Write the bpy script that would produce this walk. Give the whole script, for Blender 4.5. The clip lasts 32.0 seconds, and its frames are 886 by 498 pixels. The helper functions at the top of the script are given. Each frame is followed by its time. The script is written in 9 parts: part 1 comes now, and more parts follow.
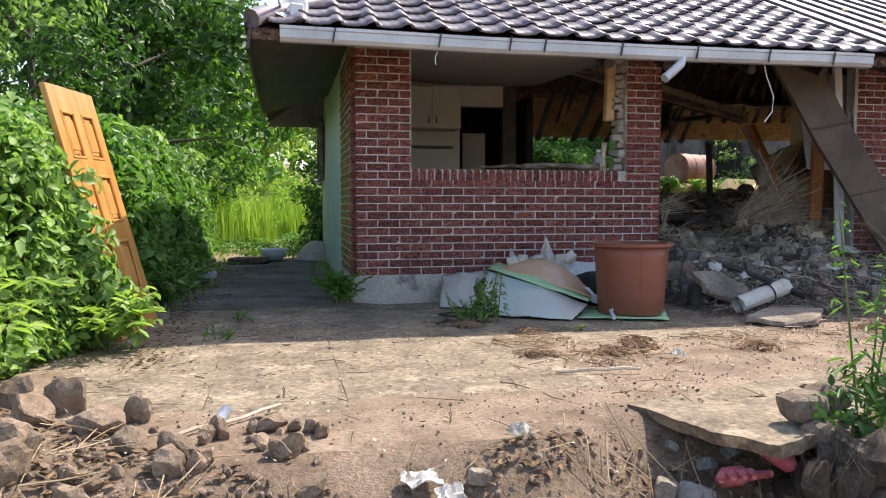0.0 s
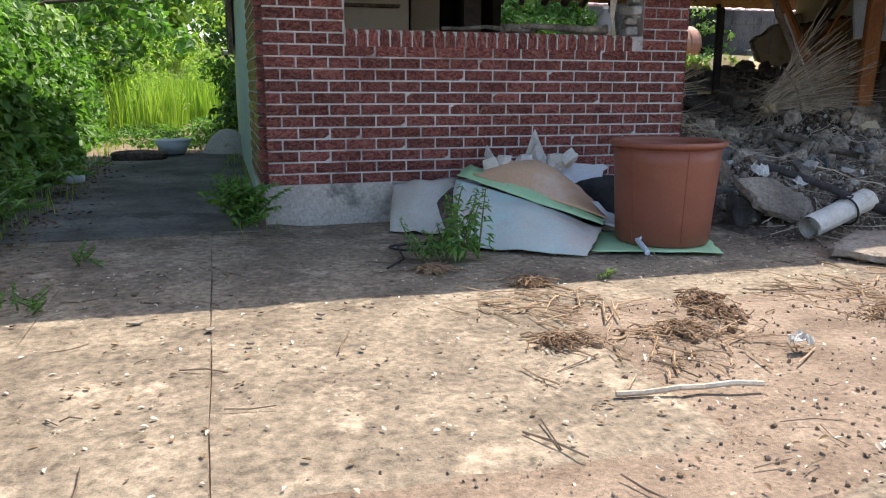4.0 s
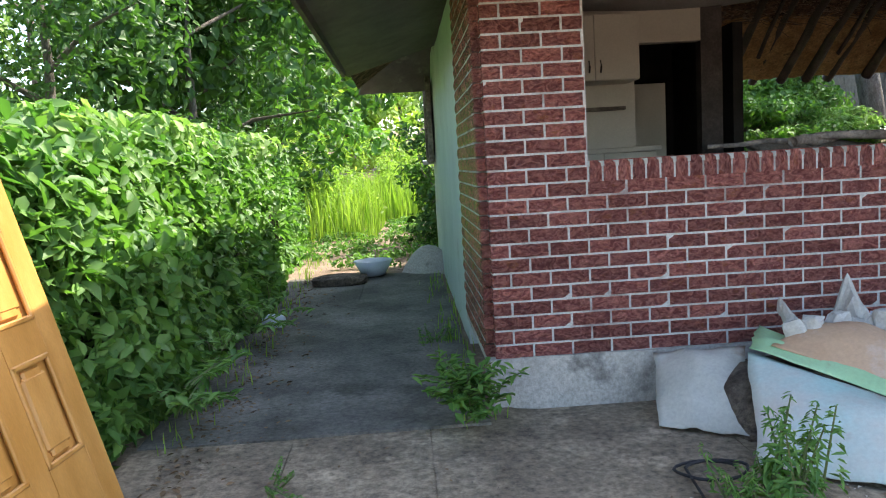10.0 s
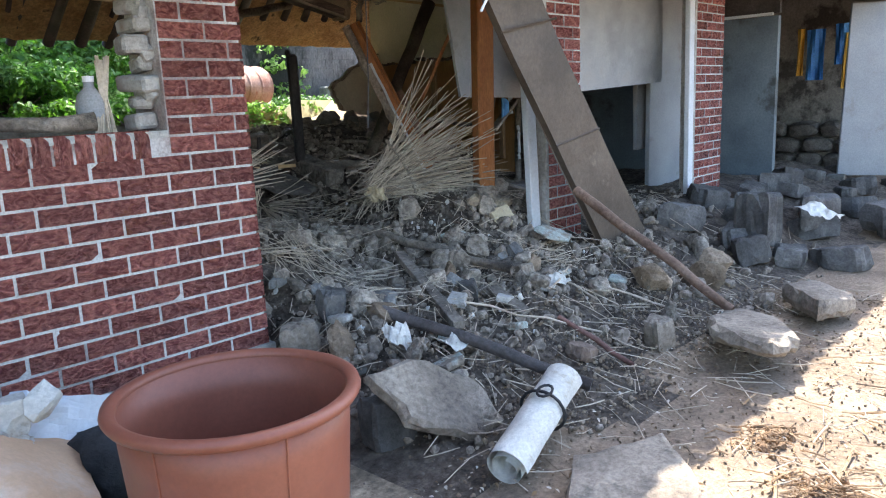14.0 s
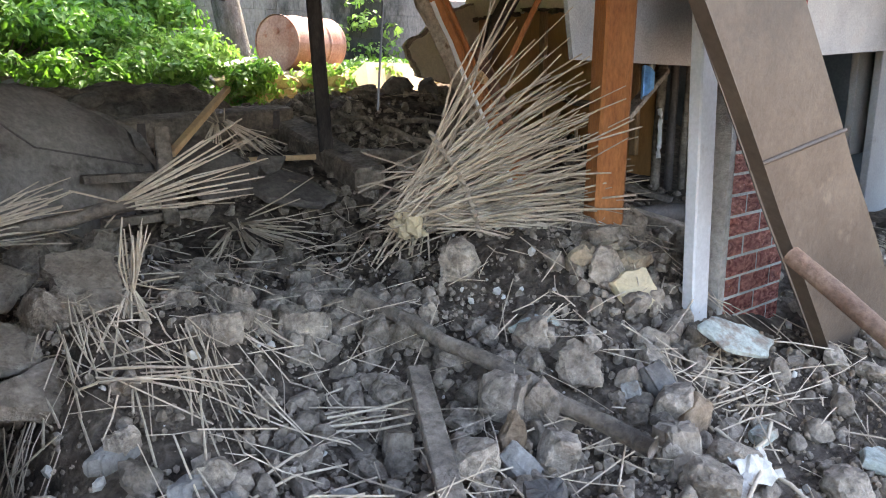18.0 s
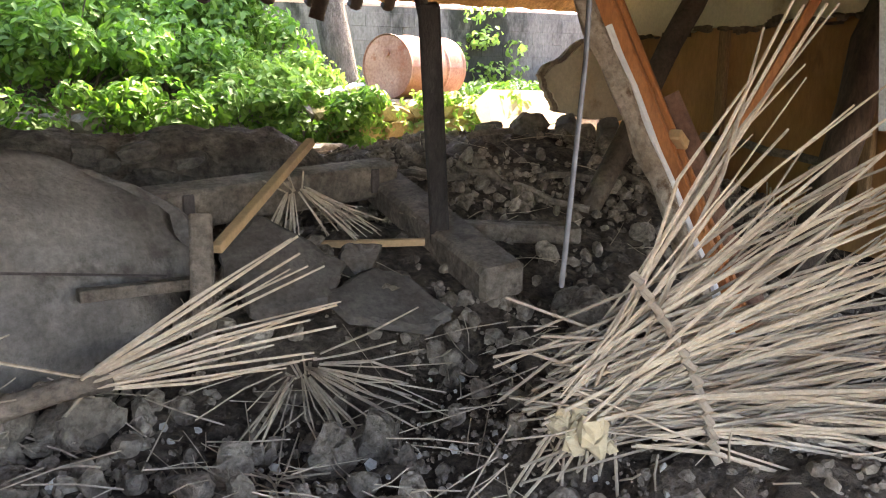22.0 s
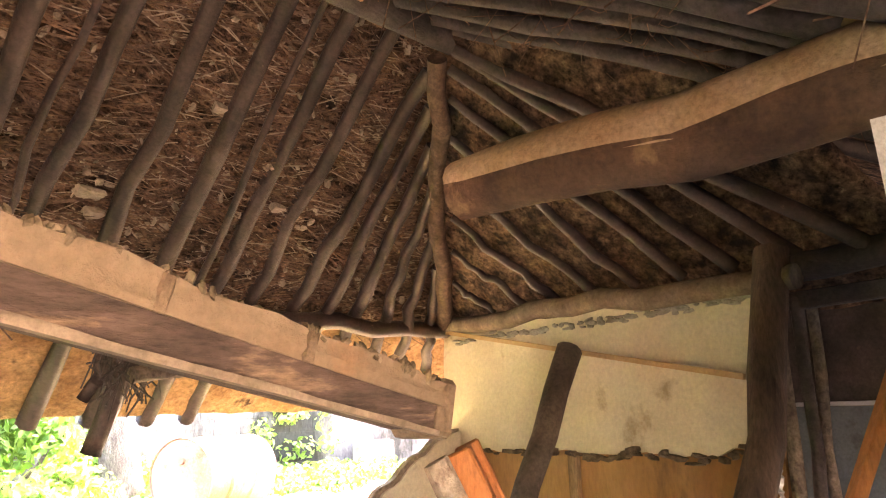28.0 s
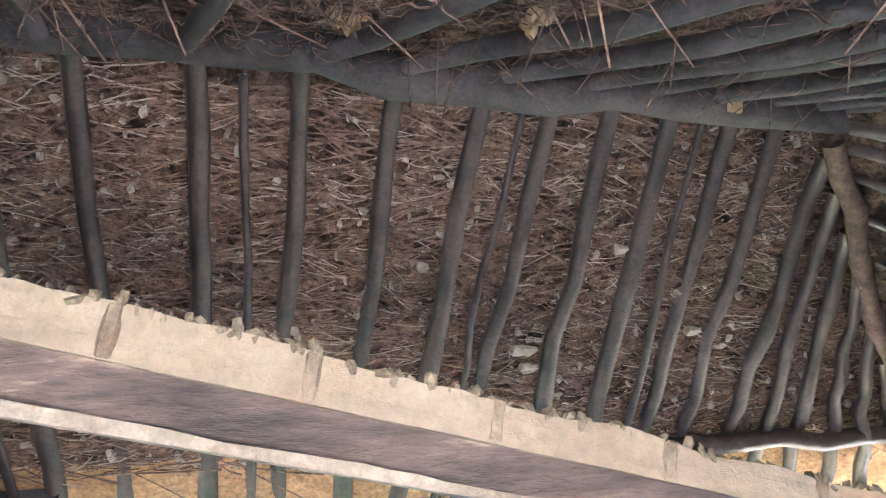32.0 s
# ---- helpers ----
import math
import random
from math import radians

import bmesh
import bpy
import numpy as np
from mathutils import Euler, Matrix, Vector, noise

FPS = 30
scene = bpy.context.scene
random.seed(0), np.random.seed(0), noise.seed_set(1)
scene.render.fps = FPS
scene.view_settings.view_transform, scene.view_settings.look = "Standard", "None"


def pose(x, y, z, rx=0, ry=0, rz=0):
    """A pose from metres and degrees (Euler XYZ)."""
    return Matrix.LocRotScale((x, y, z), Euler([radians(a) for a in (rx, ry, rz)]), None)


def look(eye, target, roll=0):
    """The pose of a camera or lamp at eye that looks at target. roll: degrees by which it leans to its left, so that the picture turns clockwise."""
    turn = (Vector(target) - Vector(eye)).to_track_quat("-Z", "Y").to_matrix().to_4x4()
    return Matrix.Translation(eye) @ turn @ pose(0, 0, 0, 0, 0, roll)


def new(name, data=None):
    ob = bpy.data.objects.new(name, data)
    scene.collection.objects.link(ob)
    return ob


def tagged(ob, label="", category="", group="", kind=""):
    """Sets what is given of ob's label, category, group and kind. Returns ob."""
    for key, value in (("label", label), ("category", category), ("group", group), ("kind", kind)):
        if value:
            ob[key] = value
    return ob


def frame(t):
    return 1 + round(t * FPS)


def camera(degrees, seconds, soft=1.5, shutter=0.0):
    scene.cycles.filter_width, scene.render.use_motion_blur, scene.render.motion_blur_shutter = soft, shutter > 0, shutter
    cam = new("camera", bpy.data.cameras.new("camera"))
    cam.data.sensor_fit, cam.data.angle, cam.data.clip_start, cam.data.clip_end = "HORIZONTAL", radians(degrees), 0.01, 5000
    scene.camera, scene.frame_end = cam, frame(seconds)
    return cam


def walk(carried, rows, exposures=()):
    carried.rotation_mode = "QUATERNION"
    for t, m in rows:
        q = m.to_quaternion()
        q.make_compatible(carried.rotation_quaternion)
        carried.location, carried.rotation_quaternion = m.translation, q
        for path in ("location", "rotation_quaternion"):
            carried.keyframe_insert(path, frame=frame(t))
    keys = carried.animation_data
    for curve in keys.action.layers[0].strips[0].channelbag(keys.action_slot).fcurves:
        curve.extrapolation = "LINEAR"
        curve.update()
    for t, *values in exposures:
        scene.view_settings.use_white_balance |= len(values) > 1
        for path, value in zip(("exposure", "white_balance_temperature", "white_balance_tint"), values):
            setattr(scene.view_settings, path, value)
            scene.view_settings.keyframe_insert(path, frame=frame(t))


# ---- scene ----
cam = camera(61.5, 32.0, soft=1.1)
METRES, EYE, TILT, LEAN, TURN = 11.44, 1.0, -3.4, 0.0, -12.0
ROWS = [
    (0.0, 0.0, 0.0, 0.0, 0.0, 0.0, 0.0),
    (0.5, -0.0027, 0.0145, -0.0021, -0.27, -0.57, 0.2),
    (1.0, -0.006, 0.0356, -0.0022, -0.97, -1.57, 0.54),
    (1.5, -0.0043, 0.0607, -0.0044, -1.33, -2.91, 0.52),
    (2.0, -0.0031, 0.0873, -0.0017, -2.39, -4.6, 0.39),
    (2.5, -0.0116, 0.1161, 0.0019, -4.32, -6.03, 0.16),
    (4.5, -0.0079, 0.2104, 0.0161, -4.96, -9.42, 0.21),
    (5.0, -0.0147, 0.2312, 0.0245, -5.67, -9.42, 0.19),
    (5.5, -0.0169, 0.2373, 0.0296, -4.18, -9.16, 0.3),
    (6.0, -0.0146, 0.2382, 0.0318, -1.17, -8.93, 0.5),
    (6.5, -0.017, 0.2374, 0.0328, 2.38, -8.84, 0.7),
    (7.0, -0.024, 0.2367, 0.033, 6.27, -8.57, 0.68),
    (7.5, -0.0303, 0.2375, 0.0337, 10.78, -8.16, 0.86),
    (8.0, -0.0353, 0.2396, 0.0357, 15.29, -7.37, 1.09),
    (8.5, -0.0396, 0.2498, 0.0378, 19.0, -6.14, 1.41),
    (9.0, -0.0452, 0.2705, 0.0428, 20.66, -4.68, 1.71),
    (9.5, -0.047, 0.2835, 0.0493, 17.89, -3.6, 2.04),
    (10.0, -0.0409, 0.2913, 0.0517, 9.04, -3.19, 2.78),
    (10.5, -0.0352, 0.3109, 0.0533, -3.79, -3.15, 3.67),
    (11.0, -0.0277, 0.3306, 0.056, -17.08, -4.17, 4.99),
    (11.5, -0.0117, 0.3393, 0.0542, -26.33, -5.15, 5.98),
    (12.0, 0.0146, 0.3499, 0.0545, -28.86, -5.46, 6.18),
    (12.5, 0.036, 0.3589, 0.0572, -31.69, -6.13, 6.13),
    (13.0, 0.0555, 0.3744, 0.0593, -34.05, -6.96, 5.72),
    (13.5, 0.0744, 0.3885, 0.0619, -34.93, -7.78, 5.16),
    (15.5, 0.1431, 0.4704, 0.0633, -35.59, -10.52, 2.51),
    (16.0, 0.1669, 0.4923, 0.0651, -32.69, -10.27, 2.04),
    (16.5, 0.1823, 0.5155, 0.0664, -31.24, -9.85, 1.96),
    (17.0, 0.1965, 0.538, 0.0683, -30.08, -9.88, 2.25),
    (17.5, 0.2133, 0.5577, 0.0682, -27.82, -9.94, 2.15),
    (18.0, 0.2235, 0.5742, 0.0692, -26.29, -10.32, 1.97),
    (18.5, 0.2265, 0.5947, 0.0689, -26.47, -10.64, 1.59),
    (19.0, 0.2269, 0.6141, 0.071, -27.11, -10.88, 1.2),
    (19.5, 0.2259, 0.6213, 0.0724, -26.61, -10.87, 0.88),
    (20.0, 0.2287, 0.63, 0.0736, -24.97, -10.6, 0.88),
    (20.5, 0.2413, 0.6475, 0.0721, -23.0, -10.35, 0.9),
    (21.0, 0.2577, 0.6667, 0.0781, -20.51, -10.3, 1.46),
    (21.5, 0.2611, 0.6765, 0.0872, -18.57, -9.89, 1.52),
    (22.0, 0.2607, 0.6933, 0.0908, -17.82, -9.21, 1.29),
    (22.5, 0.2561, 0.7144, 0.0981, -18.46, -8.06, 0.6),
    (23.0, 0.2539, 0.7221, 0.1082, -19.33, -6.67, 0.08),
    (23.5, 0.2573, 0.7297, 0.1126, -19.98, -5.36, -0.03),
    (24.0, 0.2659, 0.7455, 0.1135, -19.85, -3.95, 0.3),
    (24.5, 0.2726, 0.7565, 0.1207, -20.13, -2.56, 0.75),
    (25.0, 0.2718, 0.7588, 0.1261, -22.22, -0.71, 1.04),
    (25.5, 0.2693, 0.7586, 0.1312, -25.6, 1.52, 1.41),
    (26.0, 0.2695, 0.7592, 0.1355, -28.75, 4.19, 1.45),
    (26.5, 0.2709, 0.7596, 0.1397, -30.87, 7.03, 1.66),
    (28.5, 0.2752, 0.762, 0.1534, -32.58, 17.84, 4.43),
    (29.0, 0.275, 0.761, 0.1556, -31.38, 20.41, 5.13),
    (29.5, 0.2728, 0.7603, 0.1571, -27.98, 22.59, 5.86),
    (30.0, 0.2688, 0.7597, 0.1583, -23.28, 24.34, 6.4),
    (30.5, 0.2649, 0.759, 0.1592, -18.48, 25.65, 6.42),
    (31.0, 0.2628, 0.7586, 0.1595, -13.91, 26.51, 6.09),
    (31.5, 0.2602, 0.7582, 0.1596, -8.62, 26.77, 5.53),
    (32.0, 0.256, 0.7572, 0.1591, -2.15, 26.0, 4.71),
]
walk(cam, [(t, pose(0, 0, EYE, TILT, LEAN, TURN) @ pose(METRES * x, METRES * y, METRES * z, 90 + pitch, roll, yaw)) for t, x, y, z, yaw, pitch, roll in ROWS],
     exposures=[(0.0, 1.2, 6900, 15), (4.5, 1.35, 6800, 14), (5.5, 1.5, 6800, 14), (7.0, 1.6, 6800, 14), (9.0, 1.6, 6800, 13), (11.0, 2.45, 6700, 10), (12.0, 2.45, 6500, 10), (14.0, 2.5, 6500, 10), (17.0, 3.15, 6900, 12), (19.0, 3.25, 7800, 21),
                (20.5, 3.55, 7800, 22), (21.0, 3.7, 7800, 22), (22.0, 3.8, 8000, 20), (23.0, 4.45, 8000, 20), (24.0, 4.8, 8200, 20), (25.0, 5.15, 8700, 23), (26.5, 5.3, 10000, 32), (28.5, 6.4, 7900, 30), (29.2, 6.55, 7000, 26), (30.2, 6.55, 5300, 12), (32.0, 6.75, 4800, 8)])

# ---------------------------------------------------------------- world, sun
SUN_TO = Vector((1.45, 0.90, 2.45)).normalized()
SUN_ELEV = math.asin(SUN_TO.z)
world = bpy.data.worlds.new("sky")
scene.world = world
world.use_nodes = True
wn = world.node_tree
wn.nodes.clear()
sky = wn.nodes.new("ShaderNodeTexSky")
sky.sky_type = "NISHITA"
sky.sun_disc = False
sky.sun_elevation = SUN_ELEV
sky.sun_rotation = math.atan2(SUN_TO.x, SUN_TO.y)
sky.air_density, sky.dust_density = 1.0, 1.5
wbg = wn.nodes.new("ShaderNodeBackground")
wbg.inputs["Strength"].default_value = 0.15
wout = wn.nodes.new("ShaderNodeOutputWorld")
wn.links.new(sky.outputs[0], wbg.inputs[0])
wn.links.new(wbg.outputs[0], wout.inputs[0])
sun_data = bpy.data.lights.new("sun", "SUN")
sun_data.energy, sun_data.angle, sun_data.color = 3.3, radians(0.53), (1.0, 0.95, 0.87)
sun = new("sun", sun_data)
sun.matrix_world = look(Vector((0, 0, 30)) + SUN_TO * 20, (0, 0, 30))

# ---------------------------------------------------------------- materials
def mat(name, c1, c2, scale=3.0, fine=45.0, rough=0.85, bump=0.25, metal=0.0, grain=0.35, stain=None, stain_scale=1.2,
        stain_at=0.58, rand=0.0, stretch=(1, 1, 1), spec=0.3, local=False, bump_dist=0.02, swirl=0.0):
    """Two-scale procedural surface: broad tone change, fine grain, optional stains, relief."""
    m = bpy.data.materials.new(name)
    m.use_nodes = True
    nt = m.node_tree
    N, L = nt.nodes, nt.links
    bsdf = N["Principled BSDF"]
    if local:
        src = N.new("ShaderNodeTexCoord").outputs["Object"]
    else:
        src = N.new("ShaderNodeNewGeometry").outputs["Position"]
    mp = N.new("ShaderNodeMapping")
    mp.inputs["Scale"].default_value = stretch
    L.new(src, mp.inputs[0])
    vec = mp.outputs[0]
    info = N.new("ShaderNodeObjectInfo")
    if local:
        sh = N.new("ShaderNodeVectorMath")
        sh.operation = "MULTIPLY_ADD"
        sh.inputs[1].default_value = (1, 1, 1)
        mul = N.new("ShaderNodeVectorMath")
        mul.operation = "SCALE"
        L.new(info.outputs["Random"], mul.inputs["Scale"])
        mul.inputs[0].default_value = (37, 53, 71)
        L.new(vec, sh.inputs[0])
        L.new(mul.outputs[0], sh.inputs[2])
        vec = sh.outputs[0]

    def noise_tex(s, detail, rgh=0.6):
        n = N.new("ShaderNodeTexNoise")
        n.inputs["Scale"].default_value, n.inputs["Detail"].default_value, n.inputs["Roughness"].default_value = s, detail, rgh
        L.new(vec, n.inputs["Vector"])
        return n.outputs["Fac"]

    def ramp(fac, a, b, lo=0.35, hi=0.65):
        r = N.new("ShaderNodeValToRGB")
        r.color_ramp.elements[0].position, r.color_ramp.elements[1].position = lo, hi
        r.color_ramp.elements[0].color, r.color_ramp.elements[1].color = (*a, 1), (*b, 1)
        L.new(fac, r.inputs[0])
        return r.outputs[0]

    def mixc(kind, fac, a, b):
        x = N.new("ShaderNodeMix")
        x.data_type, x.blend_type = "RGBA", kind
        if hasattr(fac, "is_linked"):
            L.new(fac, x.inputs["Factor"])
        else:
            x.inputs["Factor"].default_value = fac
        L.new(a, x.inputs["A"])
        L.new(b, x.inputs["B"])
        return x.outputs["Result"]

    broad = noise_tex(scale, 5 if not swirl else 1.0)
    if swirl:
        broad.node.inputs["Distortion"].default_value = swirl
    tiny = noise_tex(fine, 6, 0.7)
    col = ramp(broad, c1, c2)
    if stain:
        st = ramp(noise_tex(stain_scale, 7, 0.65), (0, 0, 0), (1, 1, 1), stain_at, stain_at + 0.1)
        rgb = N.new("ShaderNodeRGB")
        rgb.outputs[0].default_value = (*stain, 1)
        col = mixc("MIX", st, col, rgb.outputs[0])
    g = ramp(tiny, (1 - grain,) * 3, (1 + grain * 0.6,) * 3, 0.3, 0.7)
    col = mixc("MULTIPLY", 1.0, col, g)
    if rand:
        hsv = N.new("ShaderNodeHueSaturation")
        rr = N.new("ShaderNodeMapRange")
        rr.inputs["To Min"].default_value, rr.inputs["To Max"].default_value = 1 - rand, 1 + rand
        L.new(info.outputs["Random"], rr.inputs["Value"])
        L.new(rr.outputs[0], hsv.inputs["Value"])
        L.new(col, hsv.inputs["Color"])
        col = hsv.outputs[0]
    L.new(col, bsdf.inputs["Base Color"])
    rg = N.new("ShaderNodeMapRange")
    rg.inputs["To Min"].default_value, rg.inputs["To Max"].default_value = max(rough - 0.12, 0.03), min(rough + 0.1, 1)
    L.new(tiny, rg.inputs["Value"])
    L.new(rg.outputs[0], bsdf.inputs["Roughness"])
    bsdf.inputs["Metallic"].default_value = metal
    bsdf.inputs["Specular IOR Level"].default_value = spec
    if bump:
        bp = N.new("ShaderNodeBump")
        bp.inputs["Strength"].default_value, bp.inputs["Distance"].default_value = bump, bump_dist
        ad = N.new("ShaderNodeMath")
        ad.operation = "ADD"
        L.new(broad, ad.inputs[0])
        L.new(tiny, ad.inputs[1])
        L.new(ad.outputs[0], bp.inputs["Height"])
        L.new(bp.outputs[0], bsdf.inputs["Normal"])
    return m


def leaf_mat(name, c1, c2, through_col, share=0.4, rough=0.5):
    """Leaves: each island its own green, part of the light passing through."""
    m = bpy.data.materials.new(name)
    m.use_nodes = True
    nt = m.node_tree
    N, L = nt.nodes, nt.links
    bsdf, out = N["Principled BSDF"], N["Material Output"]
    geo = N.new("ShaderNodeNewGeometry")
    r = N.new("ShaderNodeValToRGB")
    r.color_ramp.elements[0].color, r.color_ramp.elements[1].color = (*c1, 1), (*c2, 1)
    L.new(geo.outputs["Random Per Island"], r.inputs[0])
    L.new(r.outputs[0], bsdf.inputs["Base Color"])
    bsdf.inputs["Roughness"].default_value = rough
    bsdf.inputs["Specular IOR Level"].default_value = 0.35
    tr = N.new("ShaderNodeBsdfTranslucent")
    mx = N.new("ShaderNodeMix")
    mx.data_type, mx.blend_type = "RGBA", "MULTIPLY"
    mx.inputs["Factor"].default_value = 1.0
    L.new(r.outputs[0], mx.inputs["A"])
    mx.inputs["B"].default_value = (*through_col, 1)
    L.new(mx.outputs["Result"], tr.inputs[0])
    ms = N.new("ShaderNodeMixShader")
    ms.inputs[0].default_value = share
    L.new(bsdf.outputs[0], ms.inputs[1])
    L.new(tr.outputs[0], ms.inputs[2])
    L.new(ms.outputs[0], out.inputs["Surface"])
    return m


SOIL = mat("yard_soil", (0.185, 0.132, 0.090), (0.33, 0.25, 0.178), 2.6, 45, 0.95, 0.6, grain=0.5, stain=(0.20, 0.15, 0.10), stain_scale=2.2)
DIRT = mat("rubble_dirt", (0.080, 0.063, 0.050), (0.205, 0.165, 0.130), 7, 26, 0.97, 1.0, grain=0.65, stain=(0.25, 0.205, 0.162), stain_scale=9, bump_dist=0.045)
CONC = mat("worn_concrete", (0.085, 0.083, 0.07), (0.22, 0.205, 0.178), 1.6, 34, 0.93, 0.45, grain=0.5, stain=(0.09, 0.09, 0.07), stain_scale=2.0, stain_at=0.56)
CONC_PALE = mat("pale_concrete", (0.40, 0.38, 0.34), (0.52, 0.49, 0.44), 2.5, 50, 0.92, 0.4, stain=(0.22, 0.21, 0.19), stain_scale=3)
MORTAR = mat("mortar", (0.44, 0.41, 0.385), (0.60, 0.565, 0.535), 3, 90, 0.95, 0.3, stain=(0.30, 0.235, 0.215), stain_scale=2.2, stain_at=0.52)
BRICK = mat("glazed_red_brick", (0.30, 0.088, 0.08), (0.62, 0.225, 0.18), 15, 60, 0.25, 1.0, grain=0.35, rand=0.25, local=True, spec=0.9, swirl=2.2,
            stain=(0.44, 0.15, 0.08), stain_scale=8, stain_at=0.6, stretch=(1, 1, 1.6), bump_dist=0.075)
MINT = mat("mint_plaster", (0.52, 0.62, 0.58), (0.62, 0.71, 0.67), 1.5, 60, 0.85, 0.2, stain=(0.34, 0.38, 0.35), stain_scale=1.7, stain_at=0.6, grain=0.15)
PLASTER = mat("cream_plaster", (0.63, 0.57, 0.435), (0.76, 0.70, 0.555), 1.4, 40, 0.9, 0.3, grain=0.15, stain=(0.44, 0.35, 0.23), stain_scale=2.0, stain_at=0.60)
WHITE = mat("white_paint", (0.66, 0.67, 0.68), (0.78, 0.78, 0.78), 2, 70, 0.6, 0.12, grain=0.12, stain=(0.42, 0.41, 0.39), stain_scale=2.5, stain_at=0.64)
ZINC = mat("gutter_steel", (0.46, 0.47, 0.48), (0.60, 0.61, 0.62), 2, 60, 0.45, 0.08, metal=0.35, grain=0.15, stain=(0.30, 0.28, 0.26), stain_scale=3, stain_at=0.63)
TILE = mat("dark_roof_tile", (0.10, 0.085, 0.095), (0.17, 0.145, 0.16), 5, 70, 0.38, 0.15, grain=0.3, rand=0.2, local=True, spec=0.5, stain=(0.24, 0.22, 0.22), stain_scale=6)
WOOD_OLD = mat("old_grey_wood", (0.13, 0.108, 0.088), (0.31, 0.262, 0.212), 5, 34, 0.9, 0.8, grain=0.55, stain=(0.085, 0.068, 0.055), stain_scale=3.5, stain_at=0.57)
WOOD_DARK = mat("smoke_dark_wood", (0.05, 0.043, 0.04), (0.11, 0.094, 0.088), 4, 45, 0.55, 0.5, grain=0.4, stain=(0.18, 0.14, 0.11), stain_scale=6, stain_at=0.67)
RAFTER = mat("rafter_bark", (0.036, 0.025, 0.022), (0.092, 0.063, 0.053), 5, 45, 0.42, 0.4, grain=0.45, stain=(0.34, 0.25, 0.19), stain_scale=16, stain_at=0.70, spec=0.5)
WOOD_ORANGE = mat("orange_painted_wood", (0.32, 0.112, 0.036), (0.47, 0.19, 0.068), 3, 45, 0.6, 0.35, grain=0.35, stain=(0.20, 0.095, 0.055), stain_scale=6, stain_at=0.61, stretch=(2, 2, 0.6))
WOOD_NEW = mat("raw_pale_wood", (0.50, 0.33, 0.17), (0.60, 0.42, 0.24), 3, 40, 0.75, 0.2, grain=0.2)
WOOD_DOOR = mat("varnished_door", (0.50, 0.23, 0.05), (0.62, 0.31, 0.085), 1.5, 30, 0.4, 0.08, grain=0.12, stretch=(6, 6, 0.8), spec=0.5)
MUD = mat("ochre_mud", (0.46, 0.30, 0.16), (0.60, 0.42, 0.25), 2.5, 40, 0.97, 0.7, grain=0.35, stain=(0.24, 0.15, 0.085), stain_scale=3)
THATCH = mat("sooty_mud_roof", (0.040, 0.026, 0.021), (0.40, 0.25, 0.175), 9, 30, 0.97, 1.0, grain=0.95, stain=(0.58, 0.42, 0.29), stain_scale=18, stain_at=0.62, bump_dist=0.10)
MUDCLOD = mat("mud_clod", (0.25, 0.208, 0.166), (0.50, 0.425, 0.345), 9, 34, 0.96, 1.0, grain=0.55, rand=0.34, stain=(0.55, 0.45, 0.32), stain_scale=6, stain_at=0.63, bump_dist=0.035)
STONE = mat("field_stone", (0.20, 0.185, 0.17), (0.34, 0.32, 0.285), 5, 50, 0.9, 0.6, grain=0.4, rand=0.3)
REED = mat("dry_reed", (0.40, 0.325, 0.24), (0.62, 0.53, 0.415), 6, 60, 0.8, 0.2, grain=0.3)

# ---------------------------------------------------------------- mesh tools
RNG = np.random.default_rng(7)


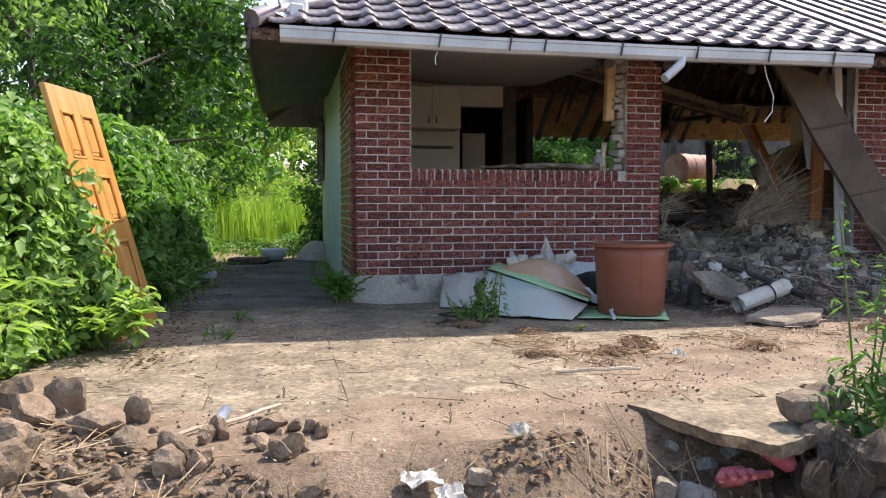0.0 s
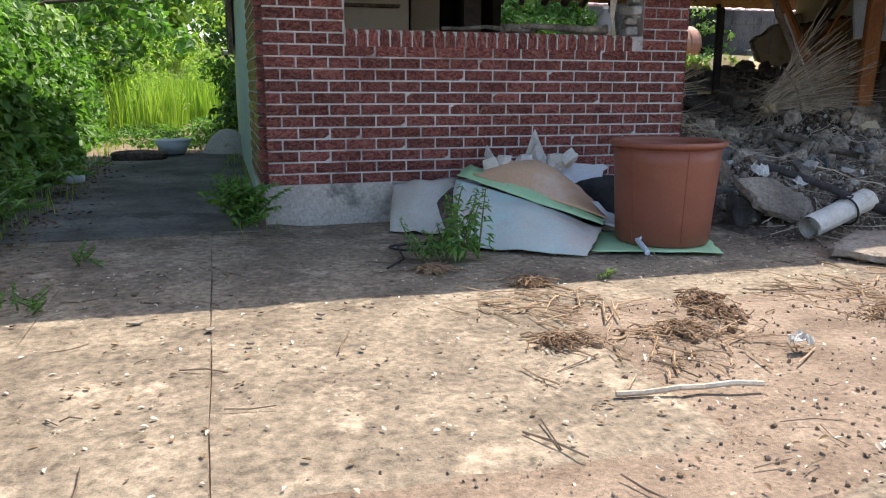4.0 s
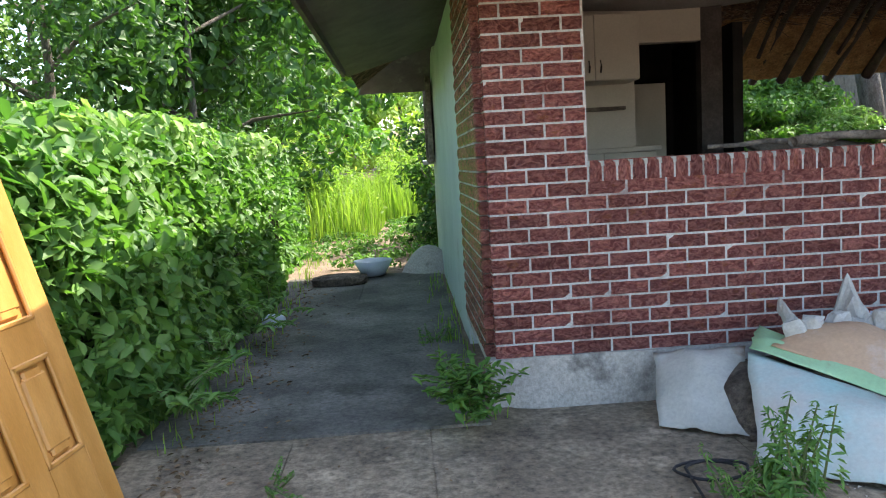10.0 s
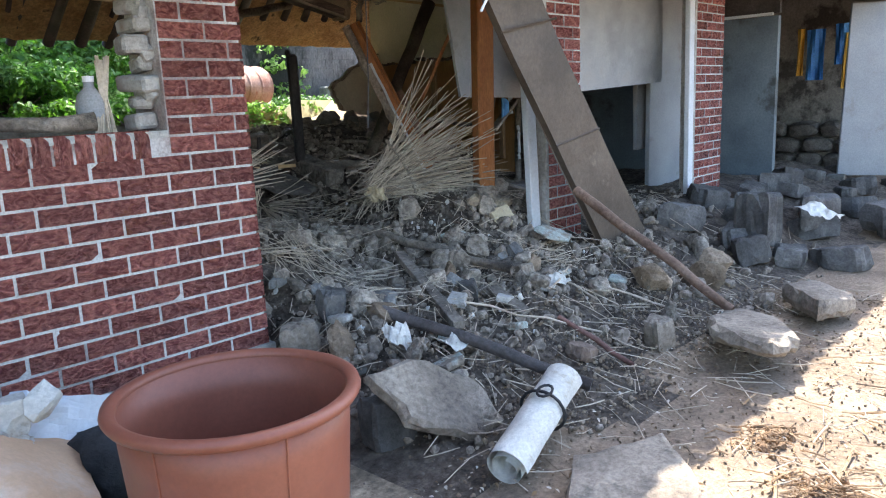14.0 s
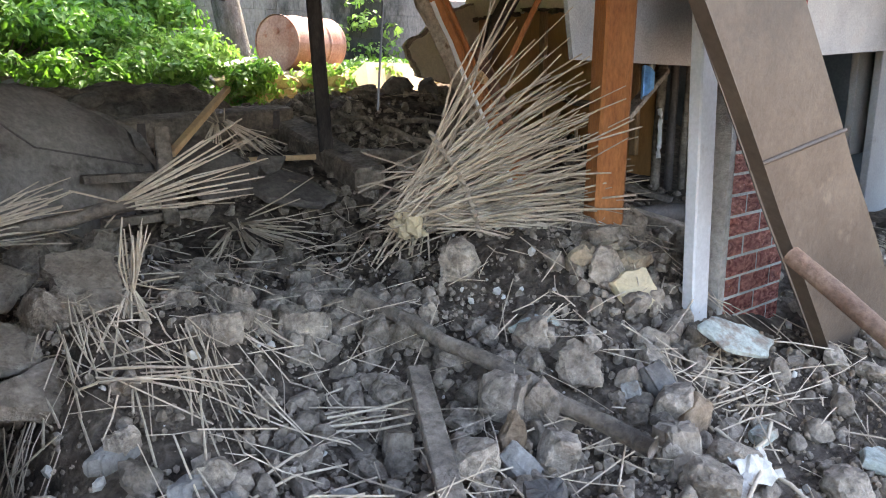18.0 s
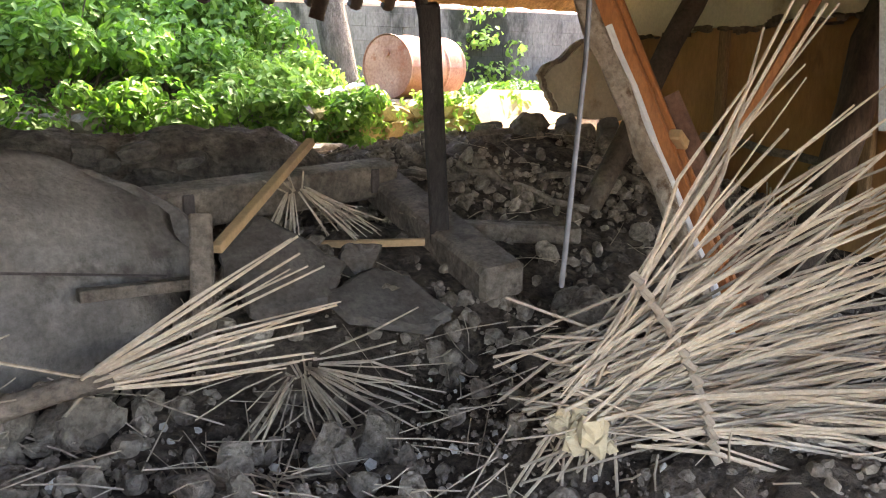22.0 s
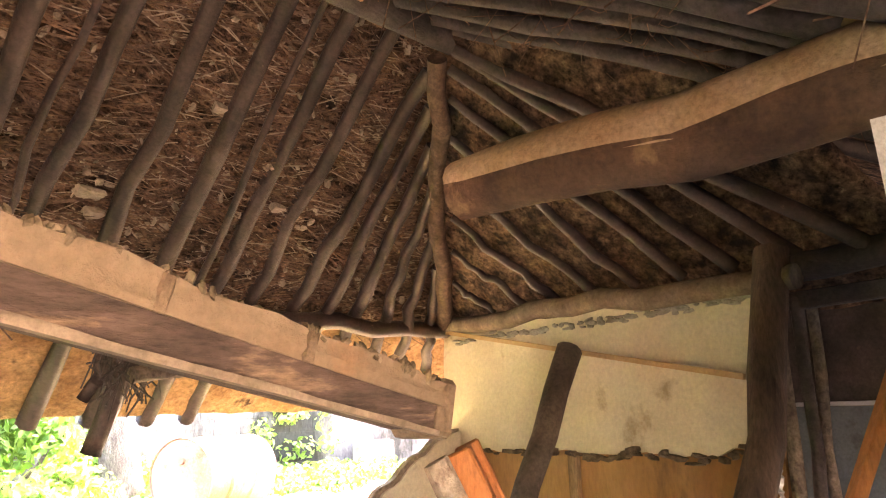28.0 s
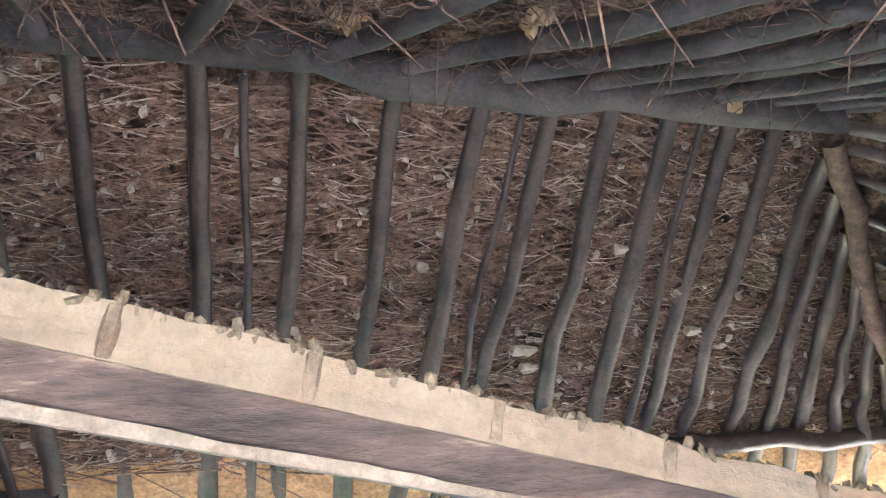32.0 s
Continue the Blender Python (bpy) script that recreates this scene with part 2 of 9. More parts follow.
class Mesh:
    """Collects vertices and faces, then becomes one mesh."""

    def __init__(self):
        self.v, self.f = [], []

    def add(self, verts, faces):
        n = len(self.v)
        self.v.extend(tuple(p) for p in verts)
        self.f.extend(tuple(i + n for i in q) for q in faces)
        return self

    def box(self, c, size, m=None, bevel=0.0):
        x, y, z = (s / 2 for s in size)
        b = min(bevel, x * 0.9, y * 0.9, z * 0.9)
        c = Vector(c)
        if b <= 0:
            p = [Vector((sx * x, sy * y, sz * z)) for sx in (-1, 1) for sy in (-1, 1) for sz in (-1, 1)]
            q = [(0, 1, 3, 2), (4, 6, 7, 5), (0, 4, 5, 1), (2, 3, 7, 6), (0, 2, 6, 4), (1, 5, 7, 3)]
        else:
            bm = bmesh.new()
            bmesh.ops.create_cube(bm, size=1.0)
            for w in bm.verts:
                w.co = Vector((w.co.x * 2 * x, w.co.y * 2 * y, w.co.z * 2 * z))
            bmesh.ops.bevel(bm, geom=bm.edges[:], offset=b, segments=1, affect="EDGES")
            bm.verts.index_update()
            p = [w.co.copy() for w in bm.verts]
            q = [tuple(w.index for w in fc.verts) for fc in bm.faces]
            bm.free()
        if m is not None:
            p = [m @ w for w in p]
        return self.add([w + c for w in p], q)

    def tube(self, pts, radii, sides=8, cap=True, rough=0.0, flat=1.0):
        """A tapering round bar along pts; rough: uneven by this share of the radius."""
        pts = [Vector(p) for p in pts]
        if not hasattr(radii, "__len__"):
            radii = [radii] * len(pts)
        n = len(self.v)
        for i, p in enumerate(pts):
            d = (pts[min(i + 1, len(pts) - 1)] - pts[max(i - 1, 0)]).normalized()
            a = d.cross(Vector((0, 0, 1)))
            a = a.normalized() if a.length > 0.05 else d.cross(Vector((0, 1, 0))).normalized()
            b = a.cross(d)
            for k in range(sides):
                t = 2 * math.pi * k / sides
                r = radii[i] * (1 + rough * (RNG.random() - 0.5))
                self.v.append(tuple(p + a * (math.cos(t) * r) + b * (math.sin(t) * r * flat)))
        for i in range(len(pts) - 1):
            for k in range(sides):
                k2 = (k + 1) % sides
                self.f.append((n + i * sides + k, n + i * sides + k2, n + (i + 1) * sides + k2, n + (i + 1) * sides + k))
        if cap:
            self.f.append(tuple(n + k for k in range(sides)))
            e = n + (len(pts) - 1) * sides
            self.f.append(tuple(e + k for k in reversed(range(sides))))
        return self

    def ring(self, prof, sides=32, c=(0, 0, 0), close=False):
        """A surface of revolution about z from a profile of (radius, height)."""
        n = len(self.v)
        for r, z in prof:
            for k in range(sides):
                t = 2 * math.pi * k / sides
                self.v.append((c[0] + r * math.cos(t), c[1] + r * math.sin(t), c[2] + z))
        for i in range(len(prof) - 1):
            for k in range(sides):
                k2 = (k + 1) % sides
                self.f.append((n + i * sides + k, n + i * sides + k2, n + (i + 1) * sides + k2, n + (i + 1) * sides + k))
        if close:
            self.f.append(tuple(n + k for k in reversed(range(sides))))
        return self

    def grid(self, fn, nu, nv, thick=None):
        """A sheet fn(u, v) over 0..1; thick: a vector by which its back lies off."""
        n = len(self.v)
        w = nv + 1
        for i in range(nu + 1):
            for j in range(nv + 1):
                self.v.append(tuple(fn(i / nu, j / nv)))
        for i in range(nu):
            for j in range(nv):
                self.f.append((n + i * w + j, n + (i + 1) * w + j, n + (i + 1) * w + j + 1, n + i * w + j + 1))
        if thick is not None:
            m = len(self.v)
            t = Vector(thick)
            for k in range(n, m):
                self.v.append(tuple(Vector(self.v[k]) + t))
            for i in range(nu):
                for j in range(nv):
                    self.f.append((m + i * w + j, m + i * w + j + 1, m + (i + 1) * w + j + 1, m + (i + 1) * w + j))
            edge = [(i, 0) for i in range(nu)] + [(nu, j) for j in range(nv)] + [(i, nv) for i in range(nu, 0, -1)] + [(0, j) for j in range(nv, 0, -1)]
            for k in range(len(edge)):
                a, b = edge[k], edge[(k + 1) % len(edge)]
                ia, ib = a[0] * w + a[1], b[0] * w + b[1]
                self.f.append((n + ib, n + ia, m + ia, m + ib))
        return self

    def lump(self, c, size, rough=0.25, turn=None, seed=None, sub=1):
        """An uneven stone or clod: a subdivided cube pushed about."""
        r = np.random.default_rng(seed) if seed is not None else RNG
        bm = bmesh.new()
        bmesh.ops.create_icosphere(bm, subdivisions=sub, radius=1.0)
        m = (turn or Euler(r.uniform(0, 6.28, 3)).to_matrix().to_4x4())
        bm.verts.index_update()
        p = []
        for w in bm.verts:
            q = w.co * (1 + rough * (r.random() - 0.5) * 2)
            q = Vector((max(-0.78, min(0.78, q.x)), max(-0.78, min(0.78, q.y)), max(-0.78, min(0.78, q.z)))) / 0.78
            q = Vector((q.x * size[0] / 2, q.y * size[1] / 2, q.z * size[2] / 2))
            p.append(m @ q + Vector(c))
        q = [tuple(w.index for w in fc.verts) for fc in bm.faces]
        bm.free()
        return self.add(p, q)

    def data(self, name, material, smooth=False):
        me = bpy.data.meshes.new(name)
        me.from_pydata(self.v, [], self.f)
        me.materials.append(material)
        if smooth:
            me.polygons.foreach_set("use_smooth", [True] * len(me.polygons))
        me.update()
        return me


def thing(name, label, category, group="", at=(0, 0, 0), kind=""):
    return tagged(new_at(name, None, at), label, category, group, kind)


def new_at(name, data, at):
    ob = new(name, data)
    ob.location = at
    return ob


def part(name, mb, material, parent, label="", smooth=False):
    """One mesh object under a thing, its coordinates in the world."""
    ob = new(name, mb.data(name, material, smooth))
    if parent is not None:
        ob.parent = parent
        ob.matrix_parent_inverse = world_of(parent).inverted()
    if label:
        ob["label"] = label
    return ob


def world_of(ob):
    m = ob.matrix_basis.copy()
    if ob.parent is not None:
        m = world_of(ob.parent) @ ob.matrix_parent_inverse @ m
    return m


def solid(name, mb, material, label, category, group="", kind="", smooth=False):
    """A top-level thing that is a single mesh."""
    return tagged(part(name, mb, material, None, "", smooth), label, category, group, kind)


def piece(name, data, parent, m):
    """One of many alike pieces that share a mesh, under its parent."""
    ob = new(name, data)
    ob.parent = parent
    ob.matrix_parent_inverse = world_of(parent).inverted()
    ob.matrix_basis = m
    return ob


def wob(x, y, s=1.0, seed=0.0):
    return noise.noise((x * s + seed, y * s - seed * 1.7, seed * 0.37))


def log_pts(a, b, n=8, bend=0.02, seed=0):
    """Points of a slightly crooked log from a to b."""
    a, b = Vector(a), Vector(b)
    r = np.random.default_rng(seed)
    off = [Vector(r.uniform(-bend, bend, 3)) for _ in range(n + 1)]
    return [a.lerp(b, i / n) + off[i] * math.sin(math.pi * i / n) * 1.5 for i in range(n + 1)]


def leaves(name, pos, nrm, size, material, parent=None, wide=0.5, droop=0.25, smooth=True):
    """Many pointed, folded leaves as one mesh. pos, nrm: N x 3; size: N."""
    n = len(pos)
    pos, nrm, size = np.asarray(pos, float), np.asarray(nrm, float), np.asarray(size, float)
    nrm = nrm / (np.linalg.norm(nrm, axis=1, keepdims=True) + 1e-9)
    rnd = RNG.normal(size=(n, 3))
    d = np.cross(nrm, rnd)
    d /= np.linalg.norm(d, axis=1, keepdims=True) + 1e-9
    d[:, 2] -= droop
    d /= np.linalg.norm(d, axis=1, keepdims=True)
    s = np.cross(d, nrm)
    s /= np.linalg.norm(s, axis=1, keepdims=True) + 1e-9
    up = np.cross(s, d)
    L = size[:, None]
    W = L * wide * 0.5
    base, tip = pos - d * L * 0.5, pos + d * L * 0.5 - up * L * 0.12
    v = np.empty((n, 6, 3))
    v[:, 0], v[:, 3] = base, tip
    v[:, 1], v[:, 2] = base + d * L * 0.28 + s * W + up * W * 0.35, base + d * L * 0.62 + s * W * 0.85 + up * W * 0.3
    v[:, 5], v[:, 4] = base + d * L * 0.28 - s * W + up * W * 0.35, base + d * L * 0.62 - s * W * 0.85 + up * W * 0.3
    me = bpy.data.meshes.new(name)
    me.vertices.add(n * 6)
    me.vertices.foreach_set("co", v.reshape(-1))
    idx = (np.array([0, 1, 2, 3, 0, 3, 4, 5])[None] + 6 * np.arange(n)[:, None]).reshape(-1)
    me.loops.add(n * 8)
    me.loops.foreach_set("vertex_index", idx.astype(np.int32))
    me.polygons.add(n * 2)
    me.polygons.foreach_set("loop_start", np.arange(0, n * 8, 4, dtype=np.int32))
    me.polygons.foreach_set("loop_total", np.full(n * 2, 4, dtype=np.int32))
    me.materials.append(material)
    me.update(calc_edges=True)
    me.validate()
    ob = new(name, me)
    if parent is not None:
        ob.parent = parent
        ob.matrix_parent_inverse = world_of(parent).inverted()
    return ob


def post_between(a, b, w, d, turn=0.0, bevel=0.008):
    """A squared timber from a to b."""
    a, b = Vector(a), Vector(b)
    q = (b - a).to_track_quat("Z", "Y").to_matrix().to_4x4() @ pose(0, 0, 0, 0, 0, turn)
    return Mesh().box((a + b) / 2, (w, d, (b - a).length), q, bevel)


def smooth01(a, b, x):
    t = min(max((x - a) / (b - a), 0.0), 1.0)
    return t * t * (3 - 2 * t)

# ---------------------------------------------------------------- the ground
def mound(x, y, cx, cy, rx, ry, h):
    d = ((x - cx) / rx) ** 2 + ((y - cy) / ry) ** 2
    return h * max(0.0, 1 - d) ** 1.4


def ground_z(x, y):
    """Height of the ground: yard, lower spot in front of it, rubble heap in the house, bank behind."""
    z = 0.0
    # yard falls away towards the lower ground in front
    edge = 2.95 + 0.25 * wob(x, 0, 1.1, 3) + 0.35 * smooth01(0.9, 1.6, x)
    z -= 0.40 * (1 - smooth01(edge - 0.75, edge, y))
    z -= 0.10 * smooth01(0.9, 1.6, x) * (1 - smooth01(edge - 0.3, edge, y)) * smooth01(1.0, 2.5, y)
    # path beside the house rises a little
    if x < 0.8:
        z += 0.012 * max(0.0, y - 5.5)
    inside = smooth01(3.75, 4.3, x) * (1 - smooth01(12.0, 14.0, x))
    if y > 5.6 and inside > 0:
        s = 0.0
        s += 0.34 * smooth01(5.75, 7.3, y)
        s += 0.26 * smooth01(7.2, 8.3, y)
        s += 0.30 * smooth01(9.4, 10.9, y)
        s += mound(x, y, 6.0, 7.9, 1.2, 1.0, 0.20)
        s += mound(x, y, 4.4, 8.1, 0.9, 0.9, 0.08)
        s += mound(x, y, 7.6, 11.6, 1.8, 1.2, 0.25)
        s -= mound(x, y, 5.4, 9.1, 0.8, 0.6, 0.10)
        s += mound(x, y, 5.9, 10.0, 1.2, 0.7, 0.14)
        s -= mound(x, y, 5.35, 8.1, 0.75, 0.7, 0.17)
        s -= mound(x, y, 4.9, 7.75, 0.55, 0.55, 0.10)
        right = smooth01(6.6, 7.6, x) * (1 - smooth01(9.3, 10.3, y))
        s = s * (1 - right) + right * (0.45 * smooth01(5.9, 7.6, y) + 0.25 * smooth01(9.0, 11.0, y))
        z += s * inside
        z += inside * smooth01(5.8, 6.4, y) * (0.05 * wob(x, y, 2.3, 1) + 0.035 * wob(x, y, 6.1, 2))
    # bank behind the house
    z += 0.95 * smooth01(10.6, 12.2, y) * (1 - inside) * smooth01(1.0, 2.2, x)
    z += 0.10 * smooth01(11.2, 12.2, y) * inside
    z += 0.42 * smooth01(13.55, 13.75, y) * smooth01(1.5, 3.0, x)
    # land climbs far off
    z += 3.5 * smooth01(22, 60, y) + 2.0 * smooth01(-5, -30, x) * 1.0 if (y > 22 or x < -5) else 0.0
    if -3 < x < 13 and 0 < y < 6:
        z += 0.012 * wob(x, y, 1.7, 5) + 0.006 * wob(x, y, 7.0, 6)
    return z


def spaced(lo, hi, step, far, grow=1.35):
    mid = list(np.arange(lo, hi + 1e-6, step))
    a, s = [lo], step
    while a[-1] > -far:
        s *= grow
        a.append(a[-1] - s)
    b, s = [hi], step
    while b[-1] < far:
        s *= grow
        b.append(b[-1] + s)
    return a[:0:-1] + mid + b[1:]


gx, gy = spaced(-4.0, 12.5, 0.085, 900), spaced(0.3, 15.5, 0.085, 900)
nx, ny = len(gx), len(gy)
gm = Mesh()
gm.v = [(x, y, ground_z(x, y)) for x in gx for y in gy]
gm.f = [(i * ny + j, (i + 1) * ny + j, (i + 1) * ny + j + 1, i * ny + j + 1) for i in range(nx - 1) for j in range(ny - 1)]
ground = solid("ground", gm, SOIL, "dry sandy soil with grit and litter", "ground", kind="structure", smooth=True)
ground.data.materials.append(DIRT)
ground.data.materials.append(mat("front_dark_soil", (0.17, 0.12, 0.08), (0.30, 0.22, 0.155), 4, 60, 0.97, 0.9, grain=0.5, stain=(0.36, 0.28, 0.2), stain_scale=5))
# the heap inside the house is dark broken mud
for poly in ground.data.polygons:
    c = poly.center
    if 3.7 < c.x < 13.5 and c.y > 6.05 + 0.3 * wob(c.x, c.y, 1.9, 8) and c.y < 13.0:
        poly.material_index = 1
    elif c.y < 3.05 + 0.35 * wob(c.x, c.y, 1.5, 9) + 0.25 * abs(c.x - 0.3) and c.y > -4:
        poly.material_index = 2

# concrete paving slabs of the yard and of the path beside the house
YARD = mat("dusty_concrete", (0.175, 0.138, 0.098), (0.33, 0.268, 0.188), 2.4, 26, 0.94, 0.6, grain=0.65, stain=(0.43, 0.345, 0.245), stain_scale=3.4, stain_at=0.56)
PAVE = thing("concrete_paving", "cracked weathered concrete slabs of the yard and side path", "paving", kind="structure")


def slab(x0, x1, y0, y1, top, seed):
    mb = Mesh()
    nu, nv = max(2, int((x1 - x0) / 0.2)), max(2, int((y1 - y0) / 0.2))
    g = 0.0016

    def fn(u, v):
        x, y = x0 + g + u * (x1 - x0 - 2 * g), y0 + g + v * (y1 - y0 - 2 * g)
        if u in (0, 1):
            x += 0.008 * wob(x, y, 4, seed)
        if v in (0, 1):
            y += 0.008 * wob(x, y, 4, seed + 1)
        drop = 0.03 * (1 - smooth01(0.0, 0.06, v)) if y0 < 6 else 0.0
        if v == 0 and y0 < 6:
            y += 0.22 * wob(x, 1, 2.0, seed) + 0.06 * wob(x, 1, 9.0, seed)
        return (x, y, ground_z(x, y) + top - drop + 0.003 * wob(x, y, 1.5, seed))
    mb.grid(fn, nu, nv, (0, 0, -0.07))
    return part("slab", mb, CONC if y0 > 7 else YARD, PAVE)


for k, (x0, x1, y0, y1, top) in enumerate((
        (-1.22, -0.40, 3.55, 7.12, 0.008), (-0.40, 0.30, 3.5, 7.12, 0.010), (0.30, 1.75, 3.6, 7.37, 0.007), (1.75, 3.75, 4.9, 7.37, 0.005),
        (-1.2, -0.32, 7.12, 9.6, 0.016), (-0.32, 0.62, 7.12, 9.6, 0.022), (-1.2, -0.27, 9.6, 12.4, 0.014), (-0.27, 0.62, 9.6, 12.4, 0.020))):
    slab(x0, x1, y0, y1, top, k + 2.3)


# ---------------------------------------------------------------- brick walls
BW, BH, BJ = 0.2075, 0.0685, 0.0125      # brick length, height, joint
PITCH, COURSE = 0.22, 0.0803
FRONT = 7.45


def brick_data(length, name="brick"):
    """One brick face with softened edges and a low-relief textured front."""
    r = np.random.default_rng(int(length * 1000))
    mb = Mesh()
    nu, nv = 6, 3

    def fn(u, v):
        e = 0.006 if u in (0, 1) or v in (0, 1) else 0.0
        bulge = 0.0 if e else 0.004 * (r.random() - 0.3)
        return ((u - 0.5) * length, -0.045 + e - bulge, (v - 0.5) * BH)
    mb.grid(fn, nu, nv, (0, 0.08, 0))
    return mb.data(name, BRICK)


BRICK_FULL, BRICK_HALF = brick_data(BW), brick_data(0.0955)
BRICK_SOLDIER = brick_data(0.066 * 1.45)
WALL_Z0 = 0.29


def brick_run(parent, x0, x1, z0, rows, plane, first=0, turn=0.0):
    """Running bond from x0 to x1; plane gives the pose of the wall's face."""
    count = 0
    for r in range(rows):
        x = x0 - (PITCH / 2 if (r + first) % 2 else 0.0)
        while x < x1 - 0.03:
            a, b = max(x, x0), min(x + PITCH, x1)
            w = b - a
            if w > 0.05:
                data = BRICK_FULL if w > 0.17 else BRICK_HALF
                sx = (w - BJ) / (BW if w > 0.17 else 0.0955)
                j = RNG.uniform(-0.002, 0.002, 2)
                m = plane @ Matrix.Translation(((a + b) / 2, j[0], z0 + (r + 0.5) * COURSE)) @ pose(0, 0, 0, 0, RNG.uniform(-0.4, 0.4), RNG.uniform(-0.5, 0.5)) @ Matrix.Diagonal((sx, 1, 1, 1))
                piece("brick", data, parent, m)
                count += 1
            x += PITCH
    return count


BRICK_JOBS = []          # laid last in the file

# kitchen front: core with an opening, concrete footing, sill
SILL_Z, HEAD_Z = 1.36, 2.62
OPEN_L, OPEN_R = 1.25, 3.57
kit = thing("wall_kitchen_front", "red textured brick kitchen wall with an open window hole", "wall", kind="structure")
for x0, x1, z0, z1 in ((0.70, OPEN_L, 0.26, HEAD_Z), (OPEN_R, 3.96, 0.26, HEAD_Z), (OPEN_L, OPEN_R, 0.26, SILL_Z - 0.02)):
    part("mortar_bed", Mesh().box(((x0 + x1) / 2, FRONT + 0.10, (z0 + z1) / 2), (x1 - x0, 0.274, z1 - z0)), MORTAR, kit)
lint = Mesh().box((2.41, FRONT + 0.14, 2.66), (3.3, 0.2, 0.12), bevel=0.01)
part("lintel", lint, WOOD_DARK, kit)
foot = Mesh()
foot.grid(lambda u, v: (0.66 + u * 3.34, FRONT - 0.06 + 0.012 * wob(u * 9, v, 1, 2), -0.03 + v * 0.325 + 0.01 * wob(u * 12, v, 1, 4) * v), 40, 4, (0, 0.3, 0))
part("footing", foot, CONC_PALE, kit)
BRICK_JOBS.append((kit, 0.69, 3.98, WALL_Z0, 12, Matrix.Translation((0, FRONT, 0)), 0))
BRICK_JOBS.append((kit, 0.69, OPEN_L, WALL_Z0 + 12 * COURSE, 16, Matrix.Translation((0, FRONT, 0)), 0))
BRICK_JOBS.append((kit, OPEN_R, 3.98, WALL_Z0 + 12 * COURSE, 16, Matrix.Translation((0, FRONT, 0)), 0))

# side wall of the kitchen: brick return and mint plaster
kside = thing("wall_kitchen_side", "brick corner and mint-green plastered side wall, stained at the foot", "wall", kind="structure")
part("mortar_bed", Mesh().box((0.79, 8.2, 1.45), (0.274, 1.26, 2.4)), MORTAR, kside)
mint = Mesh()
mint.grid(lambda u, v: (0.665 + 0.008 * wob(u * 12, v * 6, 1, 3), 8.83 + u * 4.6, -0.02 + v * 2.75), 40, 24, (0.2, 0, 0))
part("plaster", mint, MINT, kside)
BRICK_JOBS.append((kside, 0.0, 1.36, WALL_Z0, 28, Matrix.Translation((0.69, 7.46, 0)) @ pose(0, 0, 0, 0, 0, -90) @ Matrix.Diagonal((-1, 1, 1, 1)), 1))

# ---------------------------------------------------------------- roof
EAVE_Y, EAVE_Z, RIDGE_Y, RIDGE_Z, BACK_Y, BACK_Z = 6.48, 2.47, 10.5, 4.42, 13.05, 2.345
# back slope past x 10 is unseen, added to keep the sun out
ROOF_X0, ROOF_X1 = -0.25, 16.5


def front_z(y):
    return EAVE_Z + (y - EAVE_Y) * (RIDGE_Z - EAVE_Z) / (RIDGE_Y - EAVE_Y)


def back_z(y):
    return BACK_Z + (BACK_Y - y) * (RIDGE_Z - BACK_Z) / (BACK_Y - RIDGE_Y)


SOFFIT = mat("ochre_soffit_mud", (0.42, 0.235, 0.11), (0.68, 0.43, 0.225), 5, 30, 0.97, 1.0, grain=0.5, stain=(0.10, 0.062, 0.04), stain_scale=5, stain_at=0.6, bump_dist=0.05)
SOFFIT_W = 0.80
HIP_RUN = 3.25          # the roof is hipped at the kitchen end


def hip_x(z):
    """Where a slope begins at height z, on the hip line of the kitchen end."""
    return ROOF_X0 + HIP_RUN * min(max((z - EAVE_Z) / (RIDGE_Z - EAVE_Z), 0.0), 1.0)


deck = Mesh()
# front deck, back deck, both as thick sheets of mud on brushwood
deck.grid(lambda u, v: (hip_x(front_z(EAVE_Y + v * (RIDGE_Y - EAVE_Y))) + u * (ROOF_X1 - hip_x(front_z(EAVE_Y + v * (RIDGE_Y - EAVE_Y)))), EAVE_Y + v * (RIDGE_Y - EAVE_Y), front_z(EAVE_Y + v * (RIDGE_Y - EAVE_Y)) - 0.10 + 0.02 * wob(u * 40, v * 14, 1, 2)), 90, 30, (0, 0, 0.09))
solid("ceiling", deck, THATCH, "smoke-blackened mud and brushwood roof lining", "ceiling", kind="structure")
deck = Mesh()
deck.grid(lambda u, v: (hip_x(back_z(RIDGE_Y + v * (BACK_Y - RIDGE_Y - SOFFIT_W))) + u * (ROOF_X1 - hip_x(back_z(RIDGE_Y + v * (BACK_Y - RIDGE_Y - SOFFIT_W)))), RIDGE_Y + v * (BACK_Y - RIDGE_Y - SOFFIT_W), back_z(RIDGE_Y + v * (BACK_Y - RIDGE_Y - SOFFIT_W)) - 0.10 + 0.035 * wob(u * 90, v * 20, 1, 6)), 200, 40, (0, 0, 0.09))
solid("ceiling", deck, THATCH, "smoke-blackened mud and brushwood roof lining", "ceiling", kind="structure")
deck = Mesh()
deck.grid(lambda u, v: (1.4 + u * (ROOF_X1 - 1.4), BACK_Y - SOFFIT_W + v * SOFFIT_W, back_z(BACK_Y - SOFFIT_W + v * SOFFIT_W) - 0.10 + 0.015 * wob(u * 40, v * 12, 1, 6) + 0.02 * wob(u * 130, v * 9, 1, 3)), 240, 14, (0, 0, 0.09))
solid("ceiling", deck, SOFFIT, "ochre mud soffit of the back eave", "ceiling", kind="structure")

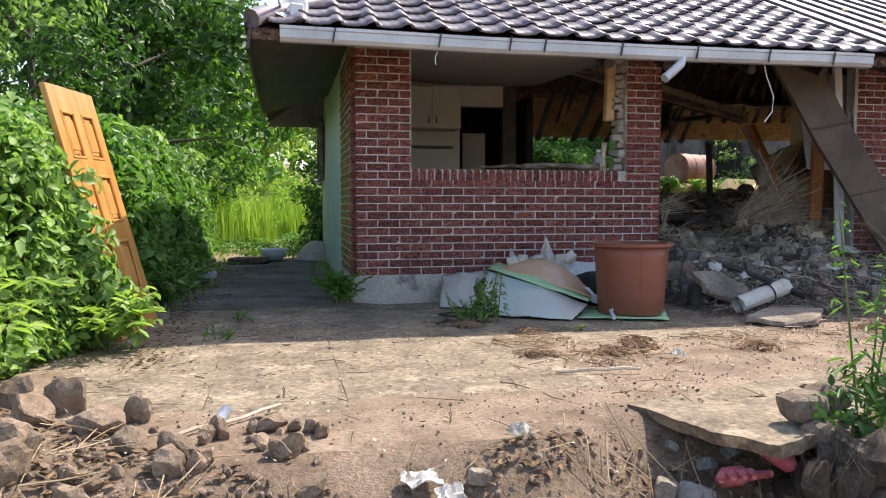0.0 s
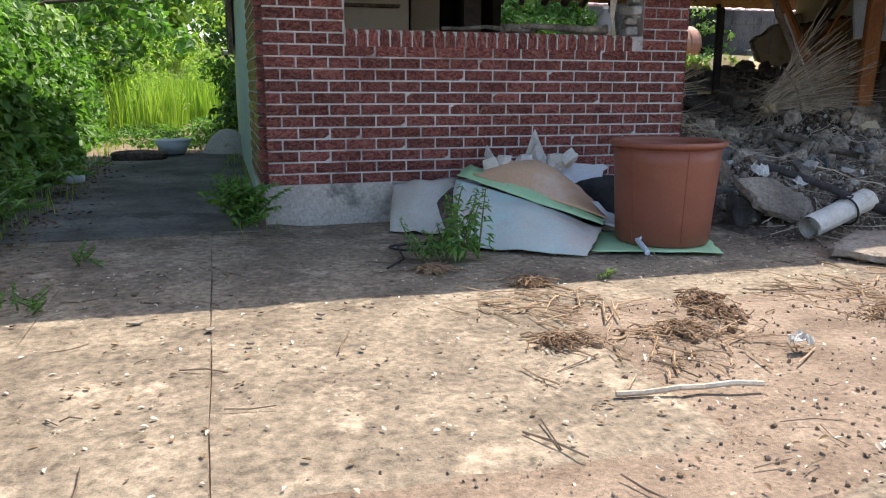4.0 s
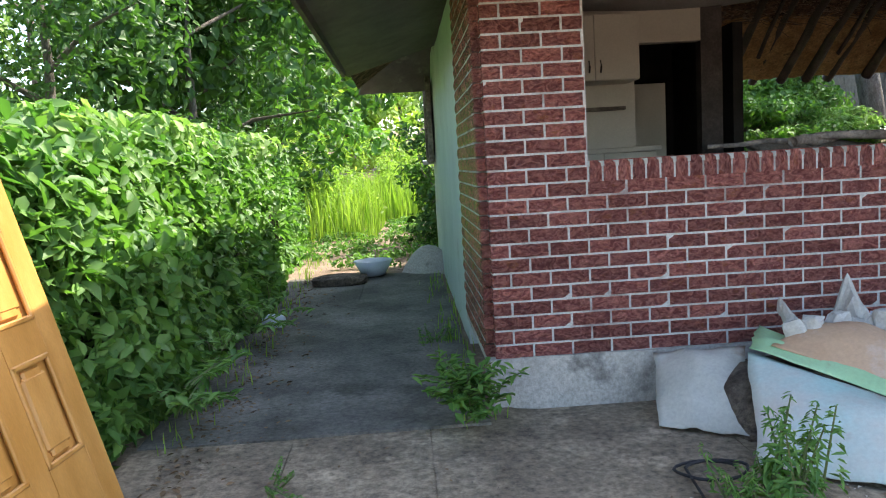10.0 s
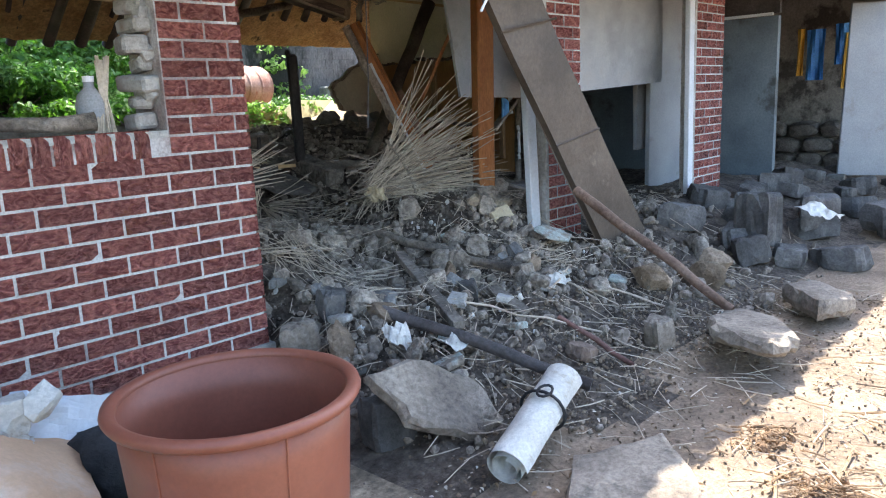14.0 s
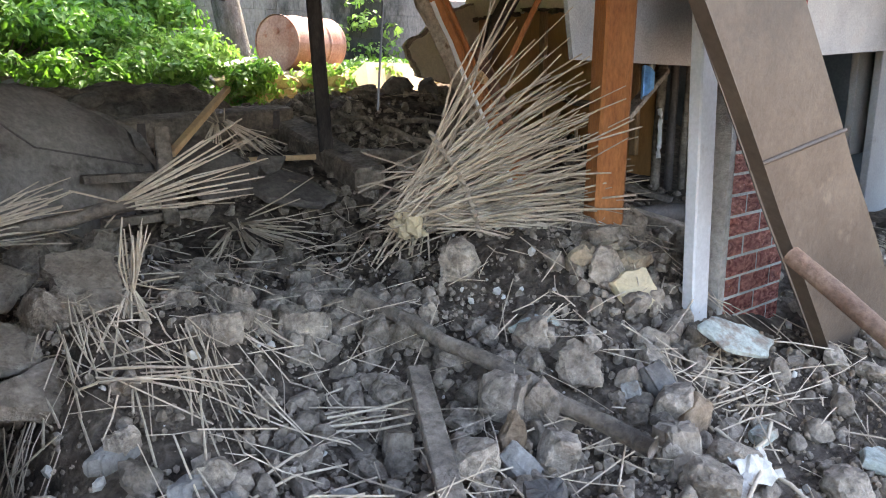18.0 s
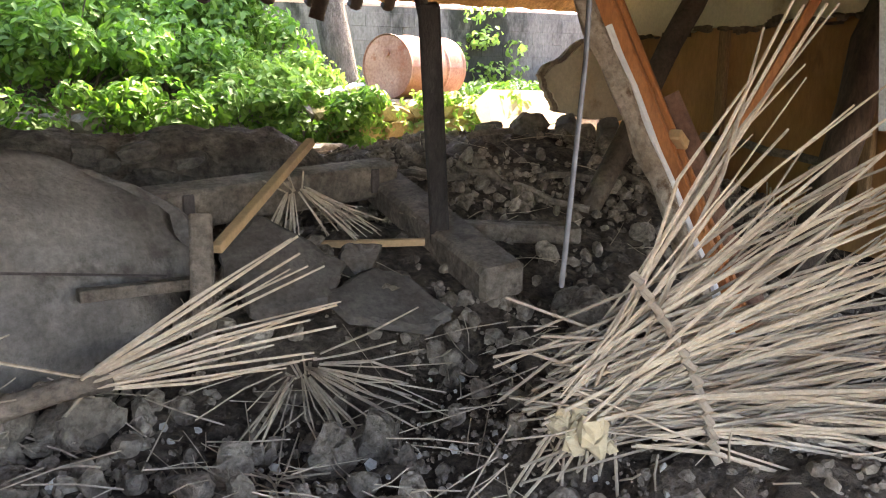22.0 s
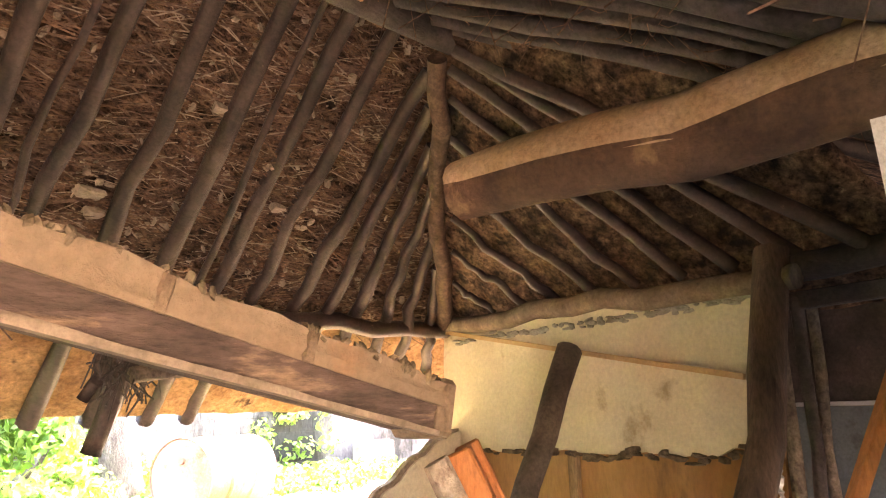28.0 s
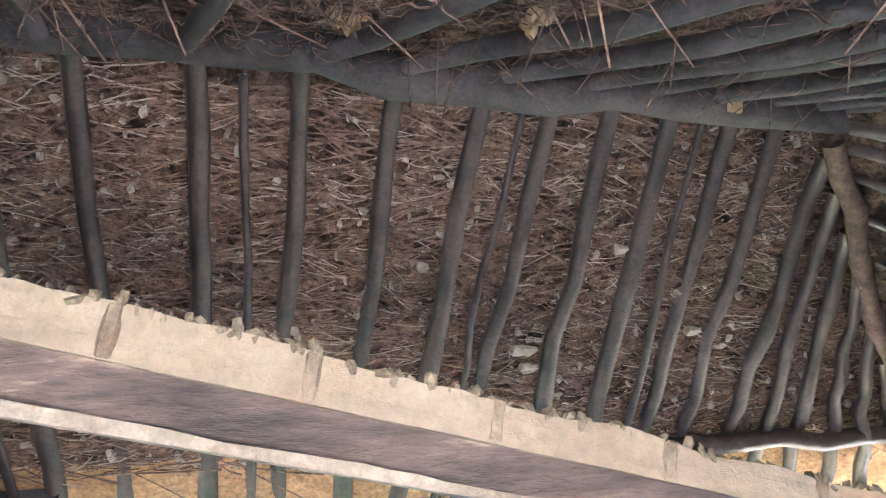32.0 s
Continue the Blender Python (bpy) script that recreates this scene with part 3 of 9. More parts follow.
deck = Mesh()
deck.grid(lambda u, v: Vector((ROOF_X0, EAVE_Y + u * (BACK_Y - EAVE_Y), EAVE_Z - 0.08)).lerp(Vector((ROOF_X0 + HIP_RUN, RIDGE_Y, RIDGE_Z - 0.08)), v), 12, 12, (0, 0, 0.09))
solid("ceiling", deck, THATCH, "smoke-blackened lining of the hipped kitchen end", "ceiling", kind="structure")
roof = thing("tile_roof", "dark glazed pan-tile roof with galvanised eaves gutter", "roof", kind="structure")
slope = math.atan2(RIDGE_Z - EAVE_Z, RIDGE_Y - EAVE_Y)
TW, TL = 0.30, 0.33


def tile_data():
    """An S-shaped pan tile with a raised roll and a thick nose."""
    mb = Mesh()

    def fn(u, v):
        x = (u - 0.5) * (TW + 0.03)
        roll = 0.030 * max(0.0, math.cos((u - 0.82) * math.pi / 0.36)) if abs(u - 0.82) < 0.18 else 0.0
        pan = -0.012 * math.sin(min(u / 0.64, 1) * math.pi)
        rib = 0.004 if abs((u % 0.2) - 0.1) < 0.03 and u < 0.64 else 0
        return (x, -0.02 + v * (TL + 0.05), roll + pan + rib + 0.022 * (1 - v))
    mb.grid(fn, 14, 2, (0, 0, -0.014))
    return mb.data("tile", TILE, True)


TILE_DATA = tile_data()
TILE_BASE = Matrix.Translation((0, EAVE_Y - 0.08, EAVE_Z + 0.035)) @ pose(0, 0, 0, math.degrees(slope), 0, 0)
TILE_COLS, TILE_ROWS = 20, 13
# rows beyond those seen singly
rest = Mesh()
for c in range(-2, 42):
    for r in range(TILE_ROWS if c < TILE_COLS else 0, 14):
        for a, b, h in ((0.0, 0.62, -0.006), (0.62, 1.0, 0.024)):
            m = TILE_BASE @ Matrix.Translation((-0.1 + (c + (a + b) / 2) * TW, (r + 0.5) * TL, h))
            if m.translation.x < hip_x(m.translation.z - 0.05):
                continue
            rest.box((0, 0, 0), ((b - a) * TW, TL, 0.02), m)
tagged(part("far_tiles", rest, TILE, roof), kind="stuff")
back_sheet = Mesh()
back_sheet.grid(lambda u, v: (hip_x(back_z(RIDGE_Y + v * (BACK_Y - RIDGE_Y + 0.05))) + u * (ROOF_X1 - hip_x(back_z(RIDGE_Y + v * (BACK_Y - RIDGE_Y + 0.05)))), RIDGE_Y + v * (BACK_Y - RIDGE_Y + 0.05), back_z(RIDGE_Y + v * (BACK_Y - RIDGE_Y + 0.05)) + 0.02), 4, 8, (0, 0, 0.05))
part("back_slope", back_sheet, TILE, roof)
part("hip_slope", Mesh().grid(lambda u, v: Vector((ROOF_X0 - 0.06, EAVE_Y - 0.05 + u * (BACK_Y - EAVE_Y + 0.1), EAVE_Z + 0.03)).lerp(Vector((ROOF_X0 + HIP_RUN, RIDGE_Y, RIDGE_Z + 0.03)), v), 8, 8, (0, 0, 0.04)), TILE, roof)
part("hip_cap", Mesh().tube([Vector((ROOF_X0, EAVE_Y, EAVE_Z + 0.07)).lerp(Vector((ROOF_X0 + HIP_RUN, RIDGE_Y, RIDGE_Z + 0.07)), i / 12) for i in range(13)], 0.085, 8), TILE, roof, "hip cap tiles", True)
# side eave board and hip at the house corner
part("barge_board", Mesh().grid(lambda u, v: (-0.30 + 0.02 * v, EAVE_Y + u * 4.6, 2.30 + v * 0.16 + 0.012 * u), 10, 1, (0.03, 0, 0)), WOOD_DARK, roof)
soff = Mesh().grid(lambda u, v: (-0.28 + v * 0.95, EAVE_Y + 0.1 + u * 4.9, 2.36 + 0.28 * v), 12, 3, (0, 0, 0.02))
part("soffit", soff, WOOD_DARK, roof)

# gutter: a folded trough with joint straps, and a stub of downpipe
gut = thing("gutter", "dented galvanised steel eaves gutter with dark joint straps", "gutter")
GX0, GX1 = -0.02, 5.66
prof = [(0.00, 0.125), (0.0, 0.10), (0.012, 0.095), (0.012, 0.03), (0.035, 0.0), (0.10, 0.0), (0.115, 0.012), (0.115, 0.12)]


def gutter_fn(u, v):
    k = min(int(v * (len(prof) - 1)), len(prof) - 2)
    f = v * (len(prof) - 1) - k
    y = prof[k][0] * (1 - f) + prof[k + 1][0] * f
    z = prof[k][1] * (1 - f) + prof[k + 1][1] * f
    x = GX0 + u * (GX1 - GX0)
    return (x, EAVE_Y - 0.145 + y + 0.006 * wob(x, v, 2, 3), 2.345 + z + 0.010 * wob(x, 0, 0.9, 2) - 0.012 * math.sin(u * math.pi))


part("trough", Mesh().grid(gutter_fn, 60, 7, (0, 0.003, -0.002)), ZINC, gut)
for x in (0.42, 1.32, 1.95, 2.27, 3.0, 3.75, 4.5, 5.2):
    part("strap", Mesh().box((x, EAVE_Y - 0.15, 2.405), (0.014, 0.012, 0.125), pose(0, 0, 0, 0, 10, 0)), WOOD_DARK, gut)
part("downpipe_stub", Mesh().tube([(3.62, 6.38, 2.36), (3.60, 6.36, 2.30), (3.50, 6.33, 2.22), (3.41, 6.31, 2.15)], 0.042, 14), ZINC, gut, "crooked pale downpipe elbow")

# rafters of the back slope, hip end and front slope
frame_ob = thing("roof_frame", "round-log roof frame blackened by smoke", "roof frame", kind="structure")


def rafter(a, b, r0, r1, seed, material=RAFTER):
    pts = log_pts(a, b, 9, 0.018, seed)
    rr = np.random.default_rng(seed)
    radii = [(r0 + (r1 - r0) * i / 9) * rr.uniform(0.9, 1.1) for i in range(10)]
    return part("rafter", Mesh().tube(pts, radii, 8, rough=0.1), material, frame_ob, smooth=True)


# back slope: tops along the ridge, tips along the back eave
RUNS = [(0.90, 1.59), (1.35, 1.99), (1.80, 2.32), (2.25, 2.67), (2.70, 3.05), (3.15, 3.42), (3.60, 3.84), (4.02, 4.15), (4.48, 4.56), (4.90, 4.92), (5.31, 5.26), (5.72, 5.59), (6.05, 5.93), (6.34, 6.38), (6.65, 6.77), (6.99, 7.15), (7.26, 7.44)]
for k, (xa, xb) in enumerate(RUNS):
    if xa < 3.0:
        continue
    r = RNG.uniform(0.038, 0.046)
    rafter((xa, RIDGE_Y, back_z(RIDGE_Y) - 0.16), (xb, BACK_Y + 0.04 + RNG.uniform(-0.09, 0.09), back_z(BACK_Y) - 0.13), r, r * 1.45, k)
    if k % 3 == 2:
        rafter((xa + 0.19, RIDGE_Y + 0.1, back_z(RIDGE_Y + 0.1) - 0.14), (xb + 0.22, BACK_Y - 0.35, back_z(BACK_Y - 0.35) - 0.15), 0.018, 0.026, k + 100)
# jack rafters that end on the hip
HIP_A, HIP_B = Vector((7.54, 10.58, 4.08)), Vector((9.06, 12.10, 2.88))
for k, (f, xb) in enumerate(((0.06, 7.75), (0.16, 8.04), (0.28, 8.32), (0.42, 8.61), (0.58, 8.86), (0.75, 9.13))):
    p = HIP_A.lerp(HIP_B, f)
    r = RNG.uniform(0.034, 0.042)
    rafter(p + Vector((-0.03, 0.03, 0.06)), (xb, BACK_Y - 0.35 - 0.06 * k, back_z(BACK_Y - 0.35) - 0.08), r, r * 1.25, k + 40)
part("hip_rafter", Mesh().tube(log_pts(HIP_A, HIP_B, 10, 0.03, 4), [0.055, 0.055, 0.06, 0.056, 0.06, 0.062, 0.058, 0.06, 0.064, 0.06, 0.066], 10, rough=0.1), mat("mud_streaked_hip", (0.085, 0.055, 0.042), (0.20, 0.13, 0.098), 9, 40, 0.8, 0.7, grain=0.5, stain=(0.40, 0.29, 0.20), stain_scale=12, stain_at=0.66), frame_ob, smooth=True)
# end slope over the cross wall
for k, (f, y) in enumerate(((0.80, 11.55), (0.66, 11.22), (0.52, 10.92), (0.38, 10.60), (0.24, 10.27), (0.12, 9.94), (0.04, 9.62), (0.0, 9.28), (0.0, 8.95))):
    top = HIP_A.lerp(HIP_B, f) + Vector((0.05, -0.05 - 0.04 * (k > 6), 0.03))
    rafter(top, (8.76 + 0.14 * (y - 9.4), y, 2.92), 0.022 + 0.002 * k, 0.030 + 0.002 * k, k + 60)
end = Mesh().grid(lambda u, v: HIP_A.lerp(Vector((7.5, 9.4, 3.98)), u).lerp(Vector((9.35, 12.35, 2.66)).lerp(Vector((9.1, 8.6, 2.60)), u), v) + Vector((0, 0, 0.08 + 0.03 * wob(u * 14, v * 12, 1, 3))), 24, 20, (0, 0, 0.06))
solid("ceiling", end, THATCH, "sooty mud lining of the hipped roof end", "ceiling", kind="structure")
# front slope, skewed towards the end
for k, (xa, ya, xb, yb) in enumerate(((0.9, 10.4, 0.9, 6.6), (1.4, 10.4, 1.4, 6.6), (1.9, 10.4, 1.95, 6.6), (2.4, 10.4, 2.45, 6.6), (2.9, 10.4, 3.0, 6.6), (3.4, 10.4, 3.6, 6.6), (3.95, 10.4, 4.5, 6.6), (4.45, 10.4, 5.3, 6.6),
                                      (4.95, 10.4, 6.3, 6.7), (5.32, 10.4, 7.3, 6.9), (5.75, 10.4, 7.6, 7.0), (6.15, 10.4, 7.7, 7.1), (6.45, 10.4, 7.75, 7.2), (6.8, 10.4, 7.8, 7.3), (7.1, 10.4, 8.0, 7.4), (7.35, 10.4, 8.5, 7.6), (7.5, 10.4, 9.1, 8.0), (7.55, 10.35, 9.6, 8.6))):
    if xa < 2.8:
        continue
    rafter((xa, ya, front_z(ya) - 0.20), (xb, yb, front_z(yb) - 0.20), 0.04, 0.055, k + 80, WOOD_DARK)
part("ridge_log", Mesh().tube(log_pts((2.95, RIDGE_Y - 0.05, 4.30), (7.62, RIDGE_Y + 0.02, 4.17), 14, 0.03, 5), [0.10] * 12 + [0.092, 0.085, 0.07], 12, rough=0.05), WOOD_DARK, frame_ob, smooth=True)
part("peg_block", Mesh().box((6.86, RIDGE_Y - 0.10, 4.13), (0.07, 0.03, 0.09), pose(0, 0, 0, 20, 5, 0), 0.006), WOOD_NEW, frame_ob, "pale fresh-cut wood patch")
# fallen wall plate: dark timber with a mud band and block ends
BEAM_A, BEAM_B = Vector((3.3, 9.46, 2.928)), Vector((6.32, 9.48, 2.20))


def beam_fn(z0, z1, y0, wav, seed):
    def fn(u, v):
        p, k = BEAM_A.lerp(BEAM_B, u), 1.24 - 0.64 * u
        return (p.x, y0 + 0.012 * wob(u * 14, v * 2, 1, seed), p.z + k * (z0 + v * (z1 - z0)) + ((wav * wob(u * 16, 0, 1, seed + 2) + 0.5 * wav * wob(u * 70, 0, 1, seed + 5)) if v == 1.0 else 0))
    return fn


PEG_MUD = mat("mud_crusted_peg", (0.17, 0.125, 0.085), (0.30, 0.235, 0.165), 9, 50, 0.95, 0.6, grain=0.4)
beam = thing("fallen_beam", "sagging dark timber wall beam with a smeared band of ochre mud on top", "beam")
part("timber", Mesh().grid(beam_fn(-0.075, 0.045, 9.38, 0.0, 2), 40, 4, (0, 0.17, 0)), mat("beam_timber", (0.06, 0.047, 0.04), (0.15, 0.11, 0.09), 6, 35, 0.75, 0.7, grain=0.5, stain=(0.34, 0.25, 0.17), stain_scale=6, stain_at=0.57, stretch=(0.35, 1, 1.6)), beam)
part("mud_band", Mesh().grid(beam_fn(0.028, 0.135, 9.365, 0.014, 5), 180, 5, (0, 0.19, 0)), mat("beam_mud", (0.225, 0.172, 0.115), (0.325, 0.265, 0.19), 2.2, 40, 0.95, 0.45, grain=0.2, stain=(0.34, 0.205, 0.118), stain_scale=1.7, stain_at=0.56, bump_dist=0.04), beam, "ochre mud plaster band")
crust = Mesh()
for i in range(420):
    u = RNG.random()
    p, k = BEAM_A.lerp(BEAM_B, u), 1.24 - 0.64 * u
    c = RNG.uniform(0.010, 0.026)
    crust.lump((p.x, 9.375 + RNG.uniform(-0.012, 0.05), p.z + k * 0.135 + 0.014 * wob(u * 16, 0, 1, 7) + RNG.uniform(-0.012, 0.008)), (c * 1.8, c, c * 0.8), 0.35, None, None, 1)
tagged(part("crumbled_crust", crust, mat("crumbled_crust", (0.15, 0.118, 0.078), (0.30, 0.245, 0.17), 12, 50, 0.97, 0.6, grain=0.5), beam, "crumbled drab crust along the upper edge"), kind="stuff")
part("lower_lip", Mesh().grid(beam_fn(-0.10, -0.075, 9.365, 0.006, 8), 60, 1, (0, 0.03, 0)), mat("lip_mud", (0.20, 0.165, 0.12), (0.32, 0.27, 0.205), 6, 40, 0.95, 0.5), beam)
for u in (0.143, 0.262, 0.382, 0.502, 0.622, 0.743, 0.858):
    p = BEAM_A.lerp(BEAM_B, u)
    part("block_end", Mesh().box((p.x, 9.385, p.z + 0.085 * (1.24 - 0.64 * u)), (0.036, 0.052, 0.112 * (1.24 - 0.64 * u)), pose(0, 0, 0, 0, 11.7 + RNG.uniform(-4, 4), 0), 0.008), PEG_MUD, beam)
part("end_block", Mesh().box((6.325, 9.46, 2.215), (0.06, 0.20, 0.155), pose(0, 0, 0, 0, 12, 0), 0.015), PEG_MUD, beam)
tie = thing("broken_tie_beam", "broken round tie beam coated with pale mud on its upper side", "beam")
tp = log_pts((7.0, 9.93, 3.06), (7.05, 7.3, 3.01), 8, 0.03, 14)
part("log", Mesh().tube(tp, [0.105, 0.11, 0.115, 0.12, 0.125, 0.125, 0.13, 0.13, 0.13], 12, rough=0.06), mat("tie_log", (0.07, 0.045, 0.035), (0.15, 0.095, 0.065), 4, 40, 0.8, 0.4, stain=(0.28, 0.19, 0.11), stain_scale=4), tie, smooth=True)
part("mud_coat", Mesh().tube([p + Vector((-0.014, 0, 0.045)) for p in tp], [0.09, 0.105, 0.11, 0.115, 0.118, 0.118, 0.12, 0.12, 0.12], 12, rough=0.12), mat("tie_mud", (0.36, 0.25, 0.155), (0.47, 0.36, 0.25), 4, 50, 0.95, 0.4), tie, "pale ochre mud coat", True)
# eave plate under the back rafters
part("eave_plate", Mesh().tube(log_pts((6.75, 12.26, 2.79), (9.3, 12.12, 2.86), 8, 0.03, 21), 0.06, 9, rough=0.08), RAFTER, frame_ob, smooth=True)
part("eave_log", Mesh().tube(log_pts((6.66, 12.20, 2.46), (7.87, 12.28, 2.67), 8, 0.015, 33), 0.05, 9, rough=0.08), WOOD_OLD, frame_ob, "fallen log hanging under the back rafters", True)
for k, (a_, b_, r_) in enumerate((((6.76, 12.25, 2.80), (6.56, 12.46, 2.03), 0.055), ((6.70, 12.22, 2.75), (6.47, 12.40, 2.33), 0.032), ((6.85, 12.3, 2.80), (6.62, 12.42, 2.20), 0.028), ((6.62, 12.28, 2.78), (6.52, 12.36, 2.42), 0.04))):
    part("burst_rafter", Mesh().tube(log_pts(a_, b_, 6, 0.015, 90 + k), [r_ * (0.9 + 0.03 * i) for i in range(7)], 8, rough=0.12), RAFTER, frame_ob, smooth=True)
burst = Mesh()
for i in range(60):
    p_ = Vector((6.66 + RNG.normal() * 0.09, 12.28 + RNG.normal() * 0.06, 2.62 + RNG.normal() * 0.10))
    burst.tube([p_, p_ + Vector((RNG.normal() * 0.05, RNG.normal() * 0.03, -0.10)), p_ + Vector((RNG.normal() * 0.09, RNG.normal() * 0.05, RNG.uniform(-0.30, -0.12)))], 0.006, 4)
tagged(part("burst_lining", burst, WOOD_DARK, frame_ob, "burst brushwood hanging from the eave"), kind="stuff")

# brushwood laid across the rafters, and pale lumps of mud in it


def brush(count, place, lmin, lmax, rad):
    mb = Mesh()
    for _ in range(count):
        p, d = place()
        L = RNG.uniform(lmin, lmax)
        q = p + d * L
        m_ = (p + q) / 2 + Vector((0, 0, RNG.uniform(-0.015, 0.01)))
        mb.tube([p, m_, q], rad * RNG.uniform(0.6, 1.3), 3, cap=False)
    return mb


def back_place():
    x, y = RNG.uniform(3.3, 9.0), RNG.uniform(RIDGE_Y + 0.1, 12.3)
    dy = RNG.normal() * 0.3
    return Vector((x, y, back_z(y) - 0.112 + RNG.uniform(-0.014, 0.008))), Vector((1, dy, dy * (back_z(11.5) - back_z(10.5)) + RNG.normal() * 0.03)).normalized()


def front_place():
    x, y = RNG.uniform(3.8, 8.3), RNG.uniform(7.6, RIDGE_Y - 0.1)
    return Vector((x, y, front_z(y) - 0.115 + RNG.uniform(-0.05, 0.01))), Vector((RNG.normal(), RNG.normal() * 0.6, RNG.normal() * 0.25 - 0.12)).normalized()


TWIG = mat("sooty_twigs", (0.085, 0.055, 0.043), (0.29, 0.19, 0.135), 20, 60, 0.9, 0.2, grain=0.4)
TWIG_PALE = mat("dusty_twigs", (0.32, 0.25, 0.19), (0.52, 0.42, 0.33), 20, 60, 0.9, 0.2, grain=0.4)
tagged(part("brushwood", brush(3400, back_place, 0.12, 0.6, 0.0045), TWIG, frame_ob), kind="stuff")
tagged(part("brushwood", brush(1500, back_place, 0.05, 0.28, 0.0035), TWIG_PALE, frame_ob), kind="stuff")
tagged(part("brushwood", brush(800, front_place, 0.10, 0.4, 0.003), TWIG, frame_ob), kind="stuff")
FLECK = mat("dusty_mud_fleck", (0.34, 0.27, 0.21), (0.52, 0.43, 0.34), 12, 50, 0.95, 0.4, grain=0.4)
flecks = Mesh()
for _ in range(2600):
    p, d = back_place()
    s = 0.008 + 0.045 * RNG.random() ** 5
    flecks.lump(p + Vector((0, 0, 0.005)), (s * 1.4, s, s * 0.5), 0.3, None, None, 1)
for x, y, s in ((6.18, 11.70, 0.14), (6.24, 11.79, 0.10), (5.55, 11.3, 0.06), (6.6, 11.2, 0.07), (7.2, 11.6, 0.08)):
    flecks.lump((x, y, back_z(y) - 0.12), (s, s * 1.2, 0.05), 0.3, Matrix.Identity(4), 7, 2)
tagged(part("mud_flecks", flecks, FLECK, frame_ob), kind="stuff")

# curled roots and burst lining hanging below the front slope
roots = Mesh()
for _ in range(2400):
    p, d = front_place()
    r_ = RNG.uniform(0.02, 0.085)
    a0, a1 = RNG.uniform(0, 6.28), RNG.uniform(1.5, 4.0)
    e = d.cross(Vector(RNG.normal(size=3))).normalized()
    roots.tube([p + Vector((0, 0, -0.03)) + (d * math.cos(a0 + a1 * i / 5) + e * math.sin(a0 + a1 * i / 5)) * r_ for i in range(6)], 0.0022, 3, cap=False)
tagged(part("root_tangle", roots, TWIG, frame_ob), kind="stuff")
for k, (x, y, s) in enumerate(((5.6, 9.75, 0.11), (5.95, 9.45, 0.08), (5.0, 10.05, 0.10), (6.5, 9.9, 0.06))):
    lump = Mesh()
    for j in range(14):
        q = RNG.normal(size=3) * s * 0.35
        lump.lump((x + q[0], y + q[1], front_z(y) - 0.13 + q[2] * 0.7), (s * 0.5, s * 0.4, s * 0.35), 0.4)
    part("mud_nest", lump, MUD, frame_ob, "pale broken lump of mud in the lining")

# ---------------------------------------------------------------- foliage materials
# LEAF_SUN is a paler green: sun on the leaves put into their colour
LEAF_SUN = leaf_mat("leaf_sunlit", (0.13, 0.25, 0.055), (0.36, 0.51, 0.17), (1.0, 1.2, 0.6), 0.42)
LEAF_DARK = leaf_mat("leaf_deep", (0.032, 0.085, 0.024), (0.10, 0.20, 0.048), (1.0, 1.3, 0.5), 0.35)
LEAF_YEL = leaf_mat("leaf_yellow", (0.19, 0.33, 0.07), (0.38, 0.50, 0.15), (1.05, 1.2, 0.5), 0.58)
GRASS_M = leaf_mat("grass_blade", (0.18, 0.32, 0.05), (0.36, 0.50, 0.12), (1.1, 1.2, 0.5), 0.5)
BARK = mat("bark", (0.10, 0.085, 0.065), (0.19, 0.165, 0.135), 6, 40, 0.95, 0.8, grain=0.4, stretch=(2, 2, 0.5))
STEM = mat("green_stem", (0.10, 0.14, 0.05), (0.16, 0.20, 0.07), 6, 50, 0.7, 0.2)

# ---------------------------------------------------------------- plants


def clumps(centres, radii, per, squash=0.8, inner=0.55, jitter=0.35):
    """Leaves on the outer shells of many overlapping clumps."""
    P, W = [], []
    for (c, r, n) in zip(centres, radii, per):
        d = RNG.normal(size=(n, 3))
        d /= np.linalg.norm(d, axis=1, keepdims=True)
        q = r * (inner + (1 - inner) * RNG.random((n, 1)) ** 0.5)
        P.append(np.asarray(c) + d * q * np.array([1, 1, squash]))
        W.append(d + RNG.normal(size=(n, 3)) * jitter + np.array([0, 0, 0.5]))
    return np.concatenate(P), np.concatenate(W)


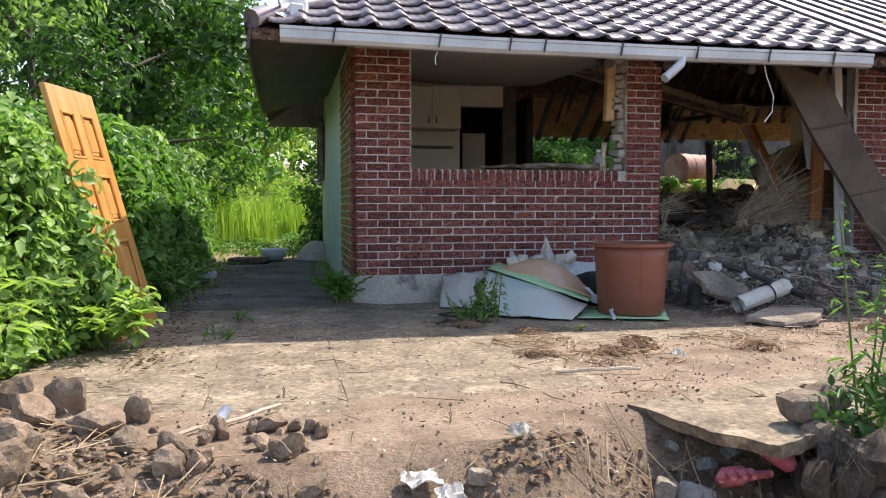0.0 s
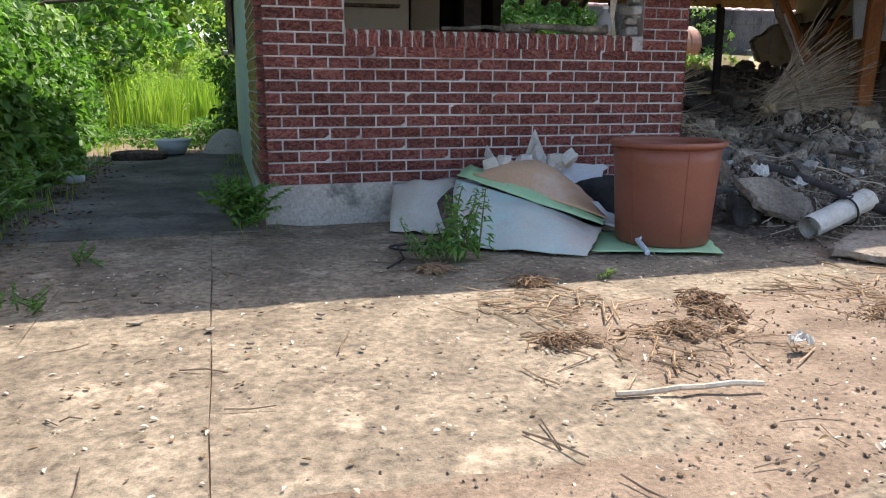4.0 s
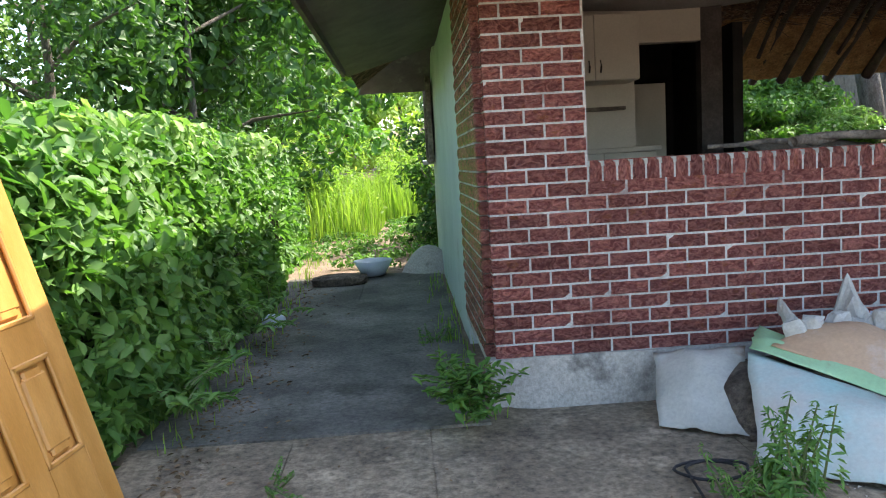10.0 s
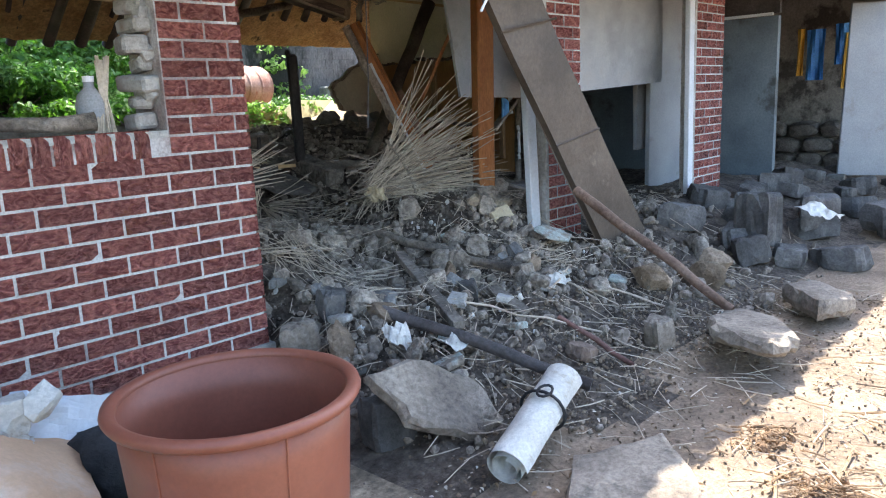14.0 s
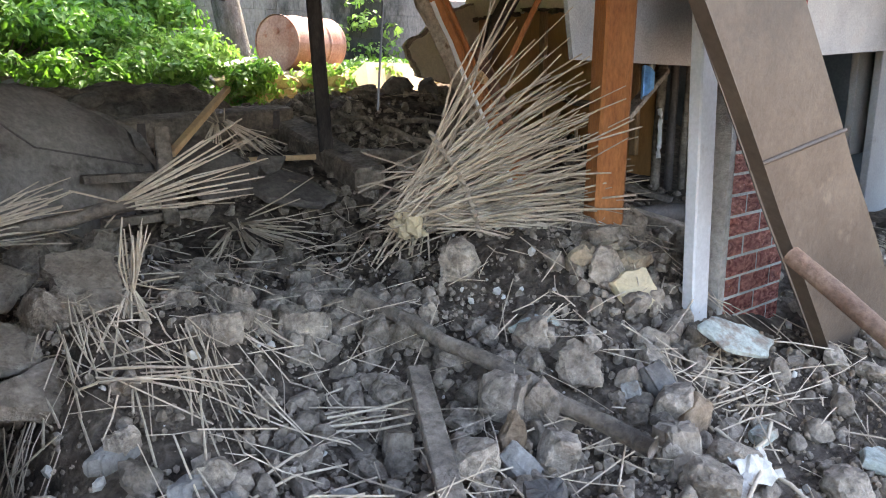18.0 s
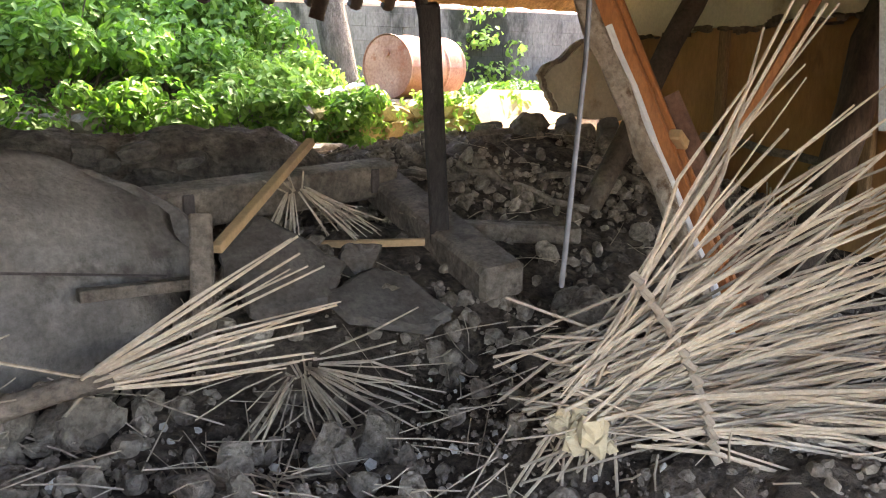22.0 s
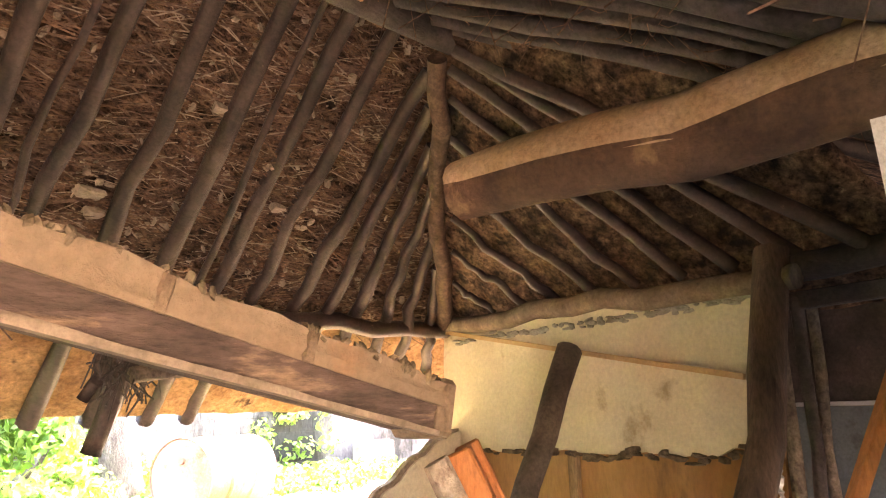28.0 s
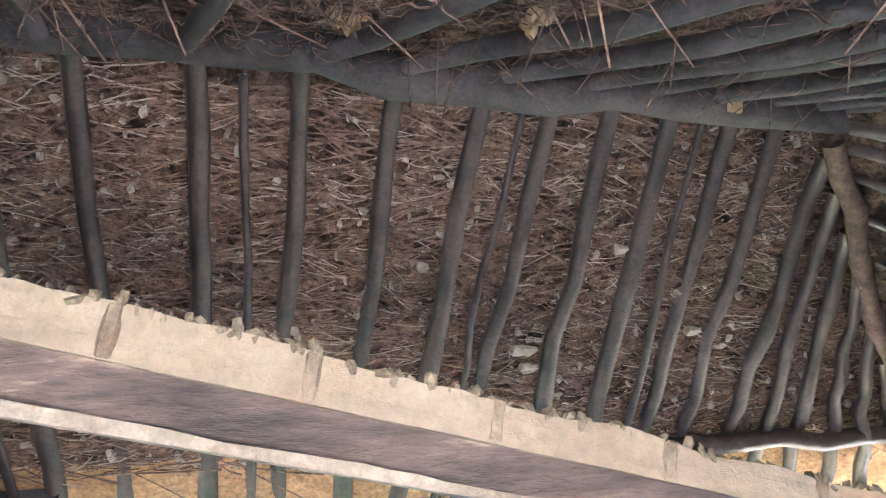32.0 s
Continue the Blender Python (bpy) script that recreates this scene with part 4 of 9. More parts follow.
def tree(name, base, height, spread, n_leaf, size, material, label, seed, trunk_r=0.12, low=0.35, lean=(0, 0), group=""):
    """Tapered trunk, limbs and a crown of leaf clumps round the limb ends."""
    r = np.random.default_rng(seed)
    t = thing(name, label, "tree" if name == "tree" else name, group, base)
    b = Vector(base)
    top = b + Vector((lean[0], lean[1], height))
    trunk = [b.lerp(top, i / 7) + Vector((r.normal() * 0.05, r.normal() * 0.05, 0)) * (i > 0) for i in range(8)]
    mb = Mesh().tube(trunk, [trunk_r * (1.25 if i == 0 else 1 - 0.11 * i) for i in range(8)], 10, rough=0.12)
    centres, radii, per = [], [], []
    limbs = 9
    for k in range(limbs):
        f = low + (0.98 - low) * (k + r.random()) / limbs
        p = b.lerp(top, f)
        a = r.uniform(0, 6.28)
        reach = spread * (0.55 + 0.5 * r.random()) * (1.15 - 0.55 * f)
        e = p + Vector((math.cos(a) * reach, math.sin(a) * reach, reach * r.uniform(0.1, 0.6)))
        mid = p.lerp(e, 0.5) + Vector((0, 0, 0.1 * reach))
        mb.tube([p, mid, e], [trunk_r * 0.42, trunk_r * 0.26, trunk_r * 0.08], 6, rough=0.1)
        for j in range(4):
            c = p.lerp(e, 0.45 + 0.2 * j) + Vector(r.normal(0, 0.22 * spread, 3))
            centres.append(tuple(c))
            radii.append(spread * r.uniform(0.16, 0.36))
            per.append(1)
    tot = sum(q ** 2 for q in radii)
    per = [max(8, int(n_leaf * q ** 2 / tot)) for q in radii]
    part("trunk", mb, BARK, t, smooth=True)
    P, W = clumps(centres, radii, per)
    leaves("crown", P, W, size * RNG.uniform(0.6, 1.2, len(P)), material, t)
    return t


# hedge of vines along the side path
def hedge(name, label, spine, top, n, size, material, deep=0.9, face=1.0, seed=3, thick=0.45):
    """Vine-covered bank: leaves on an uneven surface that leans back from the path."""
    h = thing(name, label, "hedge", "vine hedge", (*spine[0], 0))
    core = Mesh()

    def surf(u, v):
        k = u * (len(spine) - 1)
        i = min(int(k), len(spine) - 2)
        f = k - i
        x = spine[i][0] * (1 - f) + spine[i + 1][0] * f
        y = spine[i][1] * (1 - f) + spine[i + 1][1] * f
        hgt = top[i] * (1 - f) + top[i + 1] * f
        hgt *= 1 + 0.12 * wob(y * 1.1, 0, 1, seed)
        if v < 0.6:
            s = v / 0.6
            off, z = -0.30 * s ** 2 + 0.17 * wob(y * 1.1, s * 2.0, 1, seed + 1) + 0.10 * wob(y * 3.1, s * 5, 1, seed + 4) + 0.12 * max(0, 0.35 - s), s * hgt
        else:
            s = (v - 0.6) / 0.4
            off, z = -0.30 - s * deep, hgt * (1 + 0.10 * math.sin(s * 2.6)) + 0.14 * wob(y * 1.7, s * 3, 1, seed + 2)
        return Vector((x + off * face, y, z))
    # near-black sheet behind the leaves: the hedge's inner shade as colour
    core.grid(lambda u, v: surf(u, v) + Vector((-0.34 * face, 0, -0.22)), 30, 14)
    part("twig_core", core, mat("deep_hedge_shade", (0.02, 0.03, 0.012), (0.05, 0.06, 0.025), 8, 40, 0.95, 0.8), h)
    P, W = np.empty((n, 3)), np.empty((n, 3))
    for i in range(n):
        u, v = RNG.random(), RNG.random()
        p = surf(u, v)
        nrm = Vector((face * 0.55, 0, 0.7)) if v < 0.6 else Vector((face * 0.25, 0, 1))
        q = p + nrm.normalized() * (RNG.random() ** 0.7 - 0.72) * thick * 0.8
        P[i] = q
        W[i] = np.array(nrm) + RNG.normal(size=3) * 0.55
    leaves("foliage", P, W, size * RNG.uniform(0.55, 1.25, n), material, h)
    return h


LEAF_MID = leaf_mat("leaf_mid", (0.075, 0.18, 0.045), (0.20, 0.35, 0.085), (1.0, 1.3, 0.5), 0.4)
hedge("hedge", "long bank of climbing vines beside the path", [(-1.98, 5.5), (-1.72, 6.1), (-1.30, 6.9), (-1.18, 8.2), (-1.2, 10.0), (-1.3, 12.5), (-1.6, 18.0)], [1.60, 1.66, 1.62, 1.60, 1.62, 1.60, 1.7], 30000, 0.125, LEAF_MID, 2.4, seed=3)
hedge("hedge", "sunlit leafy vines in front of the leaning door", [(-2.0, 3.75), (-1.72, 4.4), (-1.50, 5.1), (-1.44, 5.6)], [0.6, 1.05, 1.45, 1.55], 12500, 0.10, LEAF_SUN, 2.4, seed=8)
# paler shoots on the hedge top carry the sunlight in their green
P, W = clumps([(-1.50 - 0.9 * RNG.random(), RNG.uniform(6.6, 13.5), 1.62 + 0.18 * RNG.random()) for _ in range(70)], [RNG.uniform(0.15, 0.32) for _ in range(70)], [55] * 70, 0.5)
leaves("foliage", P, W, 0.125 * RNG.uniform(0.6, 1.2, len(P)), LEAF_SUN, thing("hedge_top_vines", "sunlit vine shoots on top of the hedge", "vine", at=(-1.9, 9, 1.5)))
creeper = thing("creeping_vine", "sunlit vine creeping over the edge of the leaning door", "vine", at=(-1.3, 5.55, 0))
P, W = clumps([(-1.50 + 0.40 * k_ / 21 + RNG.normal() * 0.05, 5.60 - 0.16 * k_ / 21 + RNG.normal() * 0.05, 1.15 - 1.02 * k_ / 21) for k_ in range(22)], [RNG.uniform(0.08, 0.17) for _ in range(22)], [30] * 22, 0.9)
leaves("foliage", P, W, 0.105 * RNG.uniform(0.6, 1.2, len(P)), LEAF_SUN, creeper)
for k_ in range(4):
    part("stem", Mesh().tube([(-1.15 - 0.03 * k_, 5.40 + 0.03 * k_, 0.0), (-1.22 - 0.03 * k_, 5.46 + 0.03 * k_, 0.35), (-1.36 - 0.02 * k_, 5.52, 0.75), (-1.52, 5.56 + 0.02 * k_, 1.15 - 0.1 * k_)], [0.008, 0.007, 0.005, 0.003], 5), STEM, creeper)


def frond_shrub(name, base, n_frond, length, leaflet, material, label, seed, up=0.7, category="shrub"):
    """A shrub of pinnate fronds."""
    r = np.random.default_rng(seed)
    t = thing(name, label, category, "", base)
    b = Vector(base)
    st = Mesh()
    P, W, S = [], [], []
    for k in range(n_frond):
        a = r.uniform(0, 6.28)
        L = length * r.uniform(0.6, 1.1)
        d = Vector((math.cos(a), math.sin(a), up * r.uniform(0.5, 1.6))).normalized()
        p = b + Vector((r.normal() * 0.03, r.normal() * 0.03, r.uniform(0, length * 0.5)))
        pts = []
        for i in range(9):
            f = i / 8
            pts.append(p + d * (L * f) + Vector((0, 0, -0.28 * L * f * f)))
        st.tube(pts, [0.006 - 0.0005 * i for i in range(9)], 4)
        side = d.cross(Vector((0, 0, 1))).normalized()
        for i in range(2, 9):
            for sg in (-1, 1):
                q = pts[i] + side * sg * leaflet * 0.5
                P.append(q)
                W.append((0.1 * r.normal(), 0.1 * r.normal(), 1))
                S.append(leaflet * r.uniform(0.8, 1.1))
    tagged(part("stem_tangle", st, STEM, t), kind="stuff")
    leaves("foliage", np.array([tuple(q) for q in P]), np.array(W), np.array(S), material, t, 0.36)
    return t


frond_shrub("ailanthus_shoot", (0.50, 7.12, 0.05), 26, 0.34, 0.085, LEAF_MID, "young green shoot growing at the wall corner", 2, 1.3)
frond_shrub("ailanthus_shoot", (-1.12, 5.36, 0.08), 14, 0.42, 0.11, LEAF_YEL, "young yellow-green shoot in front of the leaning door", 3)
frond_shrub("ailanthus_shoot", (-1.75, 4.5, 0.2), 14, 0.6, 0.14, LEAF_YEL, "young yellow-green shoot at the hedge foot", 5)
for k, (x, y) in enumerate(((-1.0, 7.3), (-1.05, 8.2), (-1.0, 9.2), (-1.1, 10.4))):
    frond_shrub("ailanthus_shoot", (x, y, 0.1), 10, 0.42, 0.10, LEAF_MID, "green shoot at the foot of the vine bank", 20 + k)


def mugwort(base, height, n, seed, material, label, leaf=1.0):
    r = np.random.default_rng(seed)
    t = thing("mugwort_weed", label, "weed", "mugwort weeds", base)
    st = Mesh()
    P, W, S = [], [], []
    for k in range(n):
        a = r.uniform(0, 6.28)
        p = Vector(base) + Vector((r.normal() * 0.05, r.normal() * 0.05, 0))
        q = p + Vector((math.cos(a) * 0.10, math.sin(a) * 0.10, height * r.uniform(0.6, 1.05)))
        st.tube([p, p.lerp(q, 0.5), q], [0.006, 0.005, 0.003], 5)
        for i in range(40):
            f = r.uniform(0.08, 1.0)
            c = p.lerp(q, f)
            b = r.uniform(0, 6.28)
            rr = 0.19 * height * (1.15 - f) * leaf
            P.append(c + Vector((math.cos(b) * rr, math.sin(b) * rr, 0.02)))
            W.append((math.cos(b) * 0.6, math.sin(b) * 0.6, 0.8))
            S.append((0.02 + 0.14 * height) * (1.2 - 0.7 * f) * leaf)
    tagged(part("stem_tangle", st, STEM, t), kind="stuff")
    leaves("foliage", np.array([tuple(q) for q in P]), np.array(W), np.array(S), material, t, 0.22, 0.1)
    return t


mugwort((1.66, 6.02, 0.02), 0.40, 10, 4, LEAF_MID, "leafy green mugwort in front of the vinyl heap")
mugwort((1.50, 6.08, 0.02), 0.22, 6, 5, LEAF_MID, "low green mugwort in front of the vinyl heap")
mugwort((-0.35, 6.5, 0.02), 0.10, 4, 6, LEAF_MID, "small weed in a paving joint")
mugwort((-0.42, 5.6, 0.02), 0.10, 5, 7, LEAF_MID, "small weed in a paving joint")
mugwort((0.45, 8.9, 0.03), 0.16, 6, 8, LEAF_MID, "small weed at the wall foot")
mugwort((2.2, 5.55, 0.0), 0.06, 2, 9, LEAF_YEL, "tiny seedling on the yard")


def blades(name, label, spots, n, hmin, hmax, material, wid=0.012):
    """Upright grass blades as one mesh."""
    P = np.empty((n, 3))
    W = np.empty((n, 3))
    S = RNG.uniform(hmin, hmax, n)
    for i in range(n):
        x, y = spots()
        P[i] = (x, y, ground_z(x, y) + S[i] * 0.45)
    mb_v, mb_f = np.empty((n, 5, 3)), []
    a = RNG.uniform(0, 6.28, n)
    side = np.stack([np.cos(a), np.sin(a), np.zeros(n)], 1)
    bend = np.stack([-np.sin(a), np.cos(a), np.zeros(n)], 1) * RNG.uniform(-0.35, 0.35, (n, 1))
    base = P - np.array([0, 0, 1]) * S[:, None] * 0.5
    w = wid * (0.6 + S / hmax)[:, None]
    mid = base + np.array([0, 0, 1]) * S[:, None] * 0.55 + bend * S[:, None] * 0.3
    tip = base + np.array([0, 0, 1]) * S[:, None] * 0.95 + bend * S[:, None]
    mb_v[:, 0], mb_v[:, 1], mb_v[:, 2], mb_v[:, 3], mb_v[:, 4] = base - side * w, base + side * w, mid + side * w * 0.8, mid - side * w * 0.8, tip
    me = bpy.data.meshes.new(name)
    idx = np.array([0, 1, 2, 3])[None] + 5 * np.arange(n)[:, None]
    tri = np.array([3, 2, 4])[None] + 5 * np.arange(n)[:, None]
    me.from_pydata(mb_v.reshape(-1, 3).tolist(), [], idx.tolist() + tri.tolist())
    me.materials.append(material)
    return tagged(new(name, me), label, "grass", kind="stuff")


def far_meadow():
    while True:
        x, y = RNG.uniform(-2.6, 3.4), RNG.uniform(16.5, 26)
        if abs(x + 0.1 - 0.02 * y) > 0.5 or y > 20:
            return x, y


blades("tall_grass", "tall bright weeds at the end of the path", far_meadow, 9000, 0.4, 1.25, GRASS_M, 0.010)
blades("path_grass", "short grass along the path edge", lambda: (RNG.choice([-1.0, 0.55]) + RNG.normal() * 0.09, RNG.uniform(7.0, 14.5)), 500, 0.05, 0.16, GRASS_M, 0.004)
for k in range(26):
    x, y = RNG.uniform(-3.4, 3.6), RNG.uniform(17.5, 27)
    if abs(x + 0.9) < 0.5 and y < 22:
        x -= 1.4
    hh = RNG.uniform(0.8, 1.7) * (1 + 0.05 * (y - 17))
    r_ = np.random.default_rng(900 + k)
    cs = [(x + r_.normal() * 0.35, y + r_.normal() * 0.3, ground_z(x, y) + hh * r_.uniform(0.1, 1.0)) for _ in range(16)]
    P, W = clumps(cs, [r_.uniform(0.2, 0.42) for _ in cs], [48] * 16, 1.2, 0.2, 0.8)
    leaves("foliage", P, W, 0.13 * RNG.uniform(0.5, 1.3, len(P)), LEAF_YEL, thing("meadow_weed", "tall bright sunlit weed beyond the path", "weed", "meadow weeds", (x, y, ground_z(x, y))), 0.34)
P, W = clumps([(RNG.choice([-1, 1]) * RNG.uniform(0.1, 1.6) - 0.2, RNG.uniform(12.8, 22), 0.14 + RNG.uniform(0, 0.1)) for _ in range(300)], [RNG.uniform(0.1, 0.26) for _ in range(300)], [34] * 300, 0.4)
tagged(leaves("ground_weeds", P, W, 0.07 * RNG.uniform(0.5, 1.3, len(P)), LEAF_MID), "low green weeds spreading over the end of the path", "weeds", kind="stuff")
# dark bush right of the path end, by the house
P, W = clumps([(RNG.uniform(0.7, 2.0), RNG.uniform(14.6, 17), RNG.uniform(0.2, 1.1)) for _ in range(26)], [RNG.uniform(0.3, 0.6) for _ in range(26)], [170] * 26)
leaves("foliage", P, W, 0.13 * RNG.uniform(0.6, 1.2, len(P)), LEAF_DARK, thing("dark_shrub", "dark green shrub by the house corner", "shrub", at=(1.3, 15.5, 0)))

# trees to the side and behind
for k, (x, y, hh, sp, n, m_) in enumerate(((-3.6, 12.0, 4.6, 2.0, 5200, LEAF_DARK), (-2.9, 15.0, 5.6, 2.4, 5600, LEAF_DARK), (-4.6, 10.2, 4.4, 1.8, 4200, LEAF_SUN), (-3.6, 17.5, 6.2, 2.8, 5600, LEAF_DARK),
                                           (-2.5, 30, 6.0, 3.0, 5200, LEAF_YEL), (2.5, 37, 7.5, 3.6, 5200, LEAF_YEL), (-6.5, 24, 9.0, 4.0, 5200, LEAF_DARK), (-7.5, 13, 8.0, 3.6, 5200, LEAF_DARK), (-8, 9, 7.0, 3.4, 4600, LEAF_SUN),
                                           (8.0, 42, 9.0, 4.2, 4800, LEAF_YEL), (-3.4, 35, 11.0, 4.8, 5200, LEAF_MID), (-12, 30, 13.0, 5.5, 5200, LEAF_DARK), (0.4, 40, 9.0, 4.4, 5200, LEAF_YEL), (-1.8, 34, 5.6, 2.8, 4600, LEAF_YEL), (-3.2, 25, 6.0, 3.0, 4600, LEAF_MID))):
    tree("tree", (x, y, ground_z(x, y)), hh, sp, n, 0.12 if y < 15 else 0.22 if y < 25 else 0.32, m_, "leafy green tree beside the path", 30 + k, 0.09 if hh < 6 else 0.16, 0.15 if hh < 6 else 0.2, group="trees by the path")
# back yard: trunk, shrubs over the bank, bushes before the boundary wall
trunk_t = thing("tree", "thick grey-barked tree behind the stone bank", "tree", at=(7.78, 15.0, 1.3))
tm = Mesh().tube([(7.86, 15.0, 1.2), (7.80, 15.0, 1.6), (7.72, 15.02, 2.1), (7.62, 15.05, 2.8), (7.5, 15.1, 3.6), (7.3, 15.2, 4.6)], [0.22, 0.185, 0.17, 0.17, 0.19, 0.12], 14, rough=0.16)
for a in ((6.4, 15.6, 5.2), (8.4, 14.9, 5.4), (7.2, 16.2, 5.6)):
    tm.tube([(7.52, 15.1, 3.5), tuple((Vector((7.52, 15.1, 3.5)) + Vector(a)) / 2 + Vector((0, 0, 0.2))), a], [0.11, 0.08, 0.03], 8, rough=0.1)
part("trunk", tm, mat("grey_lichen_bark", (0.13, 0.12, 0.10), (0.27, 0.255, 0.22), 7, 45, 0.95, 1.0, grain=0.5, stain=(0.34, 0.36, 0.30), stain_scale=6, stain_at=0.58, stretch=(2, 2, 0.6), bump_dist=0.05), trunk_t, smooth=True)
# crown is out of view, spread wide to shade the bank below
cc = [(RNG.uniform(5.6, 9.4), RNG.uniform(14.4, 17.2), RNG.uniform(4.7, 6.6)) for _ in range(80)]
P, W = clumps(cc, [RNG.uniform(0.3, 0.55) for _ in cc], [100] * 80)
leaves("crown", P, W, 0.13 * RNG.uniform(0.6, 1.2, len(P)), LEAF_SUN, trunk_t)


def bush(label, x, y, z, rx, ry, h, n, size, material, seed, group="back yard bushes"):
    """A full leafy bush: many thin stems and clumps of leaves of uneven size."""
    r = np.random.default_rng(seed)
    t = thing("bush", label, "bush", group, (x, y, z))
    st, cs, rs = Mesh(), [], []
    for k in range(34):
        a, q = r.uniform(0, 6.28), r.random() ** 0.6
        hh = h * (1.0 - 0.45 * q * q) * r.uniform(0.35, 1.08)
        c = Vector((x + math.cos(a) * q * rx, y + math.sin(a) * q * ry, z + hh))
        cs.append(tuple(c))
        rs.append(r.uniform(0.14, 0.34) * (0.6 + 0.4 * h))
        st.tube([(x + r.normal() * 0.1, y + r.normal() * 0.1, z - 0.05), c + Vector((-0.1 * math.cos(a), -0.1 * math.sin(a), -0.35 * hh)), c], [0.014, 0.009, 0.004], 4)
    tot = sum(q * q for q in rs)
    P, W = clumps(cs, rs, [max(10, int(n * q * q / tot)) for q in rs], 0.75, 0.25, 0.6)
    tagged(part("stem_tangle", st, BARK, t), kind="stuff")
    leaves("foliage", P, W, size * RNG.uniform(0.45, 1.3, len(P)), material, t, 0.48)
    return t


for k, (x, y, rx, ry, h, n, size, m_) in enumerate((
        (5.05, 14.05, 0.7, 0.35, 0.95, 4600, 0.095, LEAF_MID), (3.9, 14.2, 0.9, 0.5, 1.2, 3200, 0.10, LEAF_MID), (5.9, 14.45, 0.6, 0.35, 0.70, 3200, 0.09, LEAF_MID),
        (4.4, 15.2, 1.0, 0.6, 1.7, 4200, 0.11, LEAF_MID), (5.7, 15.5, 1.0, 0.6, 1.35, 5200, 0.11, LEAF_MID), (6.7, 15.6, 0.7, 0.5, 1.25, 4200, 0.11, LEAF_MID),
        (2.6, 15.0, 1.2, 0.9, 2.2, 3600, 0.13, LEAF_MID), (4.6, 16.7, 1.4, 0.5, 2.2, 4200, 0.13, LEAF_MID), (6.4, 16.8, 1.1, 0.4, 1.8, 4200, 0.12, LEAF_MID), (1.4, 15.5, 1.3, 1.0, 2.3, 3000, 0.13, LEAF_DARK),
        (6.55, 14.25, 0.5, 0.3, 0.42, 2200, 0.08, LEAF_SUN), (7.15, 14.5, 0.35, 0.25, 0.40, 1500, 0.08, LEAF_SUN), (8.3, 16.9, 0.6, 0.3, 0.5, 1200, 0.11, LEAF_MID))):
    bush("dense sunlit bush in the back yard" if m_ is not LEAF_DARK else "dark green bush in the back yard", x, y, ground_z(x, y), rx, ry, h, n, size, m_, 70 + k)
def vine_stems(t, x0, x1, y0):
    """Thin stems that climb over the bank."""
    st = Mesh()
    for _ in range(46):
        x, y = RNG.uniform(x0, x1), y0 + RNG.uniform(-0.12, 0.25)
        st.tube([(x, y - 0.15, 0.95), (x + RNG.normal() * 0.1, y - 0.08, 1.15), (x + RNG.normal() * 0.2, y + 0.05, 1.35), (x + RNG.normal() * 0.3, y + 0.2, 1.45)], [0.006, 0.005, 0.004, 0.003], 4)
    tagged(part("stem_tangle", st, STEM, t), kind="stuff")
    return t


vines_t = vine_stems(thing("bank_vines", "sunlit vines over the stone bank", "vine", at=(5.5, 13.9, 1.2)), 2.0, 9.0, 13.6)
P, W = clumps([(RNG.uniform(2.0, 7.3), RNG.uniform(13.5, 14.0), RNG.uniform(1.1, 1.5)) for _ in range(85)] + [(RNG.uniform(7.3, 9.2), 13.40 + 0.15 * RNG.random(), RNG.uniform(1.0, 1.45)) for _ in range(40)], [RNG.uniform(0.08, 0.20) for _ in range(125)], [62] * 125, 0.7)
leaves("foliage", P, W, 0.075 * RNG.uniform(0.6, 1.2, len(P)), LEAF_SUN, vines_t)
vines_t2 = vine_stems(thing("bank_vines", "leafy weeds covering the stone bank", "vine", at=(4.5, 13.3, 1.0)), 1.5, 7.3, 13.35)
P, W = clumps([(11.2 + RNG.normal() * 0.3, 17.42, 2.0 + RNG.normal() * 0.3) for _ in range(12)], [0.2] * 12, [40] * 12)
leaves("foliage", P, W, 0.12 * RNG.uniform(0.6, 1.2, len(P)), LEAF_SUN, thing("wall_creeper", "green creeper on the boundary wall", "vine", at=(11.2, 17.4, 1.5)))

# rank weeds and the overgrown stump in the foreground
P, W = clumps([(2.56 + RNG.normal() * 0.10, 2.78 + RNG.normal() * 0.10, 0.05 + RNG.uniform(-0.14, 0.16)) for _ in range(16)], [RNG.uniform(0.06, 0.14) for _ in range(16)], [30] * 16)
leaves("foliage", P, W, 0.055 * RNG.uniform(0.6, 1.2, len(P)), LEAF_DARK, thing("weed_clump", "dark weeds over the earth bank at the yard's edge", "weed", at=(2.4, 2.8, 0)))
mugwort((2.53, 2.78, 0.05), 0.92, 3, 31, LEAF_MID, "tall pale weed at the yard's edge", 0.62)
bank_m = Mesh()
for k in range(26):
    bank_m.lump((2.42 + RNG.normal() * 0.13, 2.72 + RNG.normal() * 0.16, -0.18 + RNG.uniform(-0.16, 0.14)), (0.24, 0.22, 0.18), 0.3)
for k in range(120):
    p0 = Vector((2.24 + RNG.uniform(-0.1, 0.2), 2.62 + RNG.uniform(-0.12, 0.1), RNG.uniform(-0.2, 0.08)))
    bank_m.tube([p0, p0 + Vector((RNG.normal() * 0.05, -0.04, -0.08)), p0 + Vector((RNG.normal() * 0.08, -0.05, -0.20))], 0.002, 3)
solid("earth_bank", bank_m, mat("rooty_earth", (0.055, 0.045, 0.034), (0.15, 0.12, 0.09), 9, 50, 0.97, 0.8, grain=0.5), "dark rooty earth bank at the yard's edge", "earth bank", kind="structure")
